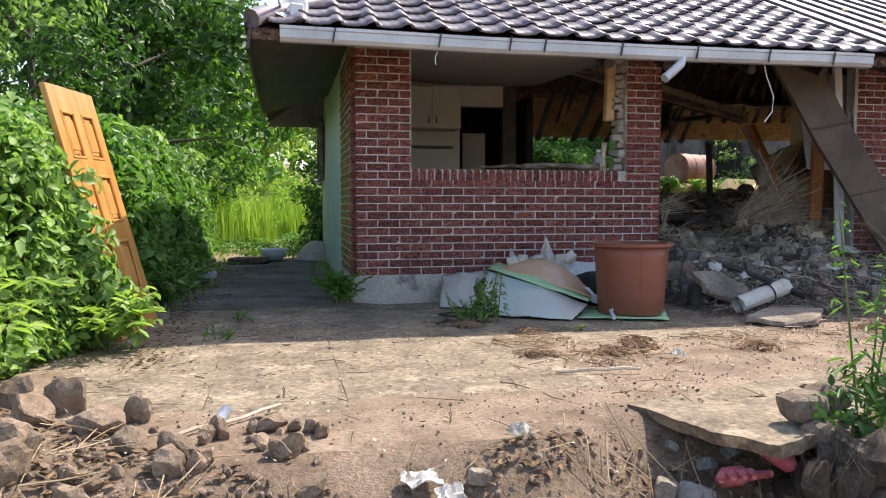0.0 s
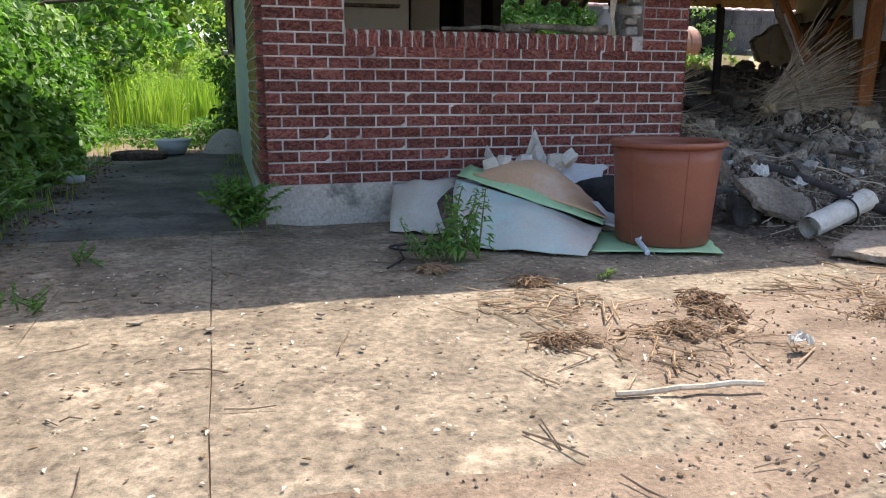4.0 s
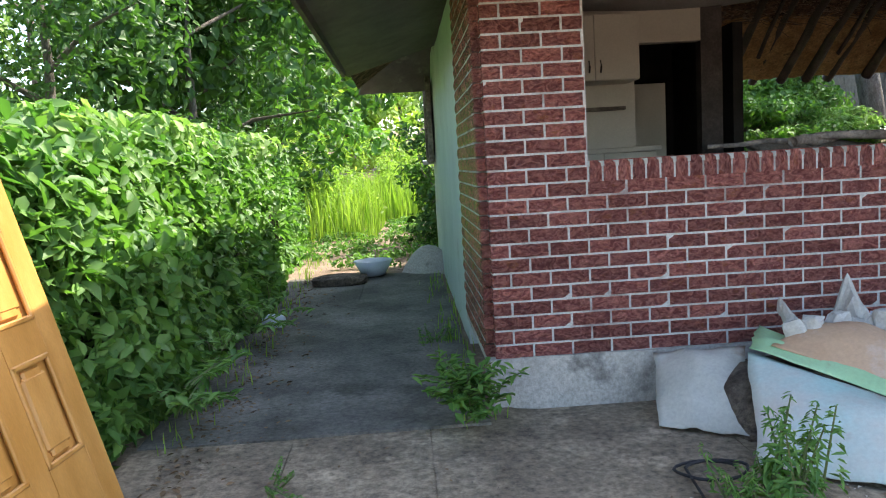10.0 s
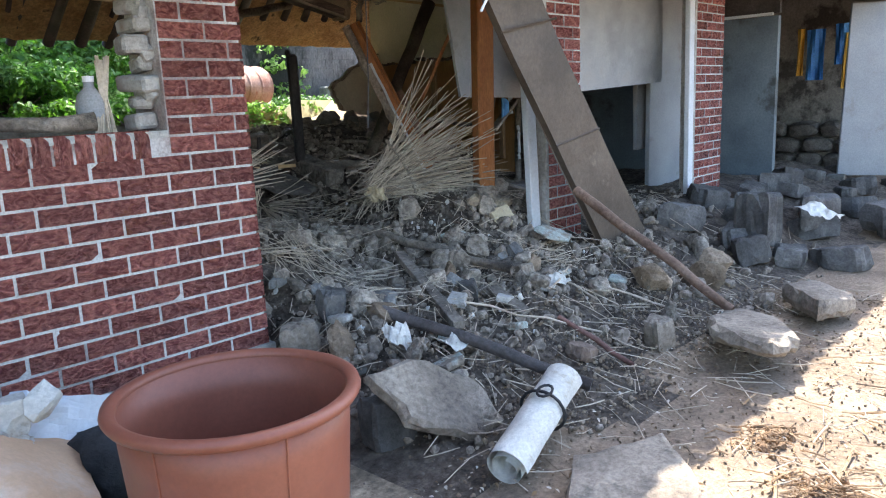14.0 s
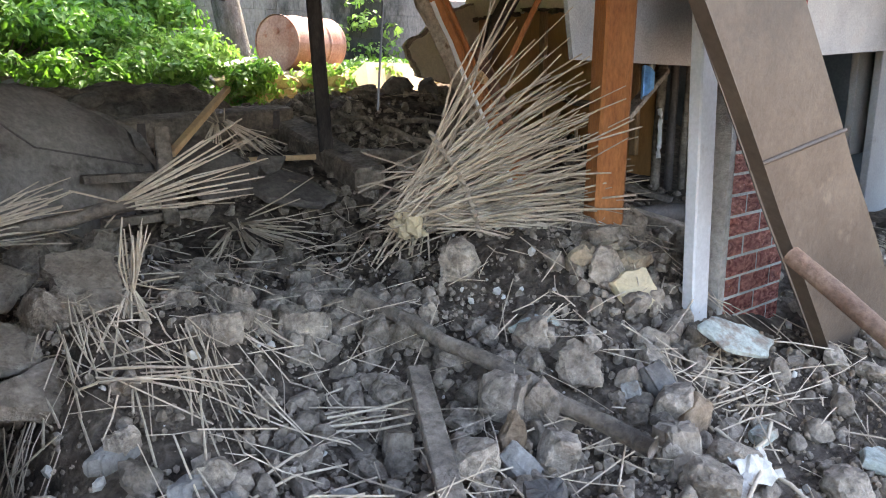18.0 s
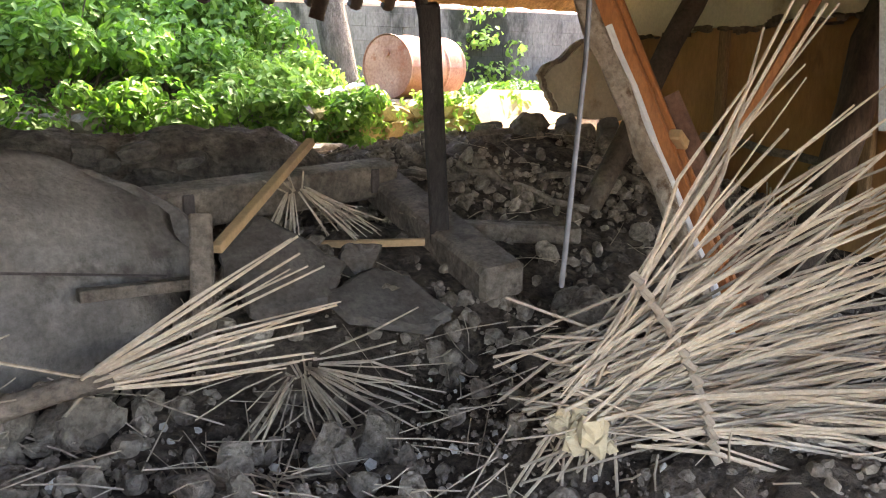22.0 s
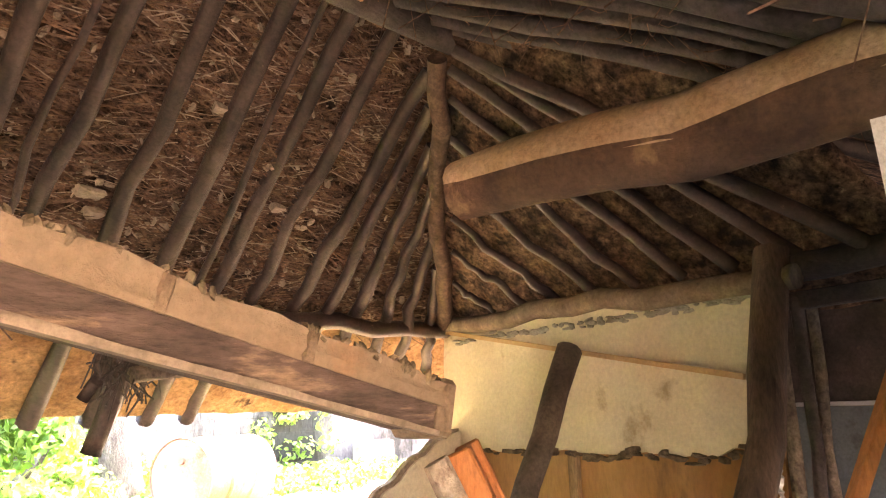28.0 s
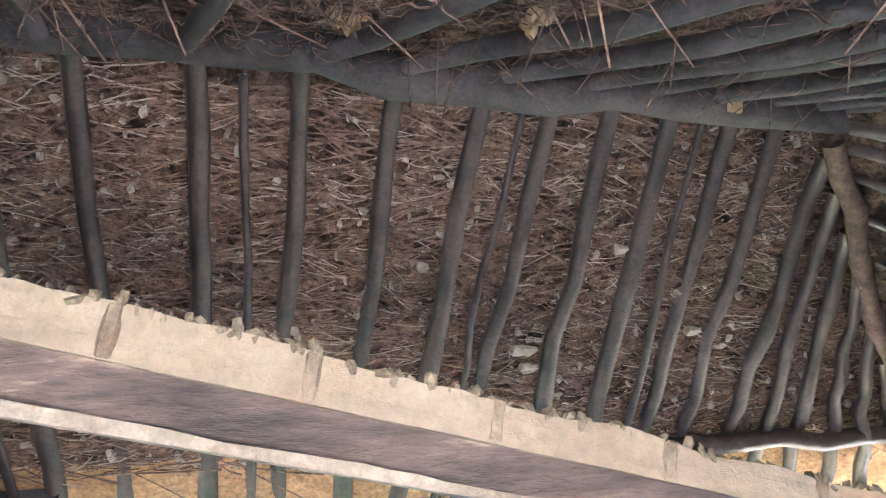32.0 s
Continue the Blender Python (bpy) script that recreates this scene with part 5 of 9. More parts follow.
for k, (x, y, z, a, b, c) in enumerate(((2.26, 2.88, 0.10, 0.20, 0.16, 0.13), (2.44, 2.94, 0.12, 0.24, 0.16, 0.12), (2.32, 2.80, 0.0, 0.2, 0.2, 0.12))):
    solid("stump_block", Mesh().lump((x, y, z), (a, b, c), 0.12, pose(0, 0, 0, 0, 0, 20 * k), 80 + k, 2), mat("weathered_block", (0.15, 0.112, 0.08), (0.27, 0.215, 0.16), 6, 45, 0.95, 0.6, grain=0.4), "weathered brown block on the earth bank", "block", "bank blocks")
P, W = clumps([(RNG.uniform(1.5, 6.6), RNG.uniform(13.2, 13.55), RNG.uniform(1.0, 1.5)) for _ in range(80)] + [(RNG.uniform(6.3, 7.4), RNG.uniform(13.28, 13.42), RNG.uniform(1.05, 1.5)) for _ in range(34)], [RNG.uniform(0.14, 0.28) for _ in range(80)] + [RNG.uniform(0.08, 0.16) for _ in range(34)], [95] * 80 + [60] * 34, 0.7)
leaves("foliage", P, W, 0.085 * RNG.uniform(0.6, 1.2, len(P)), LEAF_MID, vines_t2)
P, W = clumps([(RNG.uniform(6.4, 12.5), RNG.uniform(14.6, 17.3), 1.42 + RNG.uniform(0, 0.12)) for _ in range(260)], [RNG.uniform(0.12, 0.28) for _ in range(260)], [30] * 260, 0.45)
tagged(leaves("yard_weeds", P, W, 0.085 * RNG.uniform(0.5, 1.3, len(P)), LEAF_DARK), "low weeds covering the back yard", "weeds", kind="stuff")

# ---------------------------------------------------------------- more walls
ROUGH_PLASTER = mat("rough_grey_plaster", (0.36, 0.34, 0.31), (0.50, 0.48, 0.44), 4, 40, 0.95, 0.8, grain=0.35, stain=(0.26, 0.20, 0.16), stain_scale=5)
# PANEL_WHITE has the shade by the piers in its tone; the bottle shares it
PANEL_WHITE = mat("speckled_white_shaded", (0.26, 0.268, 0.272), (0.37, 0.375, 0.375), 3, 120, 0.75, 0.2, grain=0.28, stain=(0.36, 0.35, 0.34), stain_scale=3)
BROWN_PAPER = mat("brown_wallpaper", (0.29, 0.145, 0.056), (0.48, 0.27, 0.118), 1.2, 30, 0.7, 0.25, grain=0.2, stain=(0.13, 0.07, 0.035), stain_scale=1.8, stretch=(1, 1, 0.4))
# white paint darkened and blued for the shade it stands in
SHADED_WHITE = mat("shaded_white_paint", (0.27, 0.287, 0.303), (0.36, 0.378, 0.39), 1.5, 60, 0.6, 0.12, grain=0.18, stain=(0.25, 0.24, 0.225), stain_scale=2.5, stain_at=0.6)
TRIM_WHITE = mat("trim_white", (0.50, 0.52, 0.54), (0.62, 0.64, 0.655), 2, 60, 0.6, 0.12, grain=0.15, stain=(0.34, 0.32, 0.30), stain_scale=3, stain_at=0.63)
CABINET = mat("cream_laminate", (0.50, 0.46, 0.38), (0.58, 0.54, 0.46), 1.2, 60, 0.55, 0.05, grain=0.08)
# near-black: darkness of unlit rooms put into the colour; also cabinet handles
BLACK = mat("shade_black_and_handles", (0.02, 0.02, 0.02), (0.04, 0.038, 0.036), 3, 50, 0.8, 0.2)
BLOCKW = mat("stained_block_wall", (0.095, 0.092, 0.083), (0.20, 0.193, 0.178), 1.1, 25, 0.95, 0.5, grain=0.4, stain=(0.03, 0.032, 0.026), stain_scale=1.0, stain_at=0.47, stretch=(1, 1, 0.45))


def pillar(name, x0, x1, z0, z1, trim_x, label, lean=-0.8):
    """A brick pier with a white timber trim on one side and a rough plastered flank."""
    p = thing(name, label, "pillar", kind="structure")
    part("mortar_bed", Mesh().box(((x0 + x1) / 2, FRONT + 0.03, (z0 + z1) / 2), (x1 - x0 - 0.01, 0.134, z1 - z0)), MORTAR, p)
    fl = Mesh().grid(lambda u, v: (x0 - 0.03 + 0.015 * wob(u * 3, v * 20, 1, 4), FRONT - 0.035 + u * 0.13, z0 + v * (z1 - z0)), 4, 24, (0.05, 0, 0))
    part("plaster_flank", fl, ROUGH_PLASTER, p)
    part("trim_board", Mesh().box((trim_x, FRONT - 0.02, (z0 + z1) / 2 + 0.06), (0.10, 0.05, z1 - z0), pose(0, 0, 0, 0, lean, 0), 0.006), TRIM_WHITE, p, "white painted timber trim")
    BRICK_JOBS.append((p, x0, x1, z0, int((z1 - z0) / COURSE), Matrix.Translation((0, FRONT, 0)), 1))
    return p


pillar("pillar_1", 6.41, 6.84, 0.22, 2.62, 6.20, "red brick pier with white trim board", -3.0)
pillar("pillar_2", 8.82, 9.44, 0.28, 2.62, 8.72, "red brick pier with white trim board")
# wall panels in the room between the piers
w2 = thing("wall_room_front", "pale wall panels hanging over a dark doorway", "wall", kind="structure")
hang = Mesh().grid(lambda u, v: (6.95 + u * (2.04 - 0.17 * v), FRONT + 0.33 - 0.02 * math.sin(v * 3) + 0.06 * (1 - v), 1.43 + 0.085 * u * (1 - v) + v * 1.22), 12, 8, (0, 0.03, 0))
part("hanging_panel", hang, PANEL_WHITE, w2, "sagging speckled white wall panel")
part("white_board", Mesh().box((9.64, 8.09, 1.5), (0.88, 0.05, 2.2), pose(0, 0, 0, 0, 0.6, 0), 0.005), SHADED_WHITE, w2, "upright white painted board")
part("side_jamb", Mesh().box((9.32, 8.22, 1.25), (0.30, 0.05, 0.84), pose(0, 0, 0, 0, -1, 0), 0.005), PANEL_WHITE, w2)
part("head_beam", Mesh().box((7.9, FRONT + 0.12, 2.68), (3.1, 0.16, 0.14), None, 0.01), WOOD_DARK, w2)
# white panel hanging behind the orange post
hp = Mesh().grid(lambda u, v: (6.21 + 0.23 * (1 - v) + u * (1.2 - 0.05 * v), 8.24 - 0.04 * u + 0.02 * math.sin(u * 5), 1.45 + v * 1.2 - 0.04 * u), 8, 6, (0, 0.025, 0))
solid("wall_panel", hp, mat("speckled_grey_panel", (0.40, 0.42, 0.435), (0.54, 0.555, 0.565), 3, 120, 0.75, 0.2, grain=0.3, stain=(0.34, 0.335, 0.33), stain_scale=3), "loose speckled white wall panel hanging from the beam", "wall panel")

# cross wall of cream plaster over brown paper, seen from inside
cw = thing("wall_cross", "cream plastered cross wall with torn brown paper below", "wall", kind="structure")


def cross_x(y):
    """The cross wall stands a little askew."""
    return 8.66 + 0.168 * (y - 9.4)


def ragged(u, v, s):
    return 0.05 * wob(u * 8, v, 1, s) + 0.03 * wob(u * 25, v, 1, s + 1)


part("plaster", Mesh().grid(lambda u, v: (cross_x(9.48 + u * 2.70) + 0.012 * wob(u * 6, v * 4, 1, 1), 9.48 + u * 2.70, 1.94 + ragged(u, 0, 3) * (1 - v) + v * (0.86 + ragged(u, 1, 9) * 0.5)), 60, 14, (0.07, 0, 0)), PLASTER, cw)
part("paper", Mesh().grid(lambda u, v: (cross_x(9.45 + u * 2.70) + 0.05 + 0.01 * wob(u * 5, v * 3, 1, 5), 9.45 + u * 2.70 + 0.02 * wob(v * 6, u, 1, 4) * (1 - u), 0.6 + v * 1.42), 12, 8, (0.05, 0, 0)), BROWN_PAPER, cw)
BATTEN = mat("brown_batten", (0.20, 0.118, 0.062), (0.36, 0.235, 0.135), 4, 40, 0.85, 0.5, grain=0.4, stretch=(3, 3, 0.5))
for y, w in ((10.83, 0.07), (9.62, 0.06)):
    part("batten", Mesh().box((cross_x(y) + 0.01, y, 1.35), (0.05, w, 1.2), None, 0.006), BATTEN, cw)
part("rail", Mesh().tube(log_pts((cross_x(10.95) - 0.03, 10.95, 1.20), (cross_x(9.7) - 0.03, 9.7, 1.08), 6, 0.02, 3), 0.028, 7), WOOD_OLD, cw)
part("top_plate", Mesh().tube(log_pts((cross_x(12.3) - 0.02, 12.3, 2.88), (cross_x(9.25) - 0.02, 9.25, 2.80), 10, 0.03, 8), 0.065, 10, rough=0.10), mat("brown_plate_log", (0.17, 0.125, 0.095), (0.31, 0.24, 0.185), 6, 40, 0.85, 0.5, grain=0.4), cw, smooth=True)
part("strip", Mesh().box((cross_x(10.87) - 0.045, 10.87, 2.587), (0.02, 2.68, 0.03), pose(0, 0, 0, 10.7, 0, -9.5)), WOOD_NEW, cw, "thin pale timber strip")
rim = Mesh()
for i in range(110):
    y = 9.52 + 2.5 * RNG.random()
    rim.lump((cross_x(y) - 0.008, y, 2.735 + 0.025 * wob(y * 3, 0, 1, 6) + RNG.normal() * 0.012), (0.03, RNG.uniform(0.03, 0.10), RNG.uniform(0.012, 0.035)), 0.35, pose(0, 0, 0, RNG.uniform(-10, 10), 0, 0), None, 1)
tagged(part("crumbled_rim", rim, ROUGH_PLASTER, cw, "crumbled grey plaster under the plate"), kind="stuff")
torn = Mesh()
for i in range(70):
    y = 9.5 + 2.6 * RNG.random()
    torn.lump((cross_x(y) - 0.012, y, 1.925 + ragged((y - 9.42) / 2.76, 0, 3) + RNG.normal() * 0.012), (0.04, RNG.uniform(0.04, 0.14), RNG.uniform(0.015, 0.045)), 0.3, pose(0, 0, 0, RNG.uniform(-12, 12), 0, 0), None, 1)
tagged(part("torn_rim", torn, mat("torn_brown_mud", (0.07, 0.05, 0.035), (0.22, 0.165, 0.115), 11, 45, 0.96, 0.6, grain=0.5), cw, "dark torn rim of mud under the plaster"), kind="stuff")
part("broken_brace", post_between((cross_x(9.95) - 0.05, 9.95, 1.08), (cross_x(9.75) - 0.06, 9.75, 0.86), 0.05, 0.03, 0, 0.004), WOOD_OLD, cw)
lath = Mesh()
for i in range(46):
    y = 9.75 + i * 0.024 + RNG.uniform(-0.01, 0.01)
    lath.tube([(cross_x(y) - 0.03 + RNG.uniform(-0.03, 0.02), y, 0.6), (cross_x(y) - 0.05 + RNG.uniform(-0.03, 0.02), y + RNG.uniform(-0.02, 0.02), 0.86 + RNG.uniform(-0.06, 0.09))], 0.006, 4)
tagged(part("reed_lath", lath, REED, cw), kind="stuff")

# dim side room beyond the broken end of the cross wall
side = thing("wall_side_room", "blue-grey painted wall of the dark side room", "wall", kind="structure")
part("painted_dado", Mesh().box((10.64, 9.85, 1.17), (0.08, 5.1, 2.0)), mat("blue_grey_paint", (0.10, 0.125, 0.14), (0.17, 0.20, 0.215), 1.5, 45, 0.7, 0.2, grain=0.25, stain=(0.07, 0.075, 0.07), stain_scale=2), side)
# added board: stands for the black space above and blocks light from behind
part("sooty_board", Mesh().box((10.66, 9.85, 2.85), (0.06, 5.1, 1.30)), WOOD_DARK, side)
part("rail", Mesh().box((10.58, 9.85, 2.19), (0.03, 5.0, 0.03), None, 0.004), TRIM_WHITE, side, "thin white rail")
# closing walls: back of the kitchen, house end
kb = thing("wall_kitchen_back", "dim inner kitchen wall with a dark doorway", "wall", kind="structure")
for x0, x1, z0, z1 in ((0.85, 2.42, 0.0, 2.9), (2.42, 3.05, 2.38, 2.9), (3.05, 3.25, 0.0, 2.9)):
    part("panel", Mesh().box(((x0 + x1) / 2, 10.32, (z0 + z1) / 2), (x1 - x0, 0.12, z1 - z0)), CABINET if x0 != 3.05 else WOOD_DARK, kb)
# added black boards paint the doorway's darkness
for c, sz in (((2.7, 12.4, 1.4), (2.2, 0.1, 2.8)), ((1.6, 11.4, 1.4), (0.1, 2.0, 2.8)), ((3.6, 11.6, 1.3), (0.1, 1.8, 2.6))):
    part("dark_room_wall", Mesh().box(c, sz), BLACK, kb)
part("pale_board", Mesh().box((2.86, 11.2, 1.62), (0.36, 0.04, 0.95), None, 0.004), CABINET, kb, "pale panel in the dark back room")
kc = Mesh().grid(lambda u, v: (0.85 + u * 2.75, 7.6 + v * 2.75, 2.60 + 0.14 * v - 0.12 * u * v * math.sin(u * 3)), 10, 8, (0, 0, 0.02))
solid("ceiling", kc, mat("ceiling_board", (0.42, 0.41, 0.39), (0.52, 0.51, 0.48), 1.5, 60, 0.9, 0.1), "sagging grey kitchen ceiling board", "ceiling", kind="structure")


def cabinet(x0, x1, y0, y1, z0, z1, name, label):
    c = thing(name, label, "cabinet", "kitchen cabinets", ((x0 + x1) / 2, y0, z0))
    part("body", Mesh().box(((x0 + x1) / 2, (y0 + y1) / 2, (z0 + z1) / 2), (x1 - x0, y1 - y0, z1 - z0), None, 0.005), CABINET, c)
    w = (x1 - x0) / 2
    for k in range(2):
        cx = x0 + w * (k + 0.5)
        d = part("cabinet_door", Mesh().box((cx, y0 - 0.012, (z0 + z1) / 2), (w - 0.008, 0.02, z1 - z0 - 0.01), None, 0.004), CABINET, c)
        hx = x0 + w + (-0.05 if k == 0 else 0.05)
        hz = z0 + 0.12 if z0 > 1.5 else z1 - 0.14
        part("handle", Mesh().tube([(hx, y0 - 0.025, hz - 0.05), (hx, y0 - 0.05, hz), (hx, y0 - 0.025, hz + 0.05)], 0.008, 6), BLACK, d, "dark bow handle")
    return c


cabinet(1.55, 2.34, 9.85, 10.25, 2.02, 2.58, "wall_cabinet", "cream laminate wall cabinet with two doors")
cabinet(1.50, 2.42, 9.70, 10.25, 0.55, 1.40, "base_cabinet", "cream laminate base cabinet under a worktop")
solid("worktop", Mesh().box((1.96, 9.96, 1.42), (0.98, 0.62, 0.04), None, 0.006), CABINET, "cream kitchen worktop on the base cabinet", "worktop")
part("splash_shelf", Mesh().box((1.95, 10.2, 1.80), (0.7, 0.12, 0.03)), WOOD_OLD, kb)

# post, log, bottle and broom at the window hole
solid("window_post", Mesh().box((3.44, FRONT + 0.10, 2.26), (0.10, 0.10, 0.72), pose(0, 0, 0, 0, 2.0, 0), 0.012), WOOD_NEW, "raw pale timber jamb post in the window hole", "post")
jamb = Mesh()
for i in range(15):
    w_ = RNG.uniform(0.05, 0.12)
    jamb.box((3.575 - w_ / 2 + RNG.uniform(-0.01, 0.01), FRONT + 0.09 + RNG.uniform(-0.02, 0.02), SILL_Z + 0.04 + i * 0.0803), (w_, RNG.uniform(0.12, 0.2), RNG.uniform(0.05, 0.075)), pose(0, 0, 0, RNG.uniform(-5, 5), RNG.uniform(-8, 8), RNG.uniform(-14, 14)), 0.012)
    if i % 2:
        jamb.lump((3.55 + RNG.uniform(-0.02, 0.02), FRONT + 0.03, SILL_Z + 0.08 + i * 0.0803), (0.07, 0.06, 0.05), 0.25, None, None, 2)
solid("brick_jamb", jamb, ROUGH_PLASTER, "broken brick ends and mortar along the window hole", "jamb", kind="structure")
solid("sill_cap", Mesh().grid(lambda u, v: (OPEN_L + u * (OPEN_R - OPEN_L), FRONT - 0.04 + v * 0.24, SILL_Z - 0.002 + 0.004 * wob(u * 20, v * 3, 1, 2)), 24, 3, (0, 0, -0.03)), ROUGH_PLASTER, "rough mortar cap on the window sill", "sill", kind="structure")
solid("wood_log", Mesh().tube(log_pts((2.02, 7.66, 1.40), (3.30, 7.49, 1.41), 8, 0.015, 4), [0.012, 0.014, 0.016, 0.019, 0.022, 0.025, 0.028, 0.033, 0.040], 10, rough=0.08), WOOD_OLD, "peeled grey log lying on the window sill", "log", smooth=True)
solid("wood_log", Mesh().tube(log_pts((2.45, 7.52, 1.40), (2.78, 7.66, 1.42), 4, 0.01, 9), 0.030, 9, rough=0.12), WOOD_OLD, "short forked log end on the window sill", "log", smooth=True)
bottle = thing("plastic_bottle", "cloudy white plastic bottle on the window sill", "bottle", at=(3.34, 7.60, SILL_Z))
part("body", Mesh().ring([(0.0, 0.0), (0.058, 0.004), (0.062, 0.02), (0.062, 0.12), (0.050, 0.16), (0.022, 0.19), (0.02, 0.215), (0.0, 0.22)], 16, (3.34, 7.60, SILL_Z)), PANEL_WHITE, bottle, smooth=True)
part("cap", Mesh().ring([(0.0, 0.238), (0.023, 0.236), (0.023, 0.212), (0.0, 0.212)], 14, (3.34, 7.60, SILL_Z)), WHITE, bottle)
broom = Mesh()
for i in range(40):
    a = RNG.uniform(-0.03, 0.03)
    broom.tube([(3.36 + a * 1.6, 7.55 + RNG.uniform(-0.03, 0.03), SILL_Z), (3.38 + a * 0.5, 7.56, SILL_Z + 0.15), (3.40 + a, 7.58, SILL_Z + 0.26 + RNG.uniform(0, 0.06))], 0.004, 4)
solid("straw_broom_head", broom, REED, "bundled straw broom head leaning on the window jamb", "broom")

# ---------------------------------------------------------------- yard things
BROWN_PLASTIC = mat("brown_plastic", (0.20, 0.065, 0.04), (0.26, 0.09, 0.055), 2, 60, 0.45, 0.06, grain=0.12, stain=(0.34, 0.20, 0.15), stain_scale=14, stain_at=0.7, spec=0.4)
VINYL_BACK = mat("vinyl_mint_back", (0.40, 0.60, 0.57), (0.60, 0.49, 0.43), 1.3, 50, 0.6, 0.12, grain=0.12, stain=(0.46, 0.40, 0.34), stain_scale=1.6, stain_at=0.55)
VINYL_GREY = mat("vinyl_grey_back", (0.40, 0.39, 0.345), (0.54, 0.53, 0.475), 1.4, 50, 0.7, 0.15, grain=0.15, stain=(0.34, 0.27, 0.21), stain_scale=2.2, stain_at=0.55)
VINYL_GREEN = mat("vinyl_green", (0.34, 0.56, 0.30), (0.42, 0.64, 0.38), 1.5, 50, 0.6, 0.08, grain=0.1, stain=(0.30, 0.38, 0.22), stain_scale=3, stain_at=0.64)
VINYL_TAN = mat("vinyl_tan", (0.50, 0.30, 0.17), (0.60, 0.40, 0.26), 1.6, 50, 0.6, 0.08, grain=0.12, stain=(0.62, 0.48, 0.38), stain_scale=2)
RAG = mat("dirty_white_sack", (0.46, 0.43, 0.37), (0.64, 0.62, 0.57), 4, 60, 0.9, 0.4, grain=0.2, stain=(0.36, 0.30, 0.22), stain_scale=5)
FOAMB = mat("white_foam_board", (0.62, 0.66, 0.70), (0.70, 0.73, 0.76), 2, 60, 0.7, 0.1, grain=0.08)
LIGHT_BLUE = mat("pale_blue_metal", (0.50, 0.56, 0.62), (0.60, 0.66, 0.72), 3, 60, 0.45, 0.05, grain=0.1)
CHAR = mat("charred_black", (0.015, 0.015, 0.016), (0.04, 0.04, 0.042), 6, 50, 0.7, 0.4)
BRASS = mat("aged_brass", (0.30, 0.24, 0.15), (0.42, 0.35, 0.24), 8, 60, 0.35, 0.05, metal=0.9)
BROWN_SHEET = mat("brown_painted_sheet", (0.072, 0.054, 0.041), (0.13, 0.10, 0.076), 2.2, 35, 0.5, 0.15, metal=0.1, grain=0.25, stain=(0.19, 0.15, 0.115), stain_scale=3, stain_at=0.62)


def patch(p00, p10, p11, p01, bulge=0.0, rough=0.01, seed=0, n=14, thick=0.004, edge=0.02):
    """A limp sheet through four corners, bulged and rumpled, with a torn rim."""
    a, b, c, d = (Vector(p) for p in (p00, p10, p11, p01))

    def fn(u, v):
        uu = u + edge * wob(v * 6, u, 1, seed) if u in (0.0, 1.0) else u
        vv = v + edge * wob(u * 6, v, 1, seed + 4) if v in (0.0, 1.0) else v
        p = a * ((1 - uu) * (1 - vv)) + b * (uu * (1 - vv)) + c * (uu * vv) + d * ((1 - uu) * vv)
        p.z += bulge * math.sin(math.pi * min(max(u, 0), 1)) * math.sin(math.pi * min(max(v, 0), 1)) + rough * wob(u * 4, v * 4, 1, seed + 9) * 1.5 + rough * 0.5 * wob(u * 11, v * 11, 1, seed)
        p.z = max(p.z, ground_z(p.x, p.y) + 0.028)
        return p
    return Mesh().grid(fn, n, n, (0, 0, -thick))


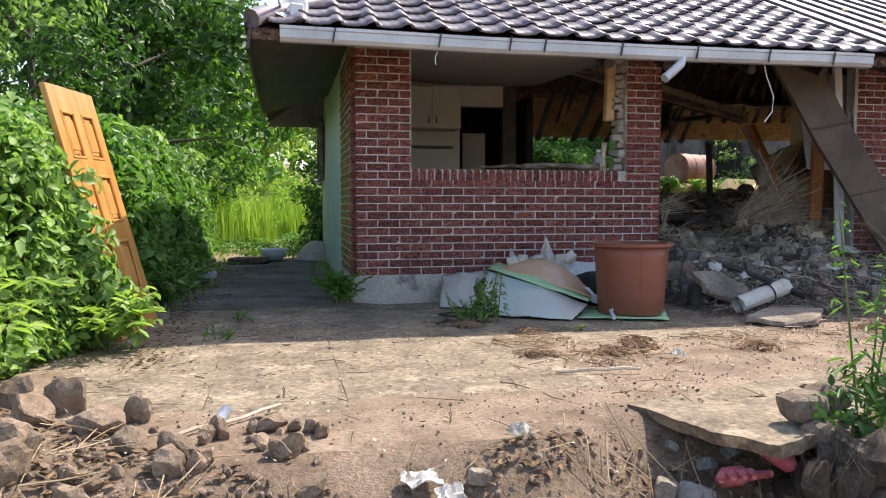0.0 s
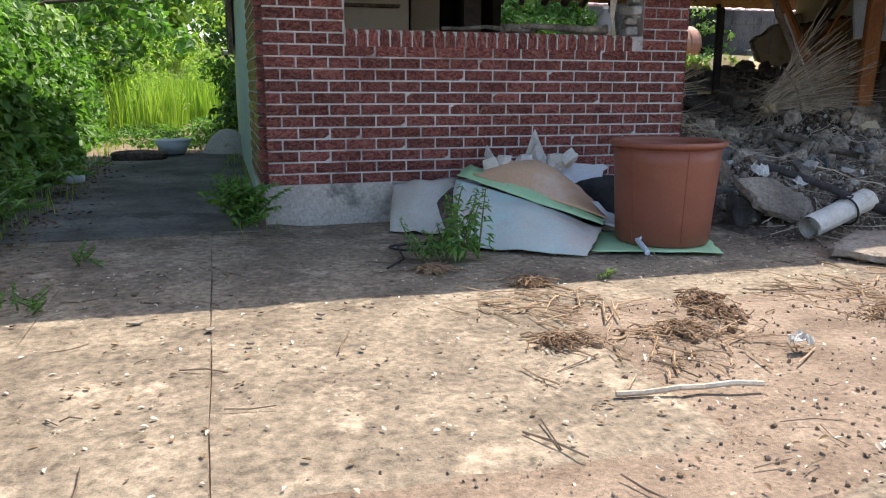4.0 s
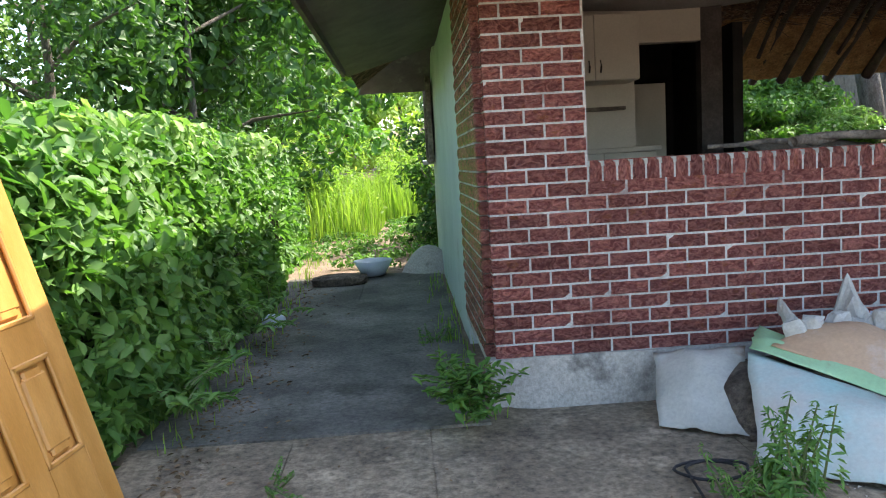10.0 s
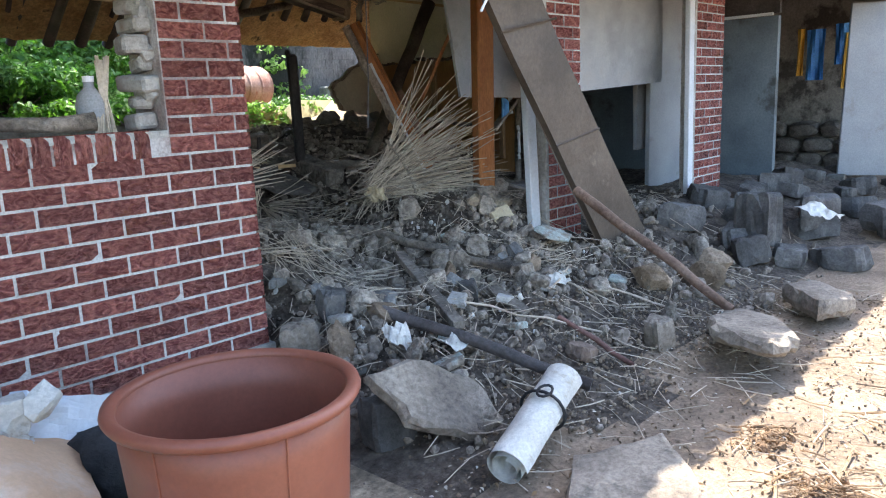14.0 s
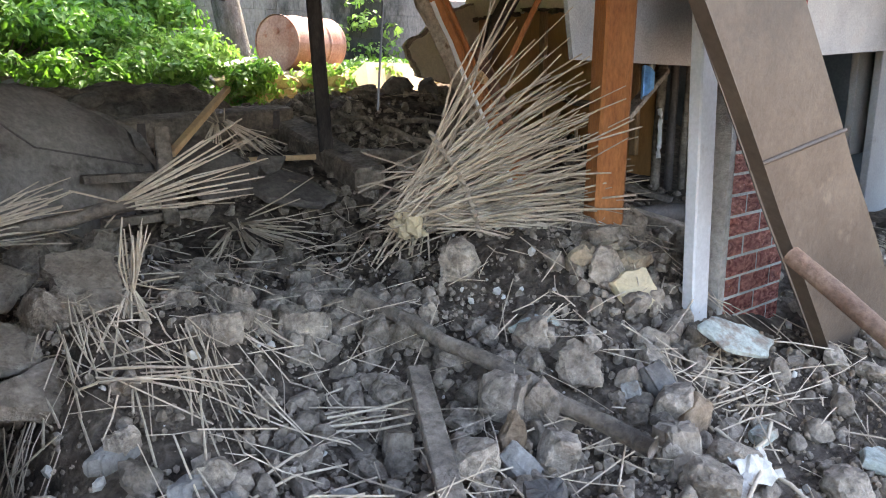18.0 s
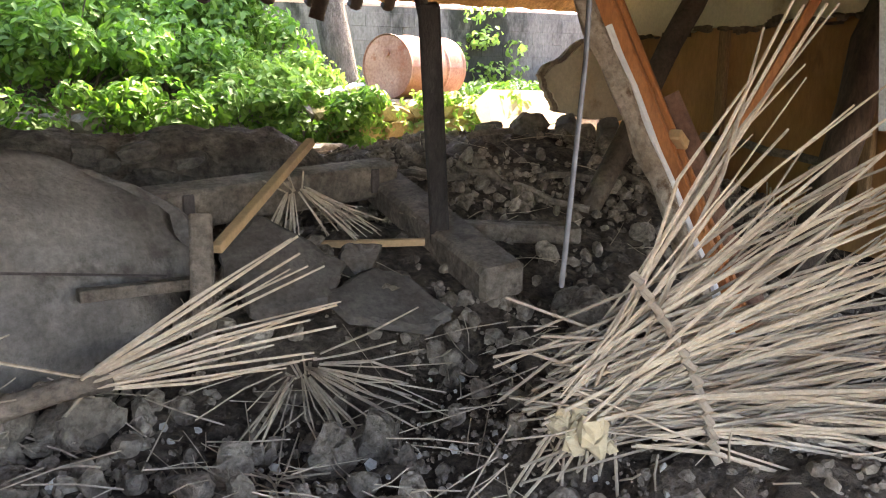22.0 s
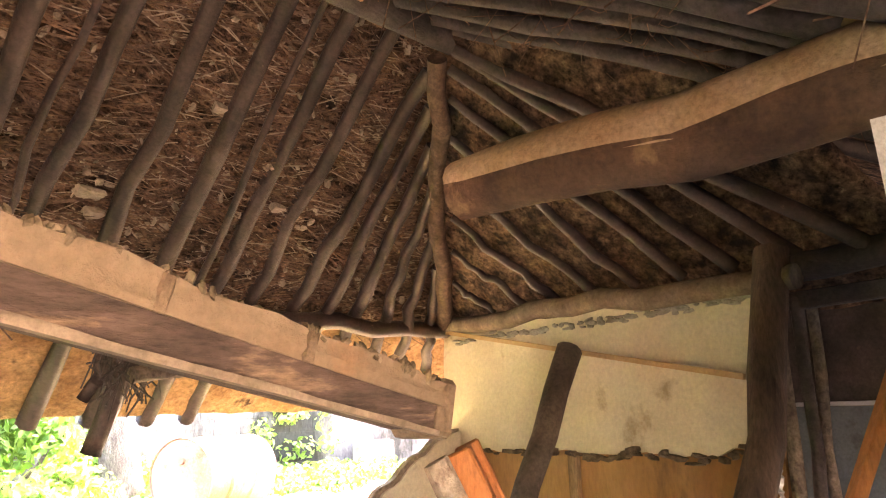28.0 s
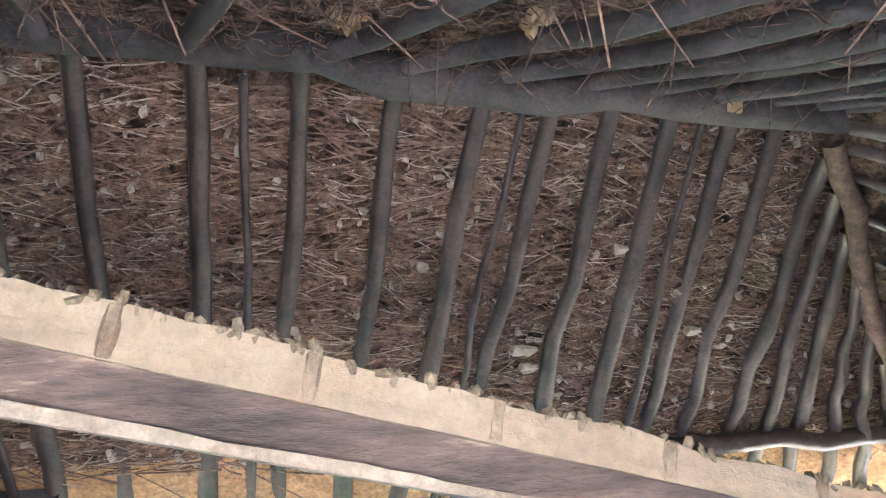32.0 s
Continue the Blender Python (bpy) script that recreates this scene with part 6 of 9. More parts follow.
def orange_door():
    d = thing("wooden_door", "orange-brown varnished six-panel door leaning against the hedge", "door", at=(-1.12, 6.1, 0.0))
    br, tl, tr = Vector((-1.064, 6.54, 0.03)), Vector((-1.654, 5.725, 1.86)), Vector((-1.537, 6.56, 1.865))
    ey = ((tr - br)).normalized()
    ex = (tr - tl)
    ex = (ex - ey * ex.dot(ey)).normalized()
    ez = ex.cross(ey)            # outward face, towards the yard
    w, h, th = 0.84, 1.905, 0.042
    m = Matrix.Translation(br - ex * w) @ Matrix((ex, ey, ez)).transposed().to_4x4()
    rail, z = [(0.0, 0.11), (0.11, 0.36), (0.36, 0.475), (0.475, 0.725), (0.725, 0.84)], 0
    rows = [(0.30, 0.72), (0.86, 1.24), (1.36, 1.72)]
    leaf = Mesh()
    for x0, x1 in ((0, 0.12), (0.36, 0.48), (0.72, 0.84)):
        leaf.box(m @ Vector(((x0 + x1) / 2, h / 2, 0)), (x1 - x0, h, th), m.to_3x3().to_4x4(), 0.004)
    ys = [(0, 0.30), (0.72, 0.86), (1.24, 1.36), (1.72, h)]
    for y0, y1 in ys:
        for x0, x1 in ((0.12, 0.36), (0.48, 0.72)):
            leaf.box(m @ Vector(((x0 + x1) / 2, (y0 + y1) / 2, 0)), (x1 - x0, y1 - y0, th), m.to_3x3().to_4x4(), 0.0)
    part("door_leaf", leaf, WOOD_DOOR, d)
    for y0, y1 in rows:
        for x0, x1 in ((0.12, 0.36), (0.48, 0.72)):
            pm = Mesh()
            r3 = m.to_3x3().to_4x4()
            cx, cy = (x0 + x1) / 2, (y0 + y1) / 2
            pm.box(m @ Vector((cx, cy, -0.008)), (x1 - x0, y1 - y0, 0.014), r3)
            pm.box(m @ Vector((cx, cy, 0.006)), (x1 - x0 - 0.09, y1 - y0 - 0.12, 0.024), r3, 0.010)
            pm.box(m @ Vector((cx, cy, 0.004)), (x1 - x0 - 0.13, y1 - y0 - 0.06, 0.020), r3, 0.010)
            p = part("door_panel", pm, WOOD_DOOR, d)
            mo = Mesh()
            for ax, ay, sx, sy in ((cx, y0 + 0.012, x1 - x0, 0.024), (cx, y1 - 0.012, x1 - x0, 0.024), (x0 + 0.012, cy, 0.024, y1 - y0), (x1 - 0.012, cy, 0.024, y1 - y0)):
                mo.box(m @ Vector((ax, ay, 0.017)), (sx, sy, 0.020), r3, 0.006)
            part("moulding", mo, WOOD_DOOR, p)
    k = Mesh().ring([(0.0, 0.0), (0.030, 0.0), (0.030, 0.008), (0.013, 0.012), (0.012, 0.035), (0.024, 0.045), (0.028, 0.06), (0.022, 0.072), (0.0, 0.075)], 16)
    km = m @ Matrix.Translation((0.06, 0.98, th / 2))
    k.v = [tuple(km @ Vector(p)) for p in k.v]
    part("door_knob", k, BRASS, d, "dull brass door knob", True)


orange_door()

bin_ob = thing("plastic_bin", "large brown plastic tub with a flared rim, empty", "bin", at=(3.06, 6.16, 0.03))
BC = (3.035, 6.165, 0.035)
part("tub", Mesh().ring([(0.0, 0.0), (0.275, 0.0), (0.287, 0.012), (0.296, 0.16), (0.308, 0.34), (0.319, 0.50), (0.326, 0.61), (0.316, 0.61), (0.309, 0.50), (0.292, 0.25), (0.278, 0.05), (0.265, 0.02), (0.0, 0.018)], 48, BC), BROWN_PLASTIC, bin_ob, smooth=True)
part("rim", Mesh().ring([(0.318, 0.600), (0.326, 0.588), (0.350, 0.596), (0.358, 0.610), (0.354, 0.622), (0.338, 0.628), (0.320, 0.622), (0.314, 0.610), (0.318, 0.600)], 48, BC), BROWN_PLASTIC, bin_ob, smooth=True)
for a in (-100, 60, 200):
    part("mould_seam", Mesh().tube([(BC[0] + r * math.cos(radians(a)), BC[1] + r * math.sin(radians(a)), BC[2] + z) for r, z in ((0.289, 0.02), (0.297, 0.16), (0.309, 0.34), (0.327, 0.60))], 0.003, 5), BROWN_PLASTIC, bin_ob)

# floor vinyl thrown in a heap by the wall
solid("vinyl_sheet", patch((1.44, 6.93, 0.03), (1.80, 6.70, 0.03), (1.98, 7.13, 0.35), (1.56, 7.33, 0.30), 0.10, 0.014, 2), VINYL_GREY, "grey-mint underside of a torn vinyl floor sheet against the footing", "floor sheet", "vinyl heap", smooth=True)
solid("vinyl_sheet", patch((1.69, 6.38, 0.03), (2.36, 5.86, 0.03), (2.68, 6.30, 0.11), (1.92, 6.98, 0.37), 0.09, 0.014, 5, 20), VINYL_BACK, "pale blue-green vinyl floor sheet draped over the heap", "floor sheet", "vinyl heap", smooth=True)
solid("vinyl_sheet", patch((1.92, 6.96, 0.385), (2.69, 6.29, 0.125), (2.76, 6.42, 0.15), (2.12, 7.26, 0.43), 0.045, 0.010, 8), VINYL_GREEN, "light green vinyl floor sheet folded over the heap", "floor sheet", "vinyl heap", smooth=True)
solid("vinyl_sheet", patch((2.45, 5.98, 0.03), (3.18, 5.74, 0.03), (3.42, 6.25, 0.03), (2.70, 6.55, 0.03), 0.0, 0.006, 11), VINYL_GREEN, "light green vinyl floor sheet lying under the tub", "floor sheet", "vinyl heap", smooth=True)
solid("vinyl_sheet", patch((2.04, 6.96, 0.395), (2.74, 6.32, 0.165), (2.93, 7.16, 0.28), (2.34, 7.27, 0.38), 0.16, 0.012, 14, 20), VINYL_TAN, "tan vinyl floor sheet bulging on top of the heap", "floor sheet", "vinyl heap", smooth=True)
heap = Mesh()
for c, s in (((2.15, 6.95, 0.08), (0.8, 0.6, 0.42)), ((2.5, 7.0, 0.08), (0.7, 0.55, 0.36)), ((2.3, 6.6, 0.04), (0.6, 0.5, 0.20))):
    heap.lump(c, s, 0.15, Matrix.Identity(4), 3, 2)
solid("rubble_heap", heap, DIRT, "dark heap of rubbish under the vinyl sheets", "rubbish heap", kind="stuff")
sack = Mesh().grid(lambda u, v: (2.24 + 0.52 * u + 0.03 * wob(u * 6, v * 5, 1, 2), 7.30 - 0.30 * (1 - v) + 0.06 * wob(u * 7, v * 6, 1, 3), 0.34 + v * (0.06 + 0.26 * max(0, 1 - abs(u - 0.78) * 5) + 0.16 * max(0, 1 - abs(u - 0.05) * 6)) + 0.05 * wob(u * 9, v * 8, 1, 5)), 26, 14, (0, 0.03, -0.03))
solid("crumpled_sack", sack, RAG, "crumpled dirty white sack with a raised corner on the heap", "sack")
solid("foam_board", patch((2.72, 7.12, 0.30), (3.02, 7.05, 0.10), (3.10, 7.00, 0.41), (2.78, 7.34, 0.43), 0.02, 0.02, 21, 12, 0.012, 0.08), FOAMB, "broken white foam board on the heap", "foam board")
solid("foam_board", patch((2.60, 6.62, 0.20), (2.86, 6.34, 0.08), (2.95, 6.48, 0.10), (2.72, 6.80, 0.30), 0.02, 0.02, 23, 10, 0.015, 0.1), FOAMB, "torn white plastic strips on the heap", "foam board")
solid("black_bag", Mesh().lump((3.12, 6.98, 0.16), (0.52, 0.42, 0.34), 0.2, Matrix.Identity(4), 5, 3), CHAR, "slumped black rubbish bag behind the tub", "bag", smooth=True)
for i in range(9):
    solid("torn_paper", Mesh().lump((2.22 + 0.07 * i + RNG.uniform(-.03, .03), 7.12 + RNG.uniform(-.08, .08), 0.40 + RNG.uniform(-.03, .07)), (0.13, 0.11, 0.09), 0.35, None, i + 40, 2), RAG, "torn dirty paper wad on the heap", "paper", "torn papers")
clamp = thing("tent_pole_hinge", "pale blue metal pole with a plastic slider, lying on the vinyl", "metal pole", at=(2.85, 6.2, 0.05))
part("pole", Mesh().tube([(2.98, 6.62, 0.16), (2.86, 6.25, 0.09), (2.70, 5.78, 0.05)], 0.016, 8), LIGHT_BLUE, clamp)
part("slider", Mesh().box((2.83, 6.15, 0.095), (0.055, 0.22, 0.05), pose(0, 0, 0, -5, 0, -18), 0.008), LIGHT_BLUE, clamp, "pale plastic slider block")
part("fork", Mesh().tube([(2.885, 6.24, 0.11), (2.82, 6.02, 0.10), (2.775, 6.00, 0.08)], 0.009, 6), LIGHT_BLUE, clamp)
solid("black_hose", Mesh().tube([(1.44 + 0.14 * math.cos(t) * (1 + 0.1 * math.sin(3 * t)) + t * 0.008, 6.36 + 0.10 * math.sin(t), 0.035) for t in np.linspace(0, 9, 30)] + [(1.34, 6.1, 0.03), (1.2, 5.9, 0.03)], 0.007, 6), CHAR, "coiled thin black hose on the concrete", "hose", smooth=True)
# basin, stone and kerb cone on the path
solid("enamel_basin", Mesh().ring([(0.0, 0.0), (0.13, 0.0), (0.22, 0.17), (0.235, 0.17), (0.14, -0.01), (0.0, -0.01)][::-1], 28, (-0.18, 12.3, 0.12)), LIGHT_BLUE, "dull blue upturned basin on the path", "basin", smooth=True)
solid("door_mat", Mesh().lump((-0.55, 11.9, 0.13), (0.62, 0.42, 0.12), 0.12, Matrix.Identity(4), 9, 3), DIRT, "dark soggy mat on the path", "mat")
solid("water_jug", Mesh().lump((-0.95, 9.8, 0.12), (0.2, 0.14, 0.12), 0.1, Matrix.Identity(4), 12, 2), LIGHT_BLUE, "small pale blue plastic container by the hedge", "container", smooth=True)
solid("kerb_mound", Mesh().ring([(0.36, 0.0), (0.30, 0.12), (0.20, 0.26), (0.10, 0.34), (0.0, 0.36)], 20, (0.50, 12.5, 0.05)), CONC_PALE, "rounded pale concrete mound at the wall foot", "concrete mound", smooth=True)
# side window frame stub on the mint wall
sw = thing("side_window", "narrow weathered green window frame on the side wall", "window", at=(0.62, 12.8, 1.6))
part("frame", Mesh().box((0.61, 12.6, 1.95), (0.06, 0.10, 1.0), None, 0.006).box((0.60, 13.3, 1.95), (0.06, 0.10, 1.0), None, 0.006).box((0.61, 12.95, 1.45), (0.07, 0.8, 0.07), None, 0.006), WOOD_OLD, sw)
part("pane", Mesh().box((0.64, 12.95, 1.95), (0.02, 0.6, 0.9)), CHAR, sw)
part("bracket", Mesh().tube([(0.66, 13.4, 1.42), (0.52, 13.4, 1.42)], 0.03, 8), ZINC, sw)

# satellite dish at the roof corner
dish = thing("satellite_dish", "small grey satellite dish on the eaves corner", "satellite dish", at=(-0.05, 6.75, 2.5))
dm = Mesh().ring([(0.0, 0.0), (0.10, 0.012), (0.19, 0.05), (0.20, 0.052), (0.10, 0.004), (0.0, -0.008)], 24)
dmx = pose(0.02, 6.75, 2.74, 60, 0, 20)
dm.v = [tuple(dmx @ Vector(p)) for p in dm.v]
part("reflector", dm, ZINC, dish, smooth=True)
part("mast", Mesh().tube([(0.05, 6.85, 2.50), (0.03, 6.80, 2.72)], 0.02, 8), ZINC, dish)
part("arm", Mesh().tube([(0.02, 6.78, 2.66), (-0.06, 6.50, 2.78)], 0.010, 6), ZINC, dish)
part("box", Mesh().box((0.12, 6.70, 2.66), (0.12, 0.08, 0.16), pose(0, 0, 0, 0, 0, 15), 0.01), WHITE, dish, "white plastic box")

# lead wires at the eaves
solid("cable", Mesh().tube([(4.52, 6.44, 2.36), (4.56, 6.46, 2.25), (4.66, 6.48, 2.05), (4.64, 6.47, 1.9), (4.56, 6.47, 1.80)], 0.006, 5), WHITE, "loose white cable hanging from the gutter", "cable")
solid("cable", Mesh().tube([(1.32, 6.44, 2.33), (1.30, 6.45, 2.28), (1.31, 6.46, 2.22)], 0.005, 5), WHITE, "short white cable end below the gutter", "cable")

# ---------------------------------------------------------------- posts and broken frame
BURNT = mat("charred_timber", (0.022, 0.02, 0.02), (0.065, 0.058, 0.055), 5, 45, 0.75, 0.7, grain=0.4, stain=(0.14, 0.12, 0.105), stain_scale=5, stain_at=0.64, stretch=(2, 2, 0.5))
solid("orange_post", post_between((6.30, 7.93, 0.45), (6.33, 7.90, 2.75), 0.13, 0.13, 20, 0.012), WOOD_ORANGE, "orange-brown painted timber post standing in the rubble", "post")
solid("charred_post", post_between((6.175, 10.0, 0.86), (6.01, 9.79, 1.87), 0.085, 0.095, 10, 0.012), BURNT, "charred dark timber stump standing upright", "post")
solid("charred_splinter", post_between((6.03, 9.80, 1.7), (5.975, 9.80, 1.91), 0.05, 0.04, 10, 0.01), BURNT, "charred splinter on top of the stump", "splinter")
solid("leaning_pole", Mesh().tube(log_pts((7.24, 10.46, 0.56), (8.72, 10.68, 2.56), 8, 0.012, 2), [0.062, 0.064, 0.066, 0.068, 0.07, 0.072, 0.075, 0.078, 0.08], 12, rough=0.1), mat("brown_weathered_pole", (0.075, 0.058, 0.046), (0.17, 0.135, 0.105), 4, 40, 0.85, 0.6, grain=0.45, stain=(0.24, 0.20, 0.165), stain_scale=2.2, stain_at=0.58), "dark weathered pole leaning on the cross wall", "pole", smooth=True)
fr = thing("door_frame", "collapsed door frame: orange painted jamb with crumbling plaster edge", "door frame", at=(6.9, 9.1, 0.9))
fa, fb = Vector((6.37, 9.42, 2.10)), Vector((6.84, 8.94, 0.60))
part("rough_stud", Mesh().tube([fa.lerp(fb, i / 14) + Vector((-0.066 + RNG.uniform(-.012, .012), -0.03, -0.02)) for i in range(15)], 0.036, 9, rough=0.5), mat("crumbling_mud_plaster", (0.30, 0.235, 0.175), (0.50, 0.43, 0.35), 9, 40, 0.95, 0.9, grain=0.45, stain=(0.20, 0.13, 0.085), stain_scale=9, stain_at=0.55), fr, "plaster-crusted stud")
part("plaster_edge", Mesh().tube([fa.lerp(fb, i / 14) + Vector((-0.034 + RNG.uniform(-.006, .006), -0.06, -0.01)) for i in range(3, 15)], 0.015, 6, rough=0.5), WHITE, fr)
part("orange_jamb", post_between(fa + Vector((0.0, -0.03, 0.0)), fb + Vector((0.01, -0.03, 0)), 0.055, 0.09, 10, 0.006), WOOD_ORANGE, fr, "orange painted jamb")
part("orange_stop", post_between(fa + Vector((0.064, -0.01, 0.02)), fb + Vector((0.074, -0.01, 0.02)), 0.04, 0.07, 10, 0.006), WOOD_ORANGE, fr)
part("dowel", Mesh().box((6.66, 9.11, 1.37), (0.09, 0.05, 0.04), pose(0, 0, 0, 0, 30, 20), 0.006), WOOD_NEW, fr)
solid("fallen_log", Mesh().tube(log_pts((6.74, 9.26, 1.52), (7.02, 8.98, 0.66), 6, 0.01, 3), 0.05, 9, rough=0.08), mat("reddish_log", (0.16, 0.085, 0.06), (0.25, 0.15, 0.11), 5, 40, 0.85, 0.4), "reddish round log leaning on the door frame", "log", smooth=True)
rp = log_pts((8.05, 9.52, 0.55), (8.64, 9.36, 2.95), 8, 0.012, 6)
solid("wall_post", Mesh().tube(rp, [0.095, 0.092, 0.09, 0.088, 0.088, 0.086, 0.088, 0.085, 0.085], 12, rough=0.12), mat("brown_post", (0.055, 0.038, 0.029), (0.135, 0.095, 0.07), 4, 35, 0.7, 0.6, grain=0.5, stretch=(2, 2, 0.5)), "thick crooked brown post at the end of the cross wall", "post", smooth=True)
for k, (x, y, r) in enumerate(((8.72, 9.415, 0.036), (8.76, 9.325, 0.032), (8.90, 9.30, 0.028))):
    solid("wall_stud", Mesh().tube(log_pts((x, y, 0.5), (x + 0.02, y, 2.72), 6, 0.014, 30 + k), r, 8, rough=0.2), WOOD_OLD if k != 1 else WOOD_DARK, "split timber stud of the broken wall", "stud", "broken wall studs", smooth=True)
for z0, z1, y, r in ((1.62, 1.92, 9.47, 0.020), (1.25, 1.60, 9.475, 0.024), (0.75, 1.12, 9.37, 0.018)):
    solid("plaster_strip", Mesh().tube([(8.68, y + RNG.uniform(-0.01, 0.01), z0 + (z1 - z0) * i / 9) for i in range(10)], r, 7, rough=0.6), TRIM_WHITE, "strip of white plaster clinging to a stud", "plaster", "plaster strips")
solid("cross_log", Mesh().tube(log_pts((8.72, 9.44, 2.86), (8.78, 7.55, 2.93), 7, 0.02, 71), 0.075, 10, rough=0.1), WOOD_DARK, "dark round log from the crooked post to the front wall", "log", smooth=True)
solid("cross_plank", post_between((8.78, 9.36, 2.70), (8.84, 7.60, 2.76), 0.05, 0.09, 0, 0.006), WOOD_DARK, "dark plank under the cross log", "plank")
solid("orange_lath", post_between((6.48, 8.71, 1.43), (6.84, 8.34, 2.50), 0.042, 0.028, 0, 0.004), WOOD_ORANGE, "thin orange board leaning in the rubble", "board")
solid("orange_offcut", post_between((7.008, 8.455, 3.182), (6.911, 8.244, 3.451), 0.06, 0.055, 0, 0.004), WOOD_NEW, "fresh timber offcut under the roof", "offcut")
solid("blue_rag", Mesh().grid(lambda u, v: (7.16 + 0.10 * u, 8.40 + 0.02 * math.sin(u * 7), 1.40 - 0.12 * v + 0.03 * math.sin(u * 5 + v * 4)), 6, 6, (0, 0.006, 0)), mat("blue_cloth", (0.07, 0.24, 0.55), (0.14, 0.36, 0.66), 6, 50, 0.7, 0.2), "small blue rag caught on a broken plank", "rag")
solid("plank", post_between((7.05, 8.42, 1.16), (7.42, 8.46, 1.40), 0.07, 0.03, 0, 0.004), WOOD_OLD, "grey plank wedged behind the pier", "plank")
# brown metal sheet and pole by the pier
SHEET_EDGE = [Vector(p) for p in ((5.16, 7.28, 2.56), (5.44, 7.24, 2.14), (5.72, 7.22, 1.66), (6.22, 7.20, 0.95), (6.76, 7.12, 0.16))]


def sheet_edge(v):
    k = min(int(v * 4), 3)
    return SHEET_EDGE[k].lerp(SHEET_EDGE[k + 1], v * 4 - k)



bs = Mesh().grid(lambda u, v: sheet_edge(v) + Vector((0.50 * u, -0.06 * u + 0.02 * math.sin(v * 6), 0.09 * u + 0.02 * math.sin(u * 3 + v * 5))), 6, 20, (0.004, 0.006, 0))
bso = thing("metal_sheet", "bent brown painted metal sheet leaning across the brick pier", "metal sheet", at=(6.7, 7.05, 0.3))
part("sheet", bs, BROWN_SHEET, bso)
part("lip", Mesh().grid(lambda u, v: sheet_edge(v) + Vector((-0.003, -0.05 * u + 0.03 * math.sin(v * 6), 0.02 * math.sin(v * 5))), 1, 20, (0.004, 0, 0)), BROWN_SHEET, bso)
for v in (0.42, 0.70):
    p = sheet_edge(v) + Vector((0, -0.012, 0))
    part("seam", Mesh().tube([p + Vector((0, -0.01, 0)), p + Vector((0.50, -0.07, 0.10))], 0.008, 5), BROWN_SHEET, bso)
solid("wood_pole", Mesh().tube(log_pts((6.31, 7.12, 0.79), (6.27, 6.60, 0.50), 3, 0.01, 5) + log_pts((6.265, 6.55, 0.475), (6.18, 5.98, 0.16), 3, 0.01, 7)[1:], [0.034, 0.034, 0.032, 0.032, 0.03, 0.03, 0.028], 9, rough=0.08), mat("brown_pole", (0.17, 0.105, 0.075), (0.27, 0.18, 0.13), 5, 40, 0.8, 0.4), "brown peeled pole resting on the metal sheet", "pole", smooth=True)

# hanging wires
solid("cable", Mesh().tube([(5.30, 8.02, 3.2), (5.31, 8.02, 2.2), (5.27, 8.0, 1.6), (5.24, 8.0, 1.28)], 0.004, 6), mat("grey_cable", (0.10, 0.10, 0.105), (0.16, 0.16, 0.165), 5, 50, 0.6, 0.05), "grey cable hanging from the roof", "cable", smooth=True)
solid("cable", Mesh().tube([(3.95, 9.0, 1.55), (4.45, 9.3, 1.12), (4.95, 9.6, 0.98)], 0.0045, 6), WOOD_DARK, "thin dark rod leaning over the rubble", "rod")

# ---------------------------------------------------------------- big fallen pieces
GREY_EARTH = mat("grey_mud_render", (0.16, 0.145, 0.13), (0.28, 0.26, 0.235), 3, 40, 0.95, 0.5, grain=0.35, stain=(0.12, 0.108, 0.095), stain_scale=3.5, stain_at=0.54)
SHELL_RIM = [Vector(p) for p in ((4.62, 10.20, 1.34), (5.01, 10.10, 1.13), (5.09, 10.00, 0.92), (5.02, 9.92, 0.68), (4.92, 9.85, 0.45))]


def shell_rim(v):
    k = min(int(v * 4), 3)
    return SHELL_RIM[k].lerp(SHELL_RIM[k + 1], v * 4 - k)


def shell_fn(u, v):
    p = shell_rim(v) + Vector((-1.45 * u, -0.50 * u - 0.10 * math.sin(u * 2.6), 0.10 * math.sin(u * 2.2) * (1 - v)))
    if u == 0:
        p += Vector((0.035 * wob(v * 9, 0, 1, 4), 0, 0.03 * wob(v * 14, 1, 1, 4)))
    return p + Vector((0, 0.02 * wob(u * 5, v * 4, 1, 3), 0.012 * wob(u * 12, v * 10, 1, 7)))


shell = thing("render_shell", "large curved shell of grey mud render fallen on the heap", "wall fragment", at=(4.4, 9.8, 0.5))
part("render", Mesh().grid(shell_fn, 30, 24, (0.05, 0.06, -0.05)), GREY_EARTH, shell, smooth=True)
part("torn_edge", Mesh().grid(lambda u, v: shell_rim(0.05 + 0.85 * v) + Vector((0.10 - 0.16 * u + 0.04 * wob(v * 8, 0, 1, 2), 0.07, -0.02 + 0.03 * wob(v * 11, u, 1, 5))), 5, 18, (0.02, 0.03, -0.01)), GREY_EARTH, shell, "broken lower layer of the render")
fb_ = thing("squared_beam", "squared grey beam with mortised end lying on the heap", "beam", at=(5.6, 10.5, 1.0))
part("timber", post_between((4.72, 10.30, 1.06), (6.27, 10.72, 1.10), 0.17, 0.17, 8, 0.015), WOOD_OLD, fb_)
# mortise holes: dark blocks on the face imitate the shade inside
for f in (0.28, 0.90):
    p = Vector((4.72, 10.30, 1.06)).lerp(Vector((6.27, 10.72, 1.10)), f)
    part("mortise", Mesh().box(p + Vector((0.02, -0.088, 0)), (0.05, 0.02, 0.12), pose(0, 0, 0, 0, 0, 15), 0.004), WOOD_DARK, fb_)
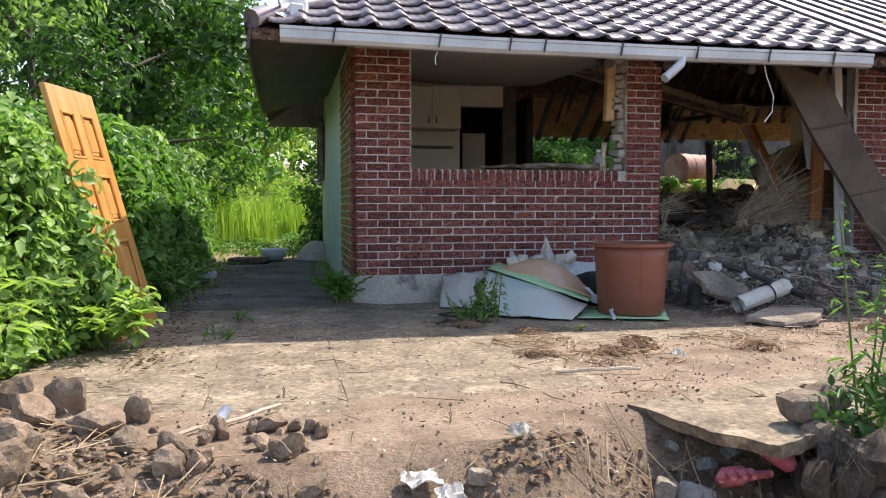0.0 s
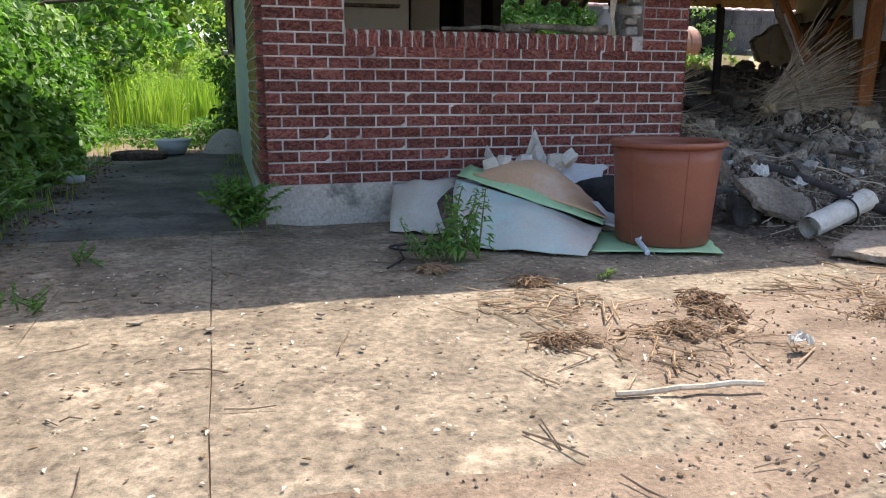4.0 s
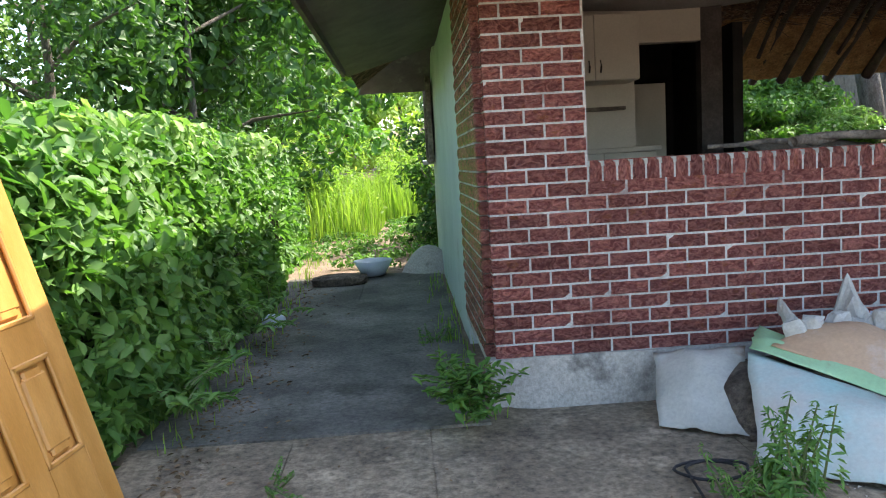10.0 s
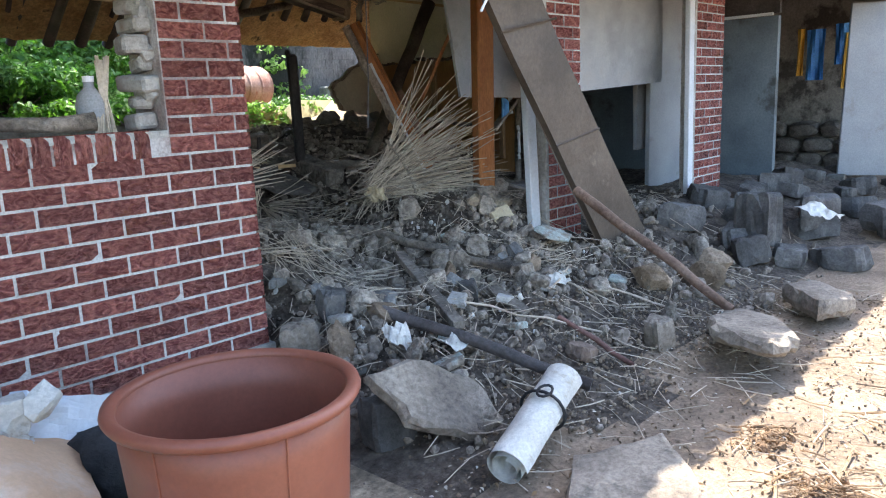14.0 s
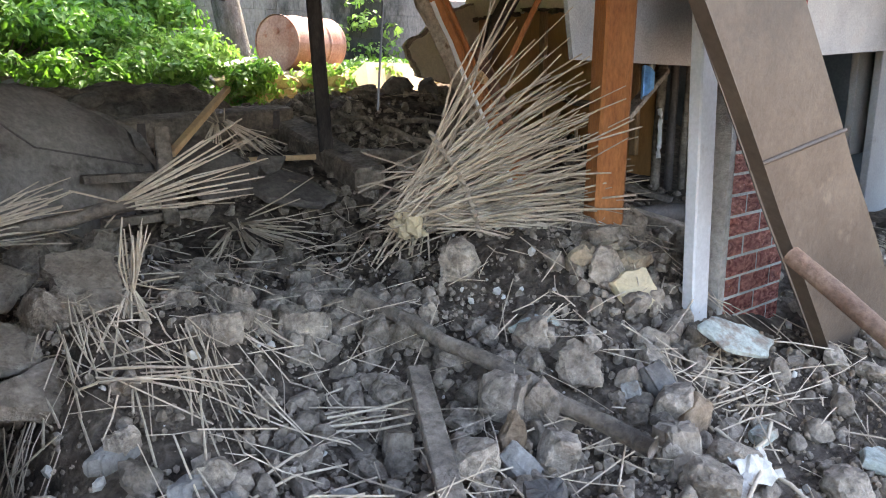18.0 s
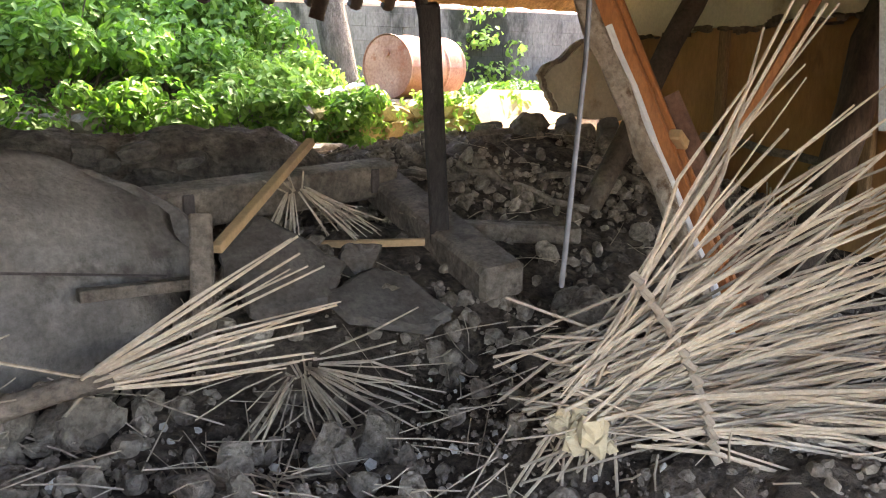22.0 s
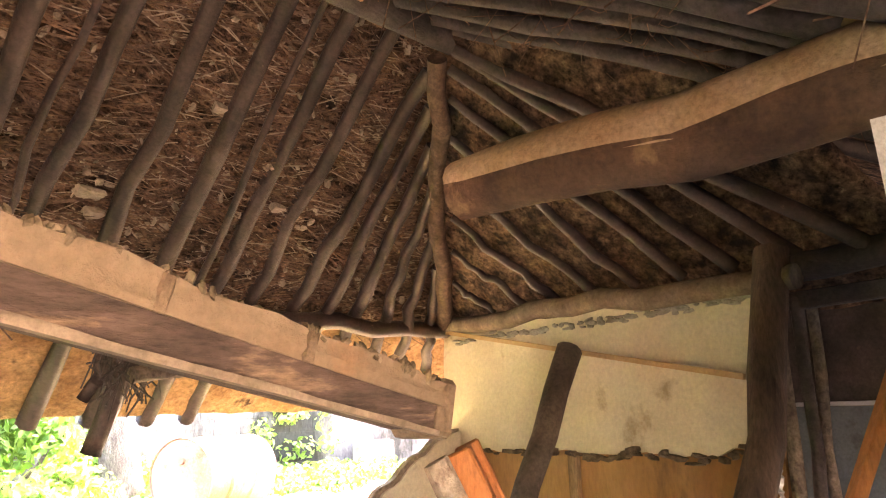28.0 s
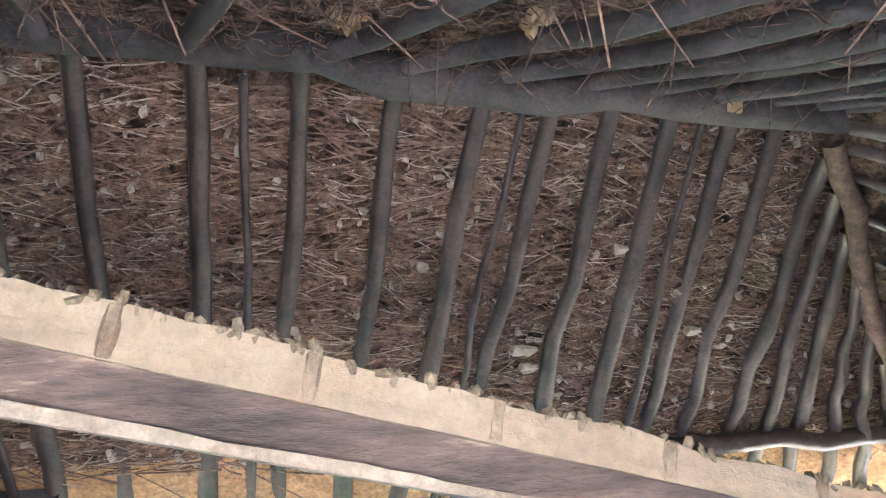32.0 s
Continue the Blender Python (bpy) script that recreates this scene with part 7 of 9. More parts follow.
solid("slanting_beam", post_between((6.26, 10.75, 1.04), (6.19, 9.52, 0.80), 0.20, 0.15, 6, 0.02), WOOD_OLD, "thick grey beam slanting down the heap", "beam")
solid("wide_plank", post_between((6.42, 10.30, 0.86), (6.98, 10.02, 0.84), 0.15, 0.09, 0, 0.012), WOOD_OLD, "thick grey plank lying in the rubble", "plank")
solid("timber_strip", post_between((5.16, 9.82, 1.00), (5.78, 10.52, 1.31), 0.04, 0.035, 0, 0.003), WOOD_NEW, "pale squared strip leaning over the beam", "timber strip")
solid("timber_strip", post_between((5.58, 10.19, 0.90), (6.06, 9.93, 0.91), 0.035, 0.03, 0, 0.003), WOOD_NEW, "pale timber strip on the rubble", "timber strip")
solid("timber_strip", post_between((4.70, 9.72, 0.92), (5.10, 9.78, 0.90), 0.05, 0.04, 0, 0.003), WOOD_OLD, "grey timber strip on the rubble", "timber strip")
solid("timber_strip", post_between((4.72, 9.5, 0.74), (5.16, 9.62, 0.72), 0.05, 0.04, 0, 0.003), WOOD_OLD, "grey timber strip on the rubble", "timber strip")
solid("split_stake", post_between((5.03, 9.50, 0.70), (5.10, 9.75, 1.14), 0.075, 0.05, 0, 0.008), WOOD_OLD, "split grey stake standing in the rubble", "stake")


def slab_piece(name, c, size, rot, material, label, cat="wall fragment", group="", seed=1, rough=0.12):
    """A broken slab: ragged outline, chipped rim, uneven faces."""
    m, r, n = pose(0, 0, 0, *rot), np.random.default_rng(seed), 26
    k = int(r.integers(4, 7))
    cor = np.sort((np.arange(k) + r.uniform(-0.28, 0.28, k)) * 6.283 / k)
    cr = r.uniform(0.85, 1.12, k)
    cx, cy = np.cos(cor) * cr, np.sin(cor) * cr
    ring = []
    for i in range(n):
        s = i * k / n
        a, f = int(s) % k, s - int(s)
        b = (a + 1) % k
        q = 1 + r.normal() * 0.035
        ring.append(((cx[a] * (1 - f) + cx[b] * f) * q, (cy[a] * (1 - f) + cy[b] * f) * q))
    layers = []
    for sc, z, jit in ((0.0, 0.5, 0.0), (0.55, 0.5, 0.025), (0.90, 0.47, 0.05), (1.0, 0.28, 0.16), (1.02, -0.2, 0.1), (0.92, -0.5, 0.05)):
        layers.append([m @ Vector((x * sc * size[0] / 2 * (1 + r.normal() * 0.02), y * sc * size[1] / 2 * (1 + r.normal() * 0.02), size[2] * (z + r.uniform(-jit, jit)))) + Vector(c) for x, y in (ring if sc else ring[:1])])
    mb = Mesh()
    v = layers[0] + sum(layers[1:], [])
    f = [(0, 1 + i, 1 + (i + 1) % n) for i in range(n)]
    for L in range(4):
        o = 1 + L * n
        f += [(o + i, o + n + i, o + n + (i + 1) % n, o + (i + 1) % n) for i in range(n)]
    f.append(tuple(1 + 4 * n + i for i in reversed(range(n))))
    mb.add(v, f)
    return solid(name, mb, material, label, cat, group)


CREAM_BLOCK = mat("cream_plaster_lump", (0.52, 0.43, 0.28), (0.62, 0.53, 0.37), 4, 50, 0.95, 0.4, grain=0.2)
MINT_FLAKE = mat("mint_flaked_plaster", (0.33, 0.37, 0.33), (0.52, 0.555, 0.505), 8, 50, 0.9, 0.6, grain=0.35, stain=(0.30, 0.25, 0.20), stain_scale=9, stain_at=0.46)
slab_piece("plaster_chunk", (6.06, 7.56, 0.61), (0.20, 0.18, 0.06), (58, 4, -36), CREAM_BLOCK, "cream plaster chunk propped on the rubble", seed=3)
slab_piece("plaster_slab", (5.64, 7.60, 0.54), (0.26, 0.15, 0.03), (24, 10, -22), MINT_FLAKE, "flaking pale plaster slab on the rubble", seed=4)
slab_piece("plaster_slab", (6.14, 7.18, 0.51), (0.33, 0.18, 0.025), (26, 14, -25), MINT_FLAKE, "flaking mint-green plaster slab below the pier", seed=5)
TAN_MUD = mat("tan_mud_wall", (0.25, 0.205, 0.158), (0.42, 0.35, 0.275), 5, 40, 0.96, 0.9, grain=0.35, rand=0.12, stain=(0.22, 0.18, 0.14), stain_scale=6)
for k, (dx, dy, a, b) in enumerate(((-0.12, 0.20, 0.26, 0.22), (0.11, 0.19, 0.22, 0.20), (-0.13, -0.03, 0.24, 0.26), (0.10, -0.04, 0.23, 0.27), (-0.03, -0.24, 0.36, 0.17), (-0.34, 0.05, 0.22, 0.34))):
    slab_piece("mud_wall_slab", (4.26 + dx * 1.3, 8.29 + dy * 1.08, 0.685 + 0.47 * dy), (a * 1.35, b * 1.35, 0.05), (25 + 3 * (k % 2), 4 - 3 * (k % 3), 8 + 9 * (k % 3)), TAN_MUD, "cracked tan slab of mud wall", group="mud wall slabs", seed=140 + k)
# darker grey than the shell's render
DARK_RENDER = mat("dark_mud_render", (0.095, 0.083, 0.073), (0.19, 0.17, 0.15), 4, 40, 0.95, 0.5, grain=0.4, stain=(0.07, 0.06, 0.053), stain_scale=4)
slab_piece("render_slab", (5.36, 9.80, 0.90), (0.46, 0.58, 0.05), (32, -4, 6), DARK_RENDER, "upright broken slab of grey render", seed=9)
slab_piece("render_slab", (5.72, 9.58, 0.78), (0.44, 0.38, 0.05), (22, 8, -20), DARK_RENDER, "broken slab of grey render", seed=10)
slab_piece("render_slab", (5.72, 9.86, 0.88), (0.22, 0.20, 0.08), (50, -20, 8), DARK_RENDER, "broken slab of grey render", seed=11)
pf = thing("plaster_fragment", "torn fragment of cream plastered wall leaning on the rubble", "wall fragment", at=(8.7, 11.95, 1.2))
FRAG_L, FRAG_T = Vector((8.20, 11.9, 1.62)), Vector((9.2, 12.0, 2.10))


def frag_fn(u, v):
    top = FRAG_L.lerp(FRAG_T, u) + Vector((0, 0, 0.06 * math.sin(u * 3.14) + 0.05 * wob(u * 7, 0, 1, 3)))
    low = Vector((8.34 + 0.95 * u, 11.9 + 0.1 * u, 1.36 - 0.14 * u + 0.05 * wob(u * 8, 1, 1, 6)))
    return low.lerp(top, v) + Vector((0.03 * wob(v * 6, u, 1, 8), 0.02 * wob(u * 5, v * 5, 1, 2), 0))


part("plaster", Mesh().grid(frag_fn, 18, 14, (0.0, 0.02, 0)), PLASTER, pf)
part("mud_backing", Mesh().grid(lambda u, v: frag_fn(u, v) + Vector((-0.05 * (1 - u), 0.022, 0.02 * v)), 18, 14, (0.02, 0.07, 0)), TAN_MUD, pf, "broken mud behind the plaster")
for k, (x, y, z) in enumerate(((7.9, 11.7, 1.25), (8.2, 11.6, 1.22), (8.45, 11.45, 1.20), (7.75, 12.0, 1.2))):
    slab_piece("render_slab", (x, y, z), (0.30, 0.26, 0.14), (65 + 8 * k, 10 * k, 30 * k), GREY_EARTH, "broken slab of grey render standing on edge", seed=20 + k)
# flat stones and concrete slabs at the foot of the heap
EARTHY = mat("earthy_slab", (0.185, 0.15, 0.118), (0.36, 0.30, 0.235), 3, 40, 0.95, 0.6, grain=0.45, stain=(0.13, 0.11, 0.09), stain_scale=4)
slab_piece("concrete_slab", (4.19, 5.54, 0.06), (0.92, 0.52, 0.06), (5, -4, 22), EARTHY, "broken concrete paving slab half in the sun", "slab", "broken slabs", 31)
slab_piece("concrete_slab", (4.08, 6.40, 0.22), (0.62, 0.36, 0.07), (30, 26, -40), EARTHY, "tilted broken concrete slab", "slab", "broken slabs", 32)
slab_piece("concrete_slab", (5.90, 5.75, 0.15), (0.95, 0.50, 0.09), (4, 5, 30), EARTHY, "large flat dark stone slab", "slab", "broken slabs", 33)
slab_piece("concrete_slab", (6.85, 5.70, 0.12), (0.62, 0.44, 0.12), (3, 2, 10), EARTHY, "large flat stone slab in the sun", "slab", "broken slabs", 34)
GREY_ROCK = mat("pale_grey_rock", (0.20, 0.188, 0.17), (0.34, 0.325, 0.30), 5, 45, 0.93, 0.7, grain=0.35, stain=(0.22, 0.18, 0.14), stain_scale=5)
DARKSTONE = mat("sooty_stone", (0.075, 0.07, 0.065), (0.17, 0.16, 0.15), 5, 50, 0.9, 0.6, grain=0.4, rand=0.3)
slab_piece("stone_block", (8.1, 6.55, 0.38), (0.55, 0.40, 0.42), (0, 8, 20), DARKSTONE, "square dark foundation stone", "stone", "foundation stones", 35)
slab_piece("stone_block", (3.98, 6.55, 0.12), (0.30, 0.28, 0.20), (0, 8, 50), DARKSTONE, "square dark foundation stone", "stone", "foundation stones", 36)
slab_piece("stone_block", (9.2, 6.4, 0.30), (0.9, 0.5, 0.30), (0, 4, -10), DARKSTONE, "dark flat-topped foundation stone", "stone", "foundation stones", 37)
slab_piece("stone_block", (9.9, 5.9, 0.20), (1.0, 0.6, 0.25), (0, -3, 5), DARKSTONE, "dark flat-topped foundation stone", "stone", "foundation stones", 38)
roll = thing("rolled_mat", "dirty white rolled vinyl mat tied with a black cord", "rolled mat", at=(4.2, 5.97, 0.1))
ra, rb = Vector((3.96, 5.93, 0.10)), Vector((4.52, 6.05, 0.24))
rm = Mesh()
ax = (rb - ra).normalized()
e1 = ax.cross(Vector((0, 0, 1))).normalized()
e2 = e1.cross(ax)
rm.grid(lambda u, v: ra.lerp(rb, v) + (e1 * math.cos(u * 14) + e2 * math.sin(u * 14)) * (0.085 - 0.045 * u + 0.006 * wob(v * 4, u * 3, 1, 4)), 46, 10)
part("mat", rm, RAG, roll, smooth=True)
tie_m = Mesh()
c = ra.lerp(rb, 0.62)
tie_m.tube([c + (e1 * math.cos(t) + e2 * math.sin(t)) * 0.095 for t in np.linspace(0, 6.28, 20)], 0.007, 5)
tie_m.tube([c + e2 * 0.10 + e1 * 0.02 + ax * 0.04 * math.cos(t) + e1 * 0.03 * math.sin(t) for t in np.linspace(0, 6.28, 12)], 0.006, 5)
part("cord", tie_m, CHAR, roll, "black cord")
solid("paper_scrap", patch((4.20, 6.77, 0.34), (4.31, 6.72, 0.31), (4.35, 6.82, 0.38), (4.23, 6.87, 0.40), 0.03, 0.03, 41, 8, 0.003, 0.12), RAG, "crumpled white paper on the rubble", "paper", "paper scraps")
solid("paper_scrap", patch((4.45, 6.60, 0.28), (4.62, 6.58, 0.27), (4.62, 6.68, 0.31), (4.46, 6.70, 0.32), 0.02, 0.02, 43, 8, 0.003, 0.12), RAG, "crumpled white paper on the rubble", "paper", "paper scraps")
solid("paper_scrap", patch((5.61, 6.82, 0.33), (5.73, 6.79, 0.32), (5.75, 6.88, 0.36), (5.62, 6.91, 0.38), 0.02, 0.02, 45, 8, 0.003, 0.12), RAG, "crumpled white paper on the rubble", "paper", "paper scraps")
solid("paper_scrap", patch((8.2, 6.1, 0.40), (8.5, 6.0, 0.38), (8.6, 6.25, 0.46), (8.25, 6.3, 0.48), 0.03, 0.03, 47, 8, 0.003, 0.12), RAG, "crumpled pale paper by the stones", "paper", "paper scraps")


# ---------------------------------------------------------------- reed bundles
def reed_bundle(base, axis, side, length, count, spread, band, label, seed, core=0.05):
    """A torn wattle bundle: reeds that fan out from a tied core."""
    r = np.random.default_rng(seed)
    b = thing("reed_bundle", label, "reed bundle", "reed bundles", base)
    base, axis, side = Vector(base), Vector(axis).normalized(), Vector(side).normalized()
    deep = axis.cross(side).normalized()
    for k in range(count):
        s, d = r.uniform(-1, 1), r.normal() * 0.35
        L = length * r.uniform(0.6, 1.05)
        p0 = base + side * (s * core) + deep * (d * core)
        dirn = (axis + side * (s * spread) + deep * (d * spread * 0.8)).normalized()
        p1 = p0 + dirn * L * 0.5 + Vector(r.normal(0, 0.008, 3))
        p2 = p0 + dirn * L + Vector(r.normal(0, 0.02, 3)) + Vector((0, 0, -0.02 * L))
        rad = r.uniform(0.0025, 0.0048)
        part("reed", Mesh().tube([p0, p1, p2], [rad, rad, rad * 0.7], 5), REED, b)
    for k in range(count // 6):
        s = r.uniform(-1, 1)
        p0 = base + side * (s * core)
        dirn = (-axis + side * s * 0.9 + deep * r.normal() * 0.3).normalized()
        part("reed", Mesh().tube([p0, p0 + dirn * length * r.uniform(0.12, 0.3)], 0.004, 5), REED, b)
    if band:
        pts = []
        for i in range(15):
            s = -1 + 2 * i / 14
            dirn = (axis + side * (s * spread)).normalized()
            pts.append(base + side * (s * core) + dirn * length * band + deep * 0.025 * (1 if i % 2 else -1) - deep * 0.01)
        part("rope", Mesh().tube(pts, 0.010, 6, rough=0.5), REED, b, "twisted straw rope")
    return b


def reed_fan(origin, right, count, seed):
    """A torn wattle panel: split reeds crossing a straw rope, splaying to one side, short torn ends on the other."""
    r = np.random.default_rng(seed)
    o, right, up = Vector(origin), Vector(right).normalized(), Vector((0, 0, 1))
    deep = right.cross(up)
    b = thing("reed_bundle", "wide fan of split dry reeds tied with straw rope", "reed bundle", "reed bundles", origin)

    def put(x, y, d=0.0):
        return o + right * x + up * y + deep * d

    def band(s):
        return (0.14 + 0.18 * s + 0.03 * math.sin(s * 3.1), 0.36 - 0.38 * s)
    for k in range(count):
        s = r.beta(1.1, 0.9)
        bx, by = band(s)
        dp = r.normal() * 0.045
        ang = math.radians(55 - 60 * s + r.normal() * (8 if k % 3 else 18))
        fwd = r.uniform(0.40, 0.80) * (1.0 if s < 0.3 else 0.95)
        back = r.uniform(0.10, 0.36) if k % 3 else r.uniform(0.22, 0.46)
        cx, cy, td = math.cos(ang), math.sin(ang), r.normal() * 0.10
        bend = r.normal() * 0.02
        rad = r.uniform(0.0028, 0.0056)
        pts = [put(bx - cx * back, by - cy * back - 0.03 * back, dp - td * 0.5 * back), put(bx, by, dp), put(bx + cx * fwd * 0.5 - cy * bend, by + cy * fwd * 0.5 + cx * bend, dp + td * 0.4), put(bx + cx * fwd, by + cy * fwd - 0.03 * fwd, dp + td)]
        part("reed", Mesh().tube(pts, [rad * 0.8, rad, rad, rad * 0.65], 5), REED if k % 3 else REED_GREY, b)
    for k in range(18):
        a = math.radians(r.uniform(215, 275))
        x0, y0 = r.uniform(-0.02, 0.14), r.uniform(-0.04, 0.08)
        L = r.uniform(0.12, 0.26)
        part("reed", Mesh().tube([put(x0, y0, r.normal() * 0.03), put(x0 + math.cos(a) * L, y0 + math.sin(a) * L, r.normal() * 0.04)], 0.0042, 5), REED, b)
    rope = []
    for i in range(28):
        x, y = band(-0.06 + 1.12 * i / 27)
        rope.append(put(x + 0.008 * (i % 2), y, 0.085 + 0.014 * (i % 2)))
    part("rope", Mesh().tube(rope, 0.010, 6, rough=0.7), REED_GREY, b, "twisted straw rope")
    cl = Mesh()
    for i in range(22):
        c = r.uniform(0.022, 0.05)
        cl.lump(put(r.uniform(-0.02, 0.10), r.uniform(-0.04, 0.05), r.normal() * 0.02 + 0.055), (c * 1.4, c, c), 0.4, None, None, 1)
    part("mud_lump", cl, CREAM_BLOCK, b, "cream mud clinging to the reeds")
    return b


REED_GREY = mat("weathered_reed", (0.27, 0.225, 0.175), (0.40, 0.34, 0.27), 6, 60, 0.85, 0.2, grain=0.3)
reed_fan((5.66, 8.48, 0.78), (0.79, -0.61, 0.0), 165, 3)
solid("wattle_pole", Mesh().tube(log_pts((4.05, 9.08, 0.80), (4.72, 8.98, 0.90), 6, 0.012, 12), 0.028, 8, rough=0.15), WOOD_OLD, "grey wattle pole under a reed bundle", "pole", smooth=True)
reed_bundle((4.66, 8.98, 0.90), Vector((0.80, -0.22, 0.26)), Vector((-0.3, 0.1, 0.9)), 0.58, 18, 0.34, 0.0, "bundle of dry reeds tied to a wattle pole", 4, 0.02)
reed_bundle((4.484, 8.254, 0.75), Vector((0.14, 0.05, 0.9)), Vector((0.8, -0.6, 0)), 0.24, 14, 0.26, 0.0, "short tied bundle of dry reeds standing up", 5, 0.012)
reed_bundle((4.484, 8.254, 0.75), Vector((-0.12, -0.45, -0.75)), Vector((0.8, -0.6, 0)), 0.28, 16, 0.34, 0.0, "spread lower ends of a tied reed bundle", 6, 0.012)
reed_bundle((5.30, 9.35, 0.66), Vector((-0.1, -0.6, -0.12)), Vector((0.8, 0.1, 0.1)), 0.42, 44, 1.3, 0.0, "dark reeds fanned out in the hollow", 7, 0.08)
reed_bundle((4.12, 9.05, 0.84), Vector((0.7, -0.1, 0.16)), Vector((0, 0.2, 0.9)), 0.4, 30, 0.25, 0.0, "bundle of dry reeds under the render shell", 8, 0.04)
reed_bundle((4.85, 10.22, 1.06), Vector((-0.4, -0.3, -0.3)), Vector((0.8, 0.1, 0.1)), 0.28, 30, 1.1, 0.0, "torn reeds caught on the squared beam", 9, 0.05)
reed_bundle((5.62, 10.28, 1.12), Vector((0.12, -0.35, -0.5)), Vector((0.8, 0.1, 0.1)), 0.40, 30, 1.1, 0.0, "torn reeds hanging from the squared beam", 10, 0.05)
for k, (x, y, a) in enumerate(((4.85, 7.75, -8), (4.3, 7.95, -25), (4.45, 7.40, 5))):
    reed_bundle((x, y, ground_z(x, y) + 0.02), Vector((math.cos(math.radians(a)), math.sin(math.radians(a)), -0.03)), Vector((0.3, 0.9, 0.0)), 0.36, 9, 0.30, 0.0, "flat sheaf of split reeds on the rubble", 11 + k, 0.09)

# ---------------------------------------------------------------- poles and planks on the heap


def rest(x, y, up=0.0):
    return (x, y, ground_z(x, y) + up)


solid("round_pole", Mesh().tube(log_pts((5.26, 8.20, 0.60), (5.41, 6.99, 0.43), 8, 0.012, 3), 0.027, 10, rough=0.06), WOOD_OLD, "grey round pole lying down the heap", "pole", smooth=True)
solid("plank", post_between((5.86, 8.82, 0.56), (6.42, 8.48, 0.60), 0.09, 0.04, 0, 0.004), WOOD_OLD, "grey plank below the reed fan", "plank")
solid("plank", post_between((5.15, 7.68, 0.50), (4.64, 6.74, 0.33), 0.065, 0.04, 0, 0.004), WOOD_OLD, "narrow grey plank lying down the heap", "plank")
solid("plank", post_between((4.25, 8.33, 0.44), (4.66, 8.20, 0.44), 0.10, 0.04, 0, 0.004), WOOD_OLD, "short grey plank on the heap", "plank")
solid("plank", post_between((4.66, 8.60, 0.46), (5.0, 8.15, 0.44), 0.09, 0.035, 0, 0.004), WOOD_OLD, "short grey plank on the heap", "plank")
solid("charred_beam", Mesh().tube(log_pts((6.5, 8.55, 0.66), (7.5, 8.2, 0.62), 5, 0.02, 4), 0.06, 9, rough=0.1), WOOD_DARK, "charred round beam half buried", "beam", smooth=True)
solid("charred_beam", Mesh().tube(log_pts((4.40, 7.10, 0.42), (4.75, 6.05, 0.14), 5, 0.02, 6), 0.030, 9, rough=0.1), WOOD_DARK, "dark squared beam sliding to the yard", "beam", smooth=True)
for k in range(9):
    x, y = RNG.uniform(6.5, 8.6), RNG.uniform(7.8, 9.2)
    a = RNG.uniform(0, 3.14)
    solid("plank", post_between(rest(x, y, 0.08), (x + 0.6 * math.cos(a), y + 0.5 * math.sin(a), ground_z(x + 0.6 * math.cos(a), y + 0.5 * math.sin(a)) + 0.1), 0.07, 0.04, RNG.uniform(0, 90), 0.004), WOOD_OLD, "broken grey plank among the rubble", "plank", "broken planks")
    x, y = RNG.uniform(6.2, 8.3), RNG.uniform(10.0, 11.8)
    solid("stick", Mesh().tube(log_pts(rest(x, y, 0.06), rest(x + 0.5 * math.cos(a * 2), y + 0.4 * math.sin(a * 2), 0.06), 4, 0.02, k), 0.022, 7, rough=0.1), WOOD_OLD, "broken grey stick on the rubble", "stick", "broken sticks")

# ---------------------------------------------------------------- loose rubble
def clod_data(k, material, pits=0.20):
    """A crumbly block of broken wall: flat-sided, knocked corners, pitted skin."""
    r = np.random.default_rng(100 + k)
    bm = bmesh.new()
    bmesh.ops.create_icosphere(bm, subdivisions=3, radius=1.0)
    planes = [(Vector(r.normal(size=3)).normalized(), r.uniform(0.52, 0.82)) for _ in range(9)]
    dim = Vector((1, r.uniform(0.65, 1.0), r.uniform(0.5, 0.85)))
    bm.verts.index_update()
    mb = Mesh()
    for w in bm.verts:
        q = w.co.copy()
        for nrm, d in planes:
            e = q.dot(nrm) - d
            if e > 0:
                q -= nrm * e * 0.9
        q *= 1 + 0.14 * noise.noise(q * 2.6 + Vector((k, 0, 0))) + pits * noise.noise(q * 7.5 + Vector((0, k, 0)))
        mb.v.append((q.x * dim.x * 0.62, q.y * dim.y * 0.62, q.z * dim.z * 0.62))
    mb.f = [tuple(w.index for w in fc.verts) for fc in bm.faces]
    bm.free()
    return mb.data("mud_clod", material)


CLODS = [clod_data(k, MUDCLOD) for k in range(11)]


def heap_density(x, y):
    if not (3.95 < x < 9.4 and 5.85 < y < 12.6):
        return 0.0
    if y < 7.5 and 6.42 < x < 6.9 and y > 7.3:
        return 0.0
    near = 1.0 if x < 6.7 and y < 9.2 else 0.5
    return near * (0.25 + 0.75 * smooth01(6.3, 7.6, y)) * smooth01(5.7, 6.3, y)


def clustered(x, y):
    """Blocks lie in drifts with bare soil between."""
    return 0.10 + 0.90 * smooth01(-0.15, 0.22, wob(x, y, 1.5, 11) + 0.5 * wob(x, y, 3.7, 12))


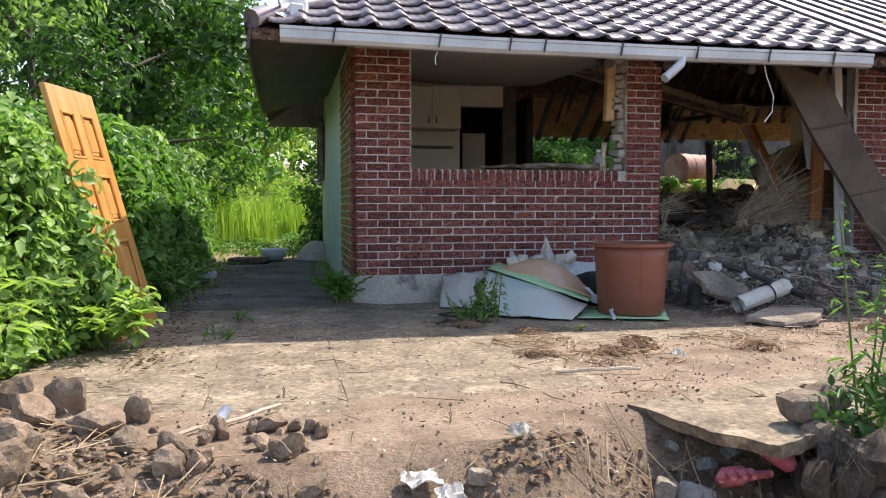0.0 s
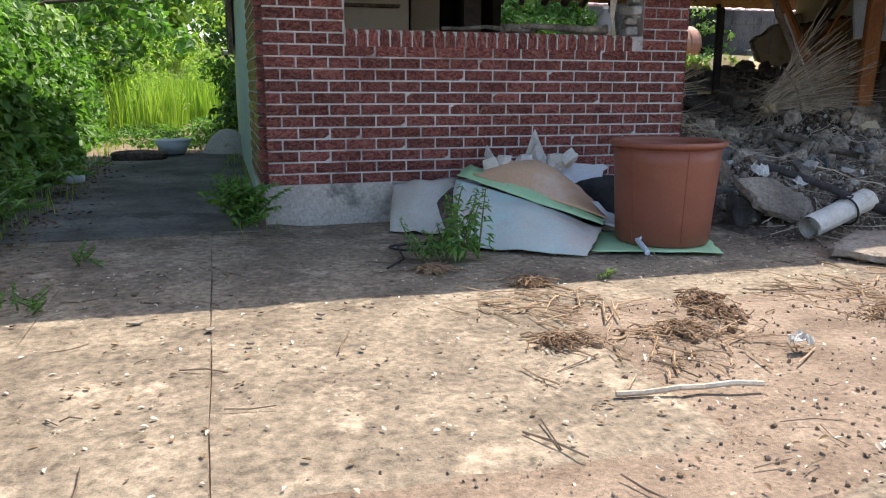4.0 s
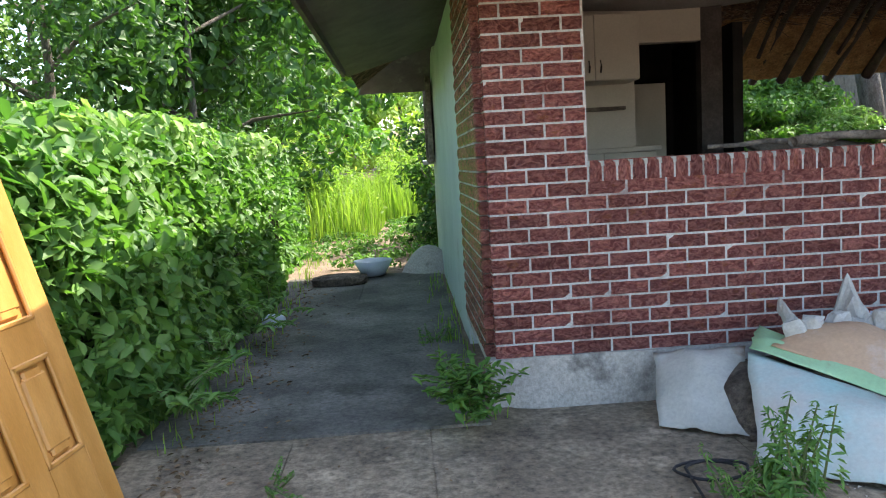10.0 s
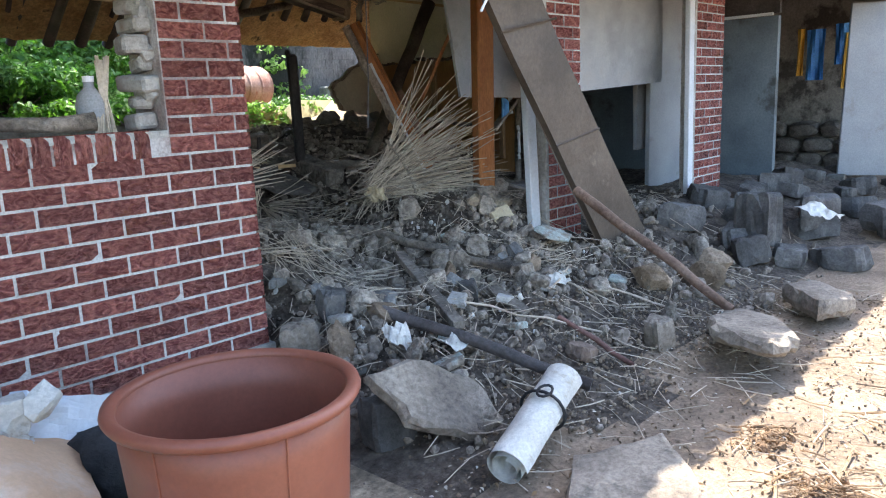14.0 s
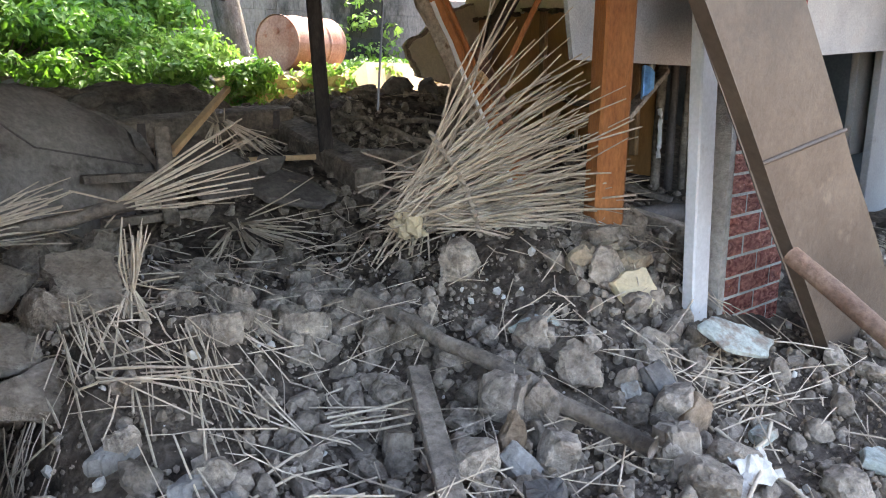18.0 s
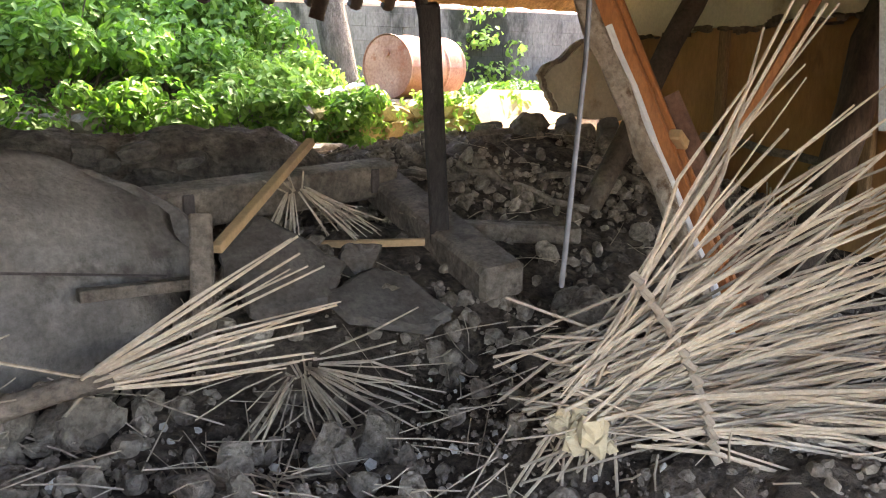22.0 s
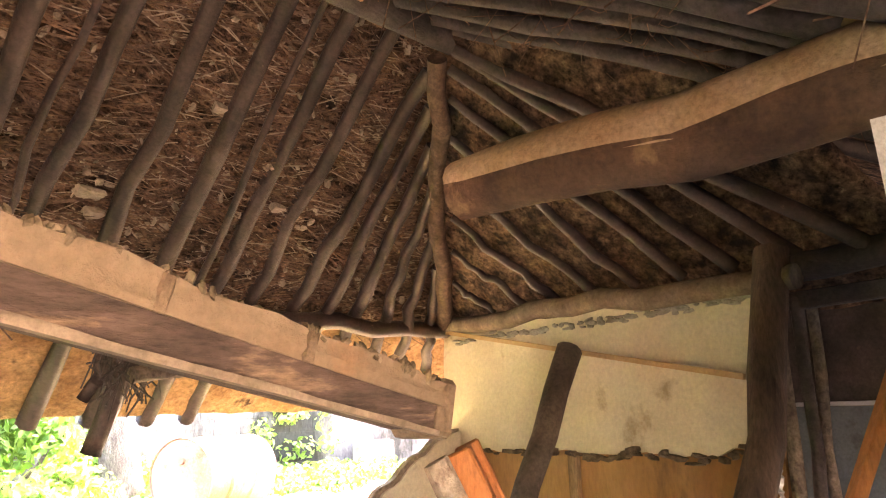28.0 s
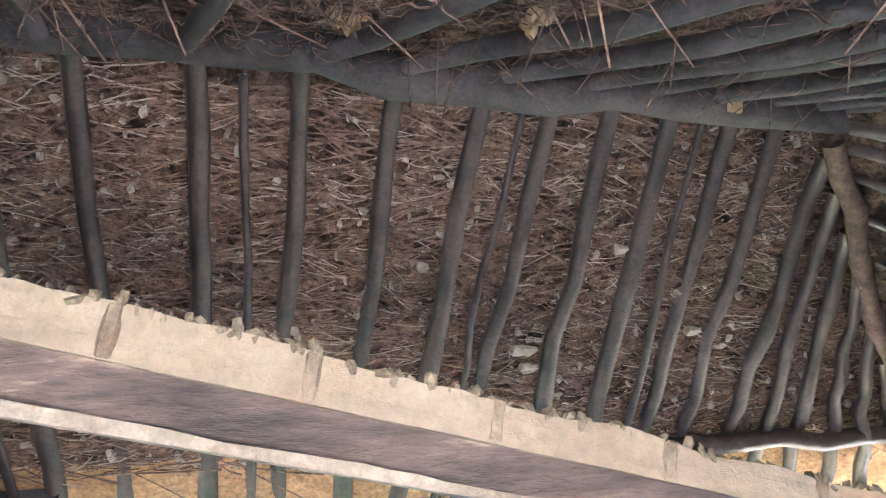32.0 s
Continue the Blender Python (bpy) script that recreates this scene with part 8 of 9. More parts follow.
n_clod = 0
while n_clod < 290:
    x, y = RNG.uniform(3.95, 8.6), RNG.uniform(5.9, 11.6)
    if RNG.random() > heap_density(x, y) * clustered(x, y) or math.hypot(x - 4.86, y - 7.9) < 0.25:
        continue
    s = 0.06 + 0.12 * RNG.random() ** 2.0
    ob = new_at("mud_clod", CLODS[int(RNG.integers(0, 11))], (x, y, ground_z(x, y) + 0.01 + s * 0.28))
    ob.rotation_euler = RNG.uniform(0, 6.28, 3)
    ob.scale = (s, s, s)
    tagged(ob, "broken grey-brown clod of mud wall in the rubble", "clod", "mud clods")
    n_clod += 1


def pebbles(count, region, smin, smax, sink=0.2, fine=1):
    """Many small clods as one mesh: shared shapes, turned and scaled at random."""
    base = []
    for k in range(6):
        bm = bmesh.new()
        bmesh.ops.create_icosphere(bm, subdivisions=fine, radius=0.5)
        bm.verts.index_update()
        if fine == 2:
            cuts = [(Vector(RNG.normal(size=3)).normalized(), RNG.uniform(0.24, 0.40)) for _ in range(9)]
            for w in bm.verts:
                for nrm, d in cuts:
                    w.co -= nrm * max(0.0, w.co.dot(nrm) - d)
        co = np.array([w.co for w in bm.verts]) * RNG.uniform(*((0.7, 1.2) if fine == 1 else (0.95, 1.05)), (len(bm.verts), 1)) * np.array([1 + (0.35 if fine == 1 else 0.12) * noise.noise(w.co * 3 + Vector((k * 3, 0, 0))) for w in bm.verts])[:, None] * np.array([1, 0.85, 0.7])
        base.append((co, np.array([[w.index for w in f.verts] for f in bm.faces])))
        bm.free()
    V, F, off = [], [], 0
    while count:
        x, y = region()
        s = smin + (smax - smin) * RNG.random() ** 2.2
        co, fc = base[int(RNG.integers(0, 6))]
        e = np.array(Euler(RNG.uniform(0, 6.28, 3)).to_matrix())
        V.append(co @ e.T * s + np.array([x, y, ground_z(x, y) + s * sink]))
        F.append(fc + off)
        off += len(co)
        count -= 1
    mb = Mesh()
    mb.v, mb.f = [tuple(p) for p in np.concatenate(V)], [tuple(q) for q in np.concatenate(F)]
    return mb


def heap_spot():
    while True:
        x, y = RNG.uniform(3.95, 8.8), RNG.uniform(5.8, 12.2)
        if RNG.random() < heap_density(x, y):
            return x, y


def drift_spot():
    while True:
        x, y = heap_spot()
        if RNG.random() < clustered(x, y):
            return x, y


def heap_spot_near():
    while True:
        x, y = RNG.uniform(4.0, 6.8), RNG.uniform(6.0, 9.4)
        if RNG.random() < heap_density(x, y):
            return x, y


def yard_spot():
    while True:
        x, y = RNG.uniform(-1.4, 7.5), RNG.uniform(2.9, 6.2)
        if RNG.random() < 0.25 + 0.75 * max(0.0, wob(x, y, 1.2, 4)) + 0.5 * smooth01(5.3, 6.2, y) * smooth01(3.0, 4.5, x):
            return x, y


def front_spot():
    while True:
        x, y = RNG.uniform(-2.2, 3.2), RNG.uniform(1.6, 4.6)
        if y < 2.8 + (0.95 * max(0, -0.1 - x) if x < 0.4 else 0.3 * (x - 0.4)):
            return x, y


CRUMB = mat("rubble_crumb", (0.15, 0.124, 0.10), (0.43, 0.362, 0.292), 9, 45, 0.96, 0.8, grain=0.5)
solid("rubble", pebbles(3400, drift_spot, 0.03, 0.12, 0.22, 2), CRUMB, "broken clods of mud wall", "rubble", kind="stuff")


def rubble_bed():
    """The uneven skin of the heap: thousands of half-buried blocks pressed together."""
    x0, y0, step = 3.95, 5.9, 0.028
    nx_, ny_ = int(4.9 / step), int(6.4 / step)
    X, Y = np.meshgrid(x0 + np.arange(nx_) * step, y0 + np.arange(ny_) * step, indexing="ij")
    H = np.zeros((nx_, ny_))
    r = np.random.default_rng(77)
    for _ in range(12000):
        cx, cy = r.uniform(x0, x0 + 4.9), r.uniform(y0, y0 + 6.4)
        a = (0.012 + 0.07 * r.random() ** 2.6) * (0.6 + 0.4 * smooth01(6.4, 7.6, cy))
        b, h, t = a * r.uniform(0.6, 1.0), a * r.uniform(0.35, 0.8), r.uniform(0, 3.14)
        i0, i1 = max(0, int((cx - a * 1.5 - x0) / step)), min(nx_, int((cx + a * 1.5 - x0) / step) + 2)
        j0, j1 = max(0, int((cy - a * 1.5 - y0) / step)), min(ny_, int((cy + a * 1.5 - y0) / step) + 2)
        dx, dy = X[i0:i1, j0:j1] - cx, Y[i0:i1, j0:j1] - cy
        u, v = (dx * math.cos(t) + dy * math.sin(t)) / a, (dy * math.cos(t) - dx * math.sin(t)) / b
        d = np.maximum(np.abs(u), np.abs(v)) * 0.6 + np.sqrt(u * u + v * v) * 0.4
        tilt = 1 + 0.5 * (u * r.normal() + v * r.normal()) * 0.5
        H[i0:i1, j0:j1] = np.maximum(H[i0:i1, j0:j1], h * np.clip(tilt, 0.3, 1.6) * np.clip(1.25 - d ** 3, 0, 1) * (d < 1.08))
    mb = Mesh()
    for i in range(nx_):
        for j in range(ny_):
            x, y = X[i, j], Y[i, j]
            e = smooth01(0, 0.5, y - y0) * smooth01(0, 0.25, x - x0) * smooth01(0, 0.3, x0 + 4.9 - x) * smooth01(0, 0.3, y0 + 6.4 - y)
            mb.v.append((x + 0.008 * wob(x, y, 30, 2), y + 0.008 * wob(x, y, 30, 5), ground_z(x, y) - 0.03 + e * (0.014 + 0.62 * H[i, j] + 0.012 * wob(x, y, 14, 3) + 0.02 * wob(x, y, 4.3, 9))))
    mb.f = [(i * ny_ + j, (i + 1) * ny_ + j, (i + 1) * ny_ + j + 1, i * ny_ + j + 1) for i in range(nx_ - 1) for j in range(ny_ - 1)]
    return mb


solid("rubble", rubble_bed(), DIRT, "packed heap of broken mud wall and soil", "rubble", kind="stuff")
solid("rubble", pebbles(7000, drift_spot, 0.010, 0.055, 0.45), CRUMB, "grey-brown crumbs of broken mud wall", "rubble", kind="stuff")
solid("rubble", pebbles(11000, heap_spot_near, 0.005, 0.028, 0.5), CRUMB, "grey-brown crumbs of broken mud wall", "rubble", kind="stuff")
solid("rubble", pebbles(420, heap_spot_near, 0.008, 0.045, 0.5), mat("pale_crumb", (0.48, 0.46, 0.41), (0.62, 0.60, 0.55), 9, 50, 0.95, 0.4, grain=0.3), "pale plaster crumbs on the rubble", "rubble", kind="stuff")
solid("gravel", pebbles(2200, yard_spot, 0.006, 0.028), SOIL, "grit and crumbs on the yard", "gravel", kind="stuff")
solid("gravel", pebbles(5200, front_spot, 0.006, 0.050), mat("front_grit", (0.17, 0.122, 0.083), (0.33, 0.25, 0.178), 9, 60, 0.95, 0.4), "crumbly soil and stones at the edge of the yard", "gravel", kind="stuff")


def straws(count, spot, lmin, lmax, rmin, rmax, material, label, up=0.02, lift=0.05):
    mb = Mesh()
    for _ in range(count):
        x, y = spot()
        a, L = RNG.uniform(0, 6.28), RNG.uniform(lmin, lmax)
        dx, dy = math.cos(a) * L / 2, math.sin(a) * L / 2
        r = RNG.uniform(rmin, rmax)
        z0, z1 = ground_z(x - dx, y - dy) + up + RNG.uniform(0, lift), ground_z(x + dx, y + dy) + up + RNG.uniform(0, lift)
        zm = max((z0 + z1) / 2 + RNG.uniform(-0.01, 0.01), ground_z(x, y) + up * 0.5)
        mb.tube([(x - dx, y - dy, z0), (x + RNG.uniform(-.01, .01), y, zm), (x + dx, y + dy, z1)], [r, r, r * 0.8], 4)
    return solid("straw", mb, material, label, "straw", kind="stuff")


straws(420, heap_spot, 0.06, 0.36, 0.0012, 0.0030, REED, "split dry reeds strewn over the rubble", 0.02, 0.08)
straws(380, heap_spot_near, 0.05, 0.30, 0.0012, 0.0030, REED, "split dry reeds strewn over the rubble", 0.03, 0.08)


def straw_drifts(count):
    """Loose sheaves of snapped reeds, each lying roughly one way."""
    mb = Mesh()
    for _ in range(count):
        cx, cy = heap_spot_near() if RNG.random() < 0.7 else heap_spot()
        a0, wide = RNG.uniform(0, 3.14), RNG.uniform(0.05, 0.16)
        for _ in range(int(RNG.integers(8, 24))):
            a, L = a0 + RNG.normal() * 0.28, RNG.uniform(0.10, 0.42)
            x, y = cx + RNG.normal() * wide, cy + RNG.normal() * wide
            dx, dy, r = math.cos(a) * L / 2, math.sin(a) * L / 2, RNG.uniform(0.0014, 0.0036)
            up = RNG.uniform(0.015, 0.05)
            mb.tube([(x - dx, y - dy, ground_z(x - dx, y - dy) + up), (x, y, ground_z(x, y) + up + RNG.uniform(-0.005, 0.01)), (x + dx, y + dy, ground_z(x + dx, y + dy) + up + RNG.uniform(0, 0.03))], [r, r, r * 0.8], 4)
    return mb


solid("straw", straw_drifts(16), REED, "drifts of snapped reeds on the rubble", "straw", kind="stuff")


def straw_patch():
    k = int(RNG.integers(0, 5))
    c = ((2.05, 4.55, 0.45), (3.3, 4.9, 0.5), (1.7, 5.1, 0.3), (4.6, 4.9, 0.6), (5.6, 4.8, 0.6))[k]
    return c[0] + RNG.normal() * c[2] * 0.6, c[1] + RNG.normal() * c[2] * 0.4


straws(300, straw_patch, 0.04, 0.26, 0.0015, 0.006, mat("brown_straw", (0.30, 0.19, 0.10), (0.52, 0.38, 0.24), 9, 50, 0.9, 0.3, grain=0.3), "dry straw and twigs scattered on the yard", 0.012, 0.02)
straws(170, yard_spot, 0.04, 0.25, 0.0015, 0.004, mat("dark_twig", (0.12, 0.085, 0.055), (0.22, 0.16, 0.11), 9, 50, 0.9, 0.3), "dark twigs scattered on the yard", 0.010, 0.012)
straws(700, front_spot, 0.05, 0.30, 0.0015, 0.0042, mat("trampled_straw", (0.27, 0.195, 0.115), (0.50, 0.39, 0.25), 9, 50, 0.9, 0.3), "dry stalks at the edge of the yard", 0.02, 0.05)

# clumps of rotten straw with soil on the yard
CLUMP = mat("rotten_straw", (0.20, 0.12, 0.07), (0.36, 0.24, 0.14), 12, 70, 0.97, 0.6, grain=0.4)
for k, (x, y, s) in enumerate(((2.15, 4.62, 0.26), (2.45, 4.78, 0.22), (1.6, 4.62, 0.18), (4.62, 5.05, 0.30), (4.95, 5.35, 0.26), (2.5, 5.0, 0.18), (1.85, 5.45, 0.14), (1.45, 5.85, 0.14), (3.2, 4.55, 0.24))):
    mb = Mesh()
    for q in range(75):
        a, rr, L = RNG.uniform(0, 6.28), abs(RNG.normal()) * s * 0.32, RNG.uniform(0.03, 0.11)
        px, py = x + rr * math.cos(a) * 1.3, y + rr * math.sin(a) * 0.8
        b, zz = RNG.uniform(0, 6.28), ground_z(px, py) + 0.008 + max(0, 0.04 - rr * 0.25) * RNG.random()
        mb.tube([(px, py, zz), (px + L * 0.5 * math.cos(b), py + L * 0.5 * math.sin(b), zz + 0.012), (px + L * math.cos(b + 0.4), py + L * math.sin(b + 0.4), zz)], 0.0035, 4)
    for q in range(16):
        px, py = x + RNG.normal() * s * 0.3, y + RNG.normal() * s * 0.22
        g = RNG.uniform(0.015, 0.05)
        mb.lump((px, py, ground_z(px, py) + g * 0.25), (g, g, g * 0.7), 0.25, None, None, 1)
    solid("straw_clump", mb, CLUMP, "clump of rotten straw and soil on the yard", "straw clump", "straw clumps", kind="stuff")
for k, (x, y, s) in enumerate(((0.0, 5.30, 0.09), (0.58, 5.48, 0.06), (0.3, 5.1, 0.07), (0.75, 5.2, 0.06), (0.45, 4.9, 0.05), (0.2, 5.55, 0.05), (1.0, 5.3, 0.04), (0.85, 4.75, 0.05))):
    slab_piece("plaster_flake", (x, y, ground_z(x, y) + 0.024), (s * 0.75, s * 0.5, 0.008), (2, 2, 40 * k), EARTHY, "pale plaster flake on the concrete", "flake", "plaster flakes", 60 + k)
# stones by the yard's edge
BROWNSTONE = mat("brown_stone", (0.19, 0.135, 0.09), (0.36, 0.27, 0.19), 7, 50, 0.92, 0.7, grain=0.4, rand=0.25)
EDGE_STONES = [clod_data(20 + k, BROWNSTONE, 0.07) for k in range(6)]


def edge_stone(x, y, s):
    ob = new_at("field_stone", EDGE_STONES[int(RNG.integers(0, 6))], (x, y, ground_z(x, y) + s * 0.22))
    ob.rotation_euler = RNG.uniform(0, 6.28, 3)
    ob.scale = (s * 1.1, s * 0.9, s * 0.8)
    tagged(ob, "rough brown field stone at the yard's edge", "stone", "edge stones")


for x, y, s in ((-1.05, 3.86, 0.26), (-1.12, 3.62, 0.24), (-0.82, 3.45, 0.20), (-1.10, 3.26, 0.24), (-0.68, 3.60, 0.16), (-1.30, 3.95, 0.2), (-0.40, 2.95, 0.18), (-1.02, 2.95, 0.24), (-0.62, 3.2, 0.17),
                (1.62, 2.70, 0.18), (1.80, 2.72, 0.22), (1.50, 2.62, 0.2), (-0.1, 3.1, 0.1), (2.05, 2.78, 0.16)):
    edge_stone(x, y, s)
for k in range(52):
    x = RNG.uniform(-1.7, 0.15)
    edge_stone(x, RNG.uniform(2.7, 3.9 - 0.55 * (x + 1.7) / 1.85), 0.04 + 0.10 * RNG.random() ** 1.6)
for k in range(12):
    edge_stone(RNG.uniform(1.45, 2.2), RNG.uniform(2.5, 3.10), 0.03 + 0.07 * RNG.random() ** 2)
def broken_edge(u, v):
    """The broken edge of the yard's concrete, left hanging over washed-out soil."""
    x = (1.95 + 0.65 * u) * (1 - v) + (1.62 + 1.9 * u) * v
    y = (2.62 + 0.28 * u) * (1 - v) + (3.36 + 0.56 * u) * v
    rim = 1.0 if u == 0 or v == 0 else 0.0
    return (x + rim * (0.05 * wob(v * 5, u, 1, 2) + 0.02 * wob(v * 17, u, 1, 6)), y + rim * 0.03 * wob(u * 6, v * 9, 1, 4), 0.016 + 0.008 * wob(x, y, 5, 3))


solid("undercut_slab", Mesh().grid(broken_edge, 24, 26, (0.03, 0.02, -0.065)), YARD, "overhanging broken concrete slab at the yard's edge", "slab")
solid("white_pipe", Mesh().tube([(-0.42, 3.30, -0.12), (-0.28, 3.62, 0.03)], 0.028, 12), WHITE, "short white plastic pipe in the soil", "pipe", smooth=True)
solid("yard_stick", Mesh().tube(log_pts((-0.47, 3.28, 0.02), (-0.03, 3.66, 0.03), 5, 0.01, 2), 0.009, 6), REED, "thin pale stick on the yard", "stick")
solid("yard_stick", Mesh().tube(log_pts((1.55, 4.1, 0.02), (2.05, 4.02, 0.03), 5, 0.01, 4), 0.010, 6), REED, "thin pale stick on the yard", "stick")
GLOVE = mat("red_glove", (0.50, 0.10, 0.13), (0.66, 0.20, 0.22), 9, 80, 0.85, 0.5, grain=0.3)


def glove(x, y, z, turn, seed):
    g = Mesh()
    m = Matrix.Translation((x, y, z)) @ pose(0, 0, 0, 30, 10, turn) @ Matrix.Scale(1.5, 4)
    g.box(m @ Vector((0, 0, 0)), (0.09, 0.11, 0.05), m.to_3x3().to_4x4(), 0.018)
    for k in range(4):
        a = m @ Vector((-0.034 + 0.023 * k, 0.05, 0))
        b = m @ Vector((-0.045 + 0.030 * k, 0.125 - 0.02 * abs(k - 1.5), -0.02))
        g.tube([a, a.lerp(b, 0.6) + Vector((0, 0, 0.008)), b], [0.020, 0.020, 0.014], 7)
    a, b = m @ Vector((-0.045, -0.01, 0)), m @ Vector((-0.10, 0.05, -0.01))
    g.tube([a, b], [0.024, 0.016], 7)
    solid("work_glove", g, GLOVE, "red rubber-coated work glove on the stones", "glove", "work gloves", smooth=True)


glove(1.90, 2.86, -0.19, 160, 1)
glove(2.10, 2.83, -0.10, 60, 2)

for k, (x, y, a_, b_) in enumerate(((0.96, 2.95, 0.10, 0.05), (0.51, 2.83, 0.16, 0.10), (0.62, 2.76, 0.12, 0.08), (2.45, 4.3, 0.10, 0.05))):
    z_ = ground_z(x, y) + 0.05
    solid("paper_scrap", patch((x - a_ / 2, y - b_ / 2, z_), (x + a_ / 2, y - b_ / 3, z_ - 0.01), (x + a_ / 2.4, y + b_ / 2, z_ + 0.02), (x - a_ / 2.2, y + b_ / 2, z_ + 0.01), 0.015, 0.02, 51 + k, 8, 0.003, 0.15), RAG, "crumpled white paper on the soil", "paper", "paper scraps")
for k, (x, y, a_) in enumerate(((0.74, 2.80, 0.10), (1.62, 2.93, 0.16), (1.74, 2.90, 0.20), (1.9, 3.05, 0.10), (2.05, 3.1, 0.12), (1.75, 3.12, 0.09))):
    slab_piece("edge_rock", (x, y, ground_z(x, y) + a_ * 0.3), (a_, a_ * 0.75, a_ * 0.55), (12 * k, 9, 50 * k), GREY_ROCK if k > 1 else EARTHY, "rough pale stone in the washed-out soil", "stone", "edge stones", 880 + k)

# fallen leaves, chips and crumbs over the concrete and the soil


def chips(name, count, spot, smin, smax, material, label):
    """Small flat curled bits lying on the ground."""
    P, W, S = np.empty((count, 3)), np.empty((count, 3)), RNG.uniform(smin, smax, count)
    for i in range(count):
        x, y = spot()
        P[i] = (x, y, ground_z(x, y) + 0.018)
        W[i] = (RNG.normal() * 0.2, RNG.normal() * 0.2, 1)
    return tagged(leaves(name, P, W, S, material, None, 0.5, 0.0), label, "litter", kind="stuff")


def path_spot():
    return RNG.uniform(-1.15, 0.6), RNG.uniform(4.5, 13.5)


DEAD = leaf_mat("dead_leaf", (0.07, 0.045, 0.025), (0.26, 0.17, 0.09), (1, 1, 1), 0.1, 0.8)
chips("leaf_litter", 1500, yard_spot, 0.007, 0.034, DEAD, "dead leaves and bark chips on the yard")
chips("leaf_litter", 220, path_spot, 0.010, 0.04, DEAD, "dead leaves on the side path")
chips("leaf_litter", 900, lambda: (-1.0 + abs(RNG.normal()) * 0.18, RNG.uniform(4.6, 12.5)), 0.015, 0.05, DEAD, "dead leaves along the hedge foot")
chips("leaf_litter", 3000, front_spot, 0.015, 0.07, DEAD, "bark chips and dead leaves on the soil")
chips("pale_chips", 1900, yard_spot, 0.006, 0.028, leaf_mat("pale_chip", (0.42, 0.36, 0.28), (0.62, 0.56, 0.47), (1, 1, 1), 0.05, 0.9), "pale chips of plaster and straw on the yard")
solid("gravel", pebbles(2600, lambda: (RNG.uniform(-1.1, 4.0), RNG.uniform(3.2, 7.2)), 0.004, 0.018), mat("dark_grit", (0.10, 0.085, 0.068), (0.26, 0.22, 0.175), 9, 50, 0.95, 0.3), "dark grit on the concrete", "gravel", kind="stuff")

def soil_spot():
    return RNG.uniform(3.9, 7.6), RNG.uniform(4.6, 6.5)


solid("rubble", pebbles(3200, soil_spot, 0.004, 0.020, 0.4), mat("dark_soil_crumb", (0.15, 0.108, 0.074), (0.31, 0.235, 0.168), 9, 45, 0.96, 0.6, grain=0.5), "dark crumbs of soil beside the house", "rubble", kind="stuff")
chips("leaf_litter", 360, soil_spot, 0.008, 0.035, DEAD, "dead leaves and bark on the soil beside the house")
straws(240, soil_spot, 0.05, 0.30, 0.0012, 0.0035, REED, "snapped straw on the soil beside the house", 0.02, 0.03)


def foot_spot():
    return RNG.uniform(4.1, 7.2), RNG.uniform(5.9, 7.3)


straws(170, foot_spot, 0.04, 0.25, 0.0012, 0.003, REED, "split straw strewn over the foot of the heap", 0.03, 0.05)
solid("rubble", pebbles(2600, foot_spot, 0.008, 0.035, 1.0), mat("brown_crumb", (0.19, 0.145, 0.105), (0.38, 0.30, 0.22), 9, 45, 0.96, 0.6, grain=0.5), "brown crumbs of soil at the foot of the heap", "rubble", kind="stuff")
for k, (x, y, a, b) in enumerate(((4.45, 7.0, 0.16, 0.10), (4.55, 6.75, 0.14, 0.11), (4.85, 6.95, 0.17, 0.14), (4.35, 6.55, 0.2, 0.16), (4.25, 7.2, 0.18, 0.10), (5.9, 6.95, 0.13, 0.1), (5.55, 6.85, 0.16, 0.12), (4.95, 6.6, 0.12, 0.1), (5.15, 6.85, 0.14, 0.1), (6.15, 6.7, 0.2, 0.12))):
    slab_piece("plaster_scrap", (x, y, ground_z(x, y) + 0.05), (a, b, 0.035), (RNG.uniform(-20, 20), RNG.uniform(-20, 20), RNG.uniform(0, 180)), MINT_FLAKE if k % 2 else CONC_PALE, "pale broken plaster scrap on the rubble", "wall fragment", "plaster scraps", 700 + k)
for k, (x, y, s_) in enumerate(((4.12, 7.02, 0.24), (4.42, 7.06, 0.18), (5.75, 7.08, 0.16), (6.3, 6.55, 0.24), (6.7, 6.4, 0.3), (7.1, 6.5, 0.26), (5.2, 7.3, 0.15))):
    ob = new_at("field_stone", EDGE_STONES[k % 6], (x, y, ground_z(x, y) + 0.06))
    ob.rotation_euler = RNG.uniform(0, 6.28, 3)
    ob.scale = (s_, s_ * 0.85, s_ * 0.7)
    tagged(ob, "dark round field stone in the rubble", "stone", "rubble stones")

for k, (x, y, a, b, c, tilt) in enumerate(((4.25, 7.70, 0.13, 0.07, 0.05, 12), (4.36, 7.50, 0.12, 0.06, 0.05, -8), (4.42, 7.42, 0.09, 0.07, 0.06, 20), (4.66, 7.30, 0.14, 0.11, 0.09, 10), (4.56, 7.16, 0.11, 0.08, 0.07, -12), (5.66, 7.25, 0.08, 0.07, 0.05, 40), (5.14, 7.22, 0.09, 0.11, 0.11, 55))):
    slab_piece("pale_stone", (x, y, ground_z(x, y) + c * 0.5), (a, b, c), (tilt, -tilt * 0.5, 35 * k), GREY_ROCK, "pale grey broken stone on the rubble", "stone", "rubble stones", 800 + k)
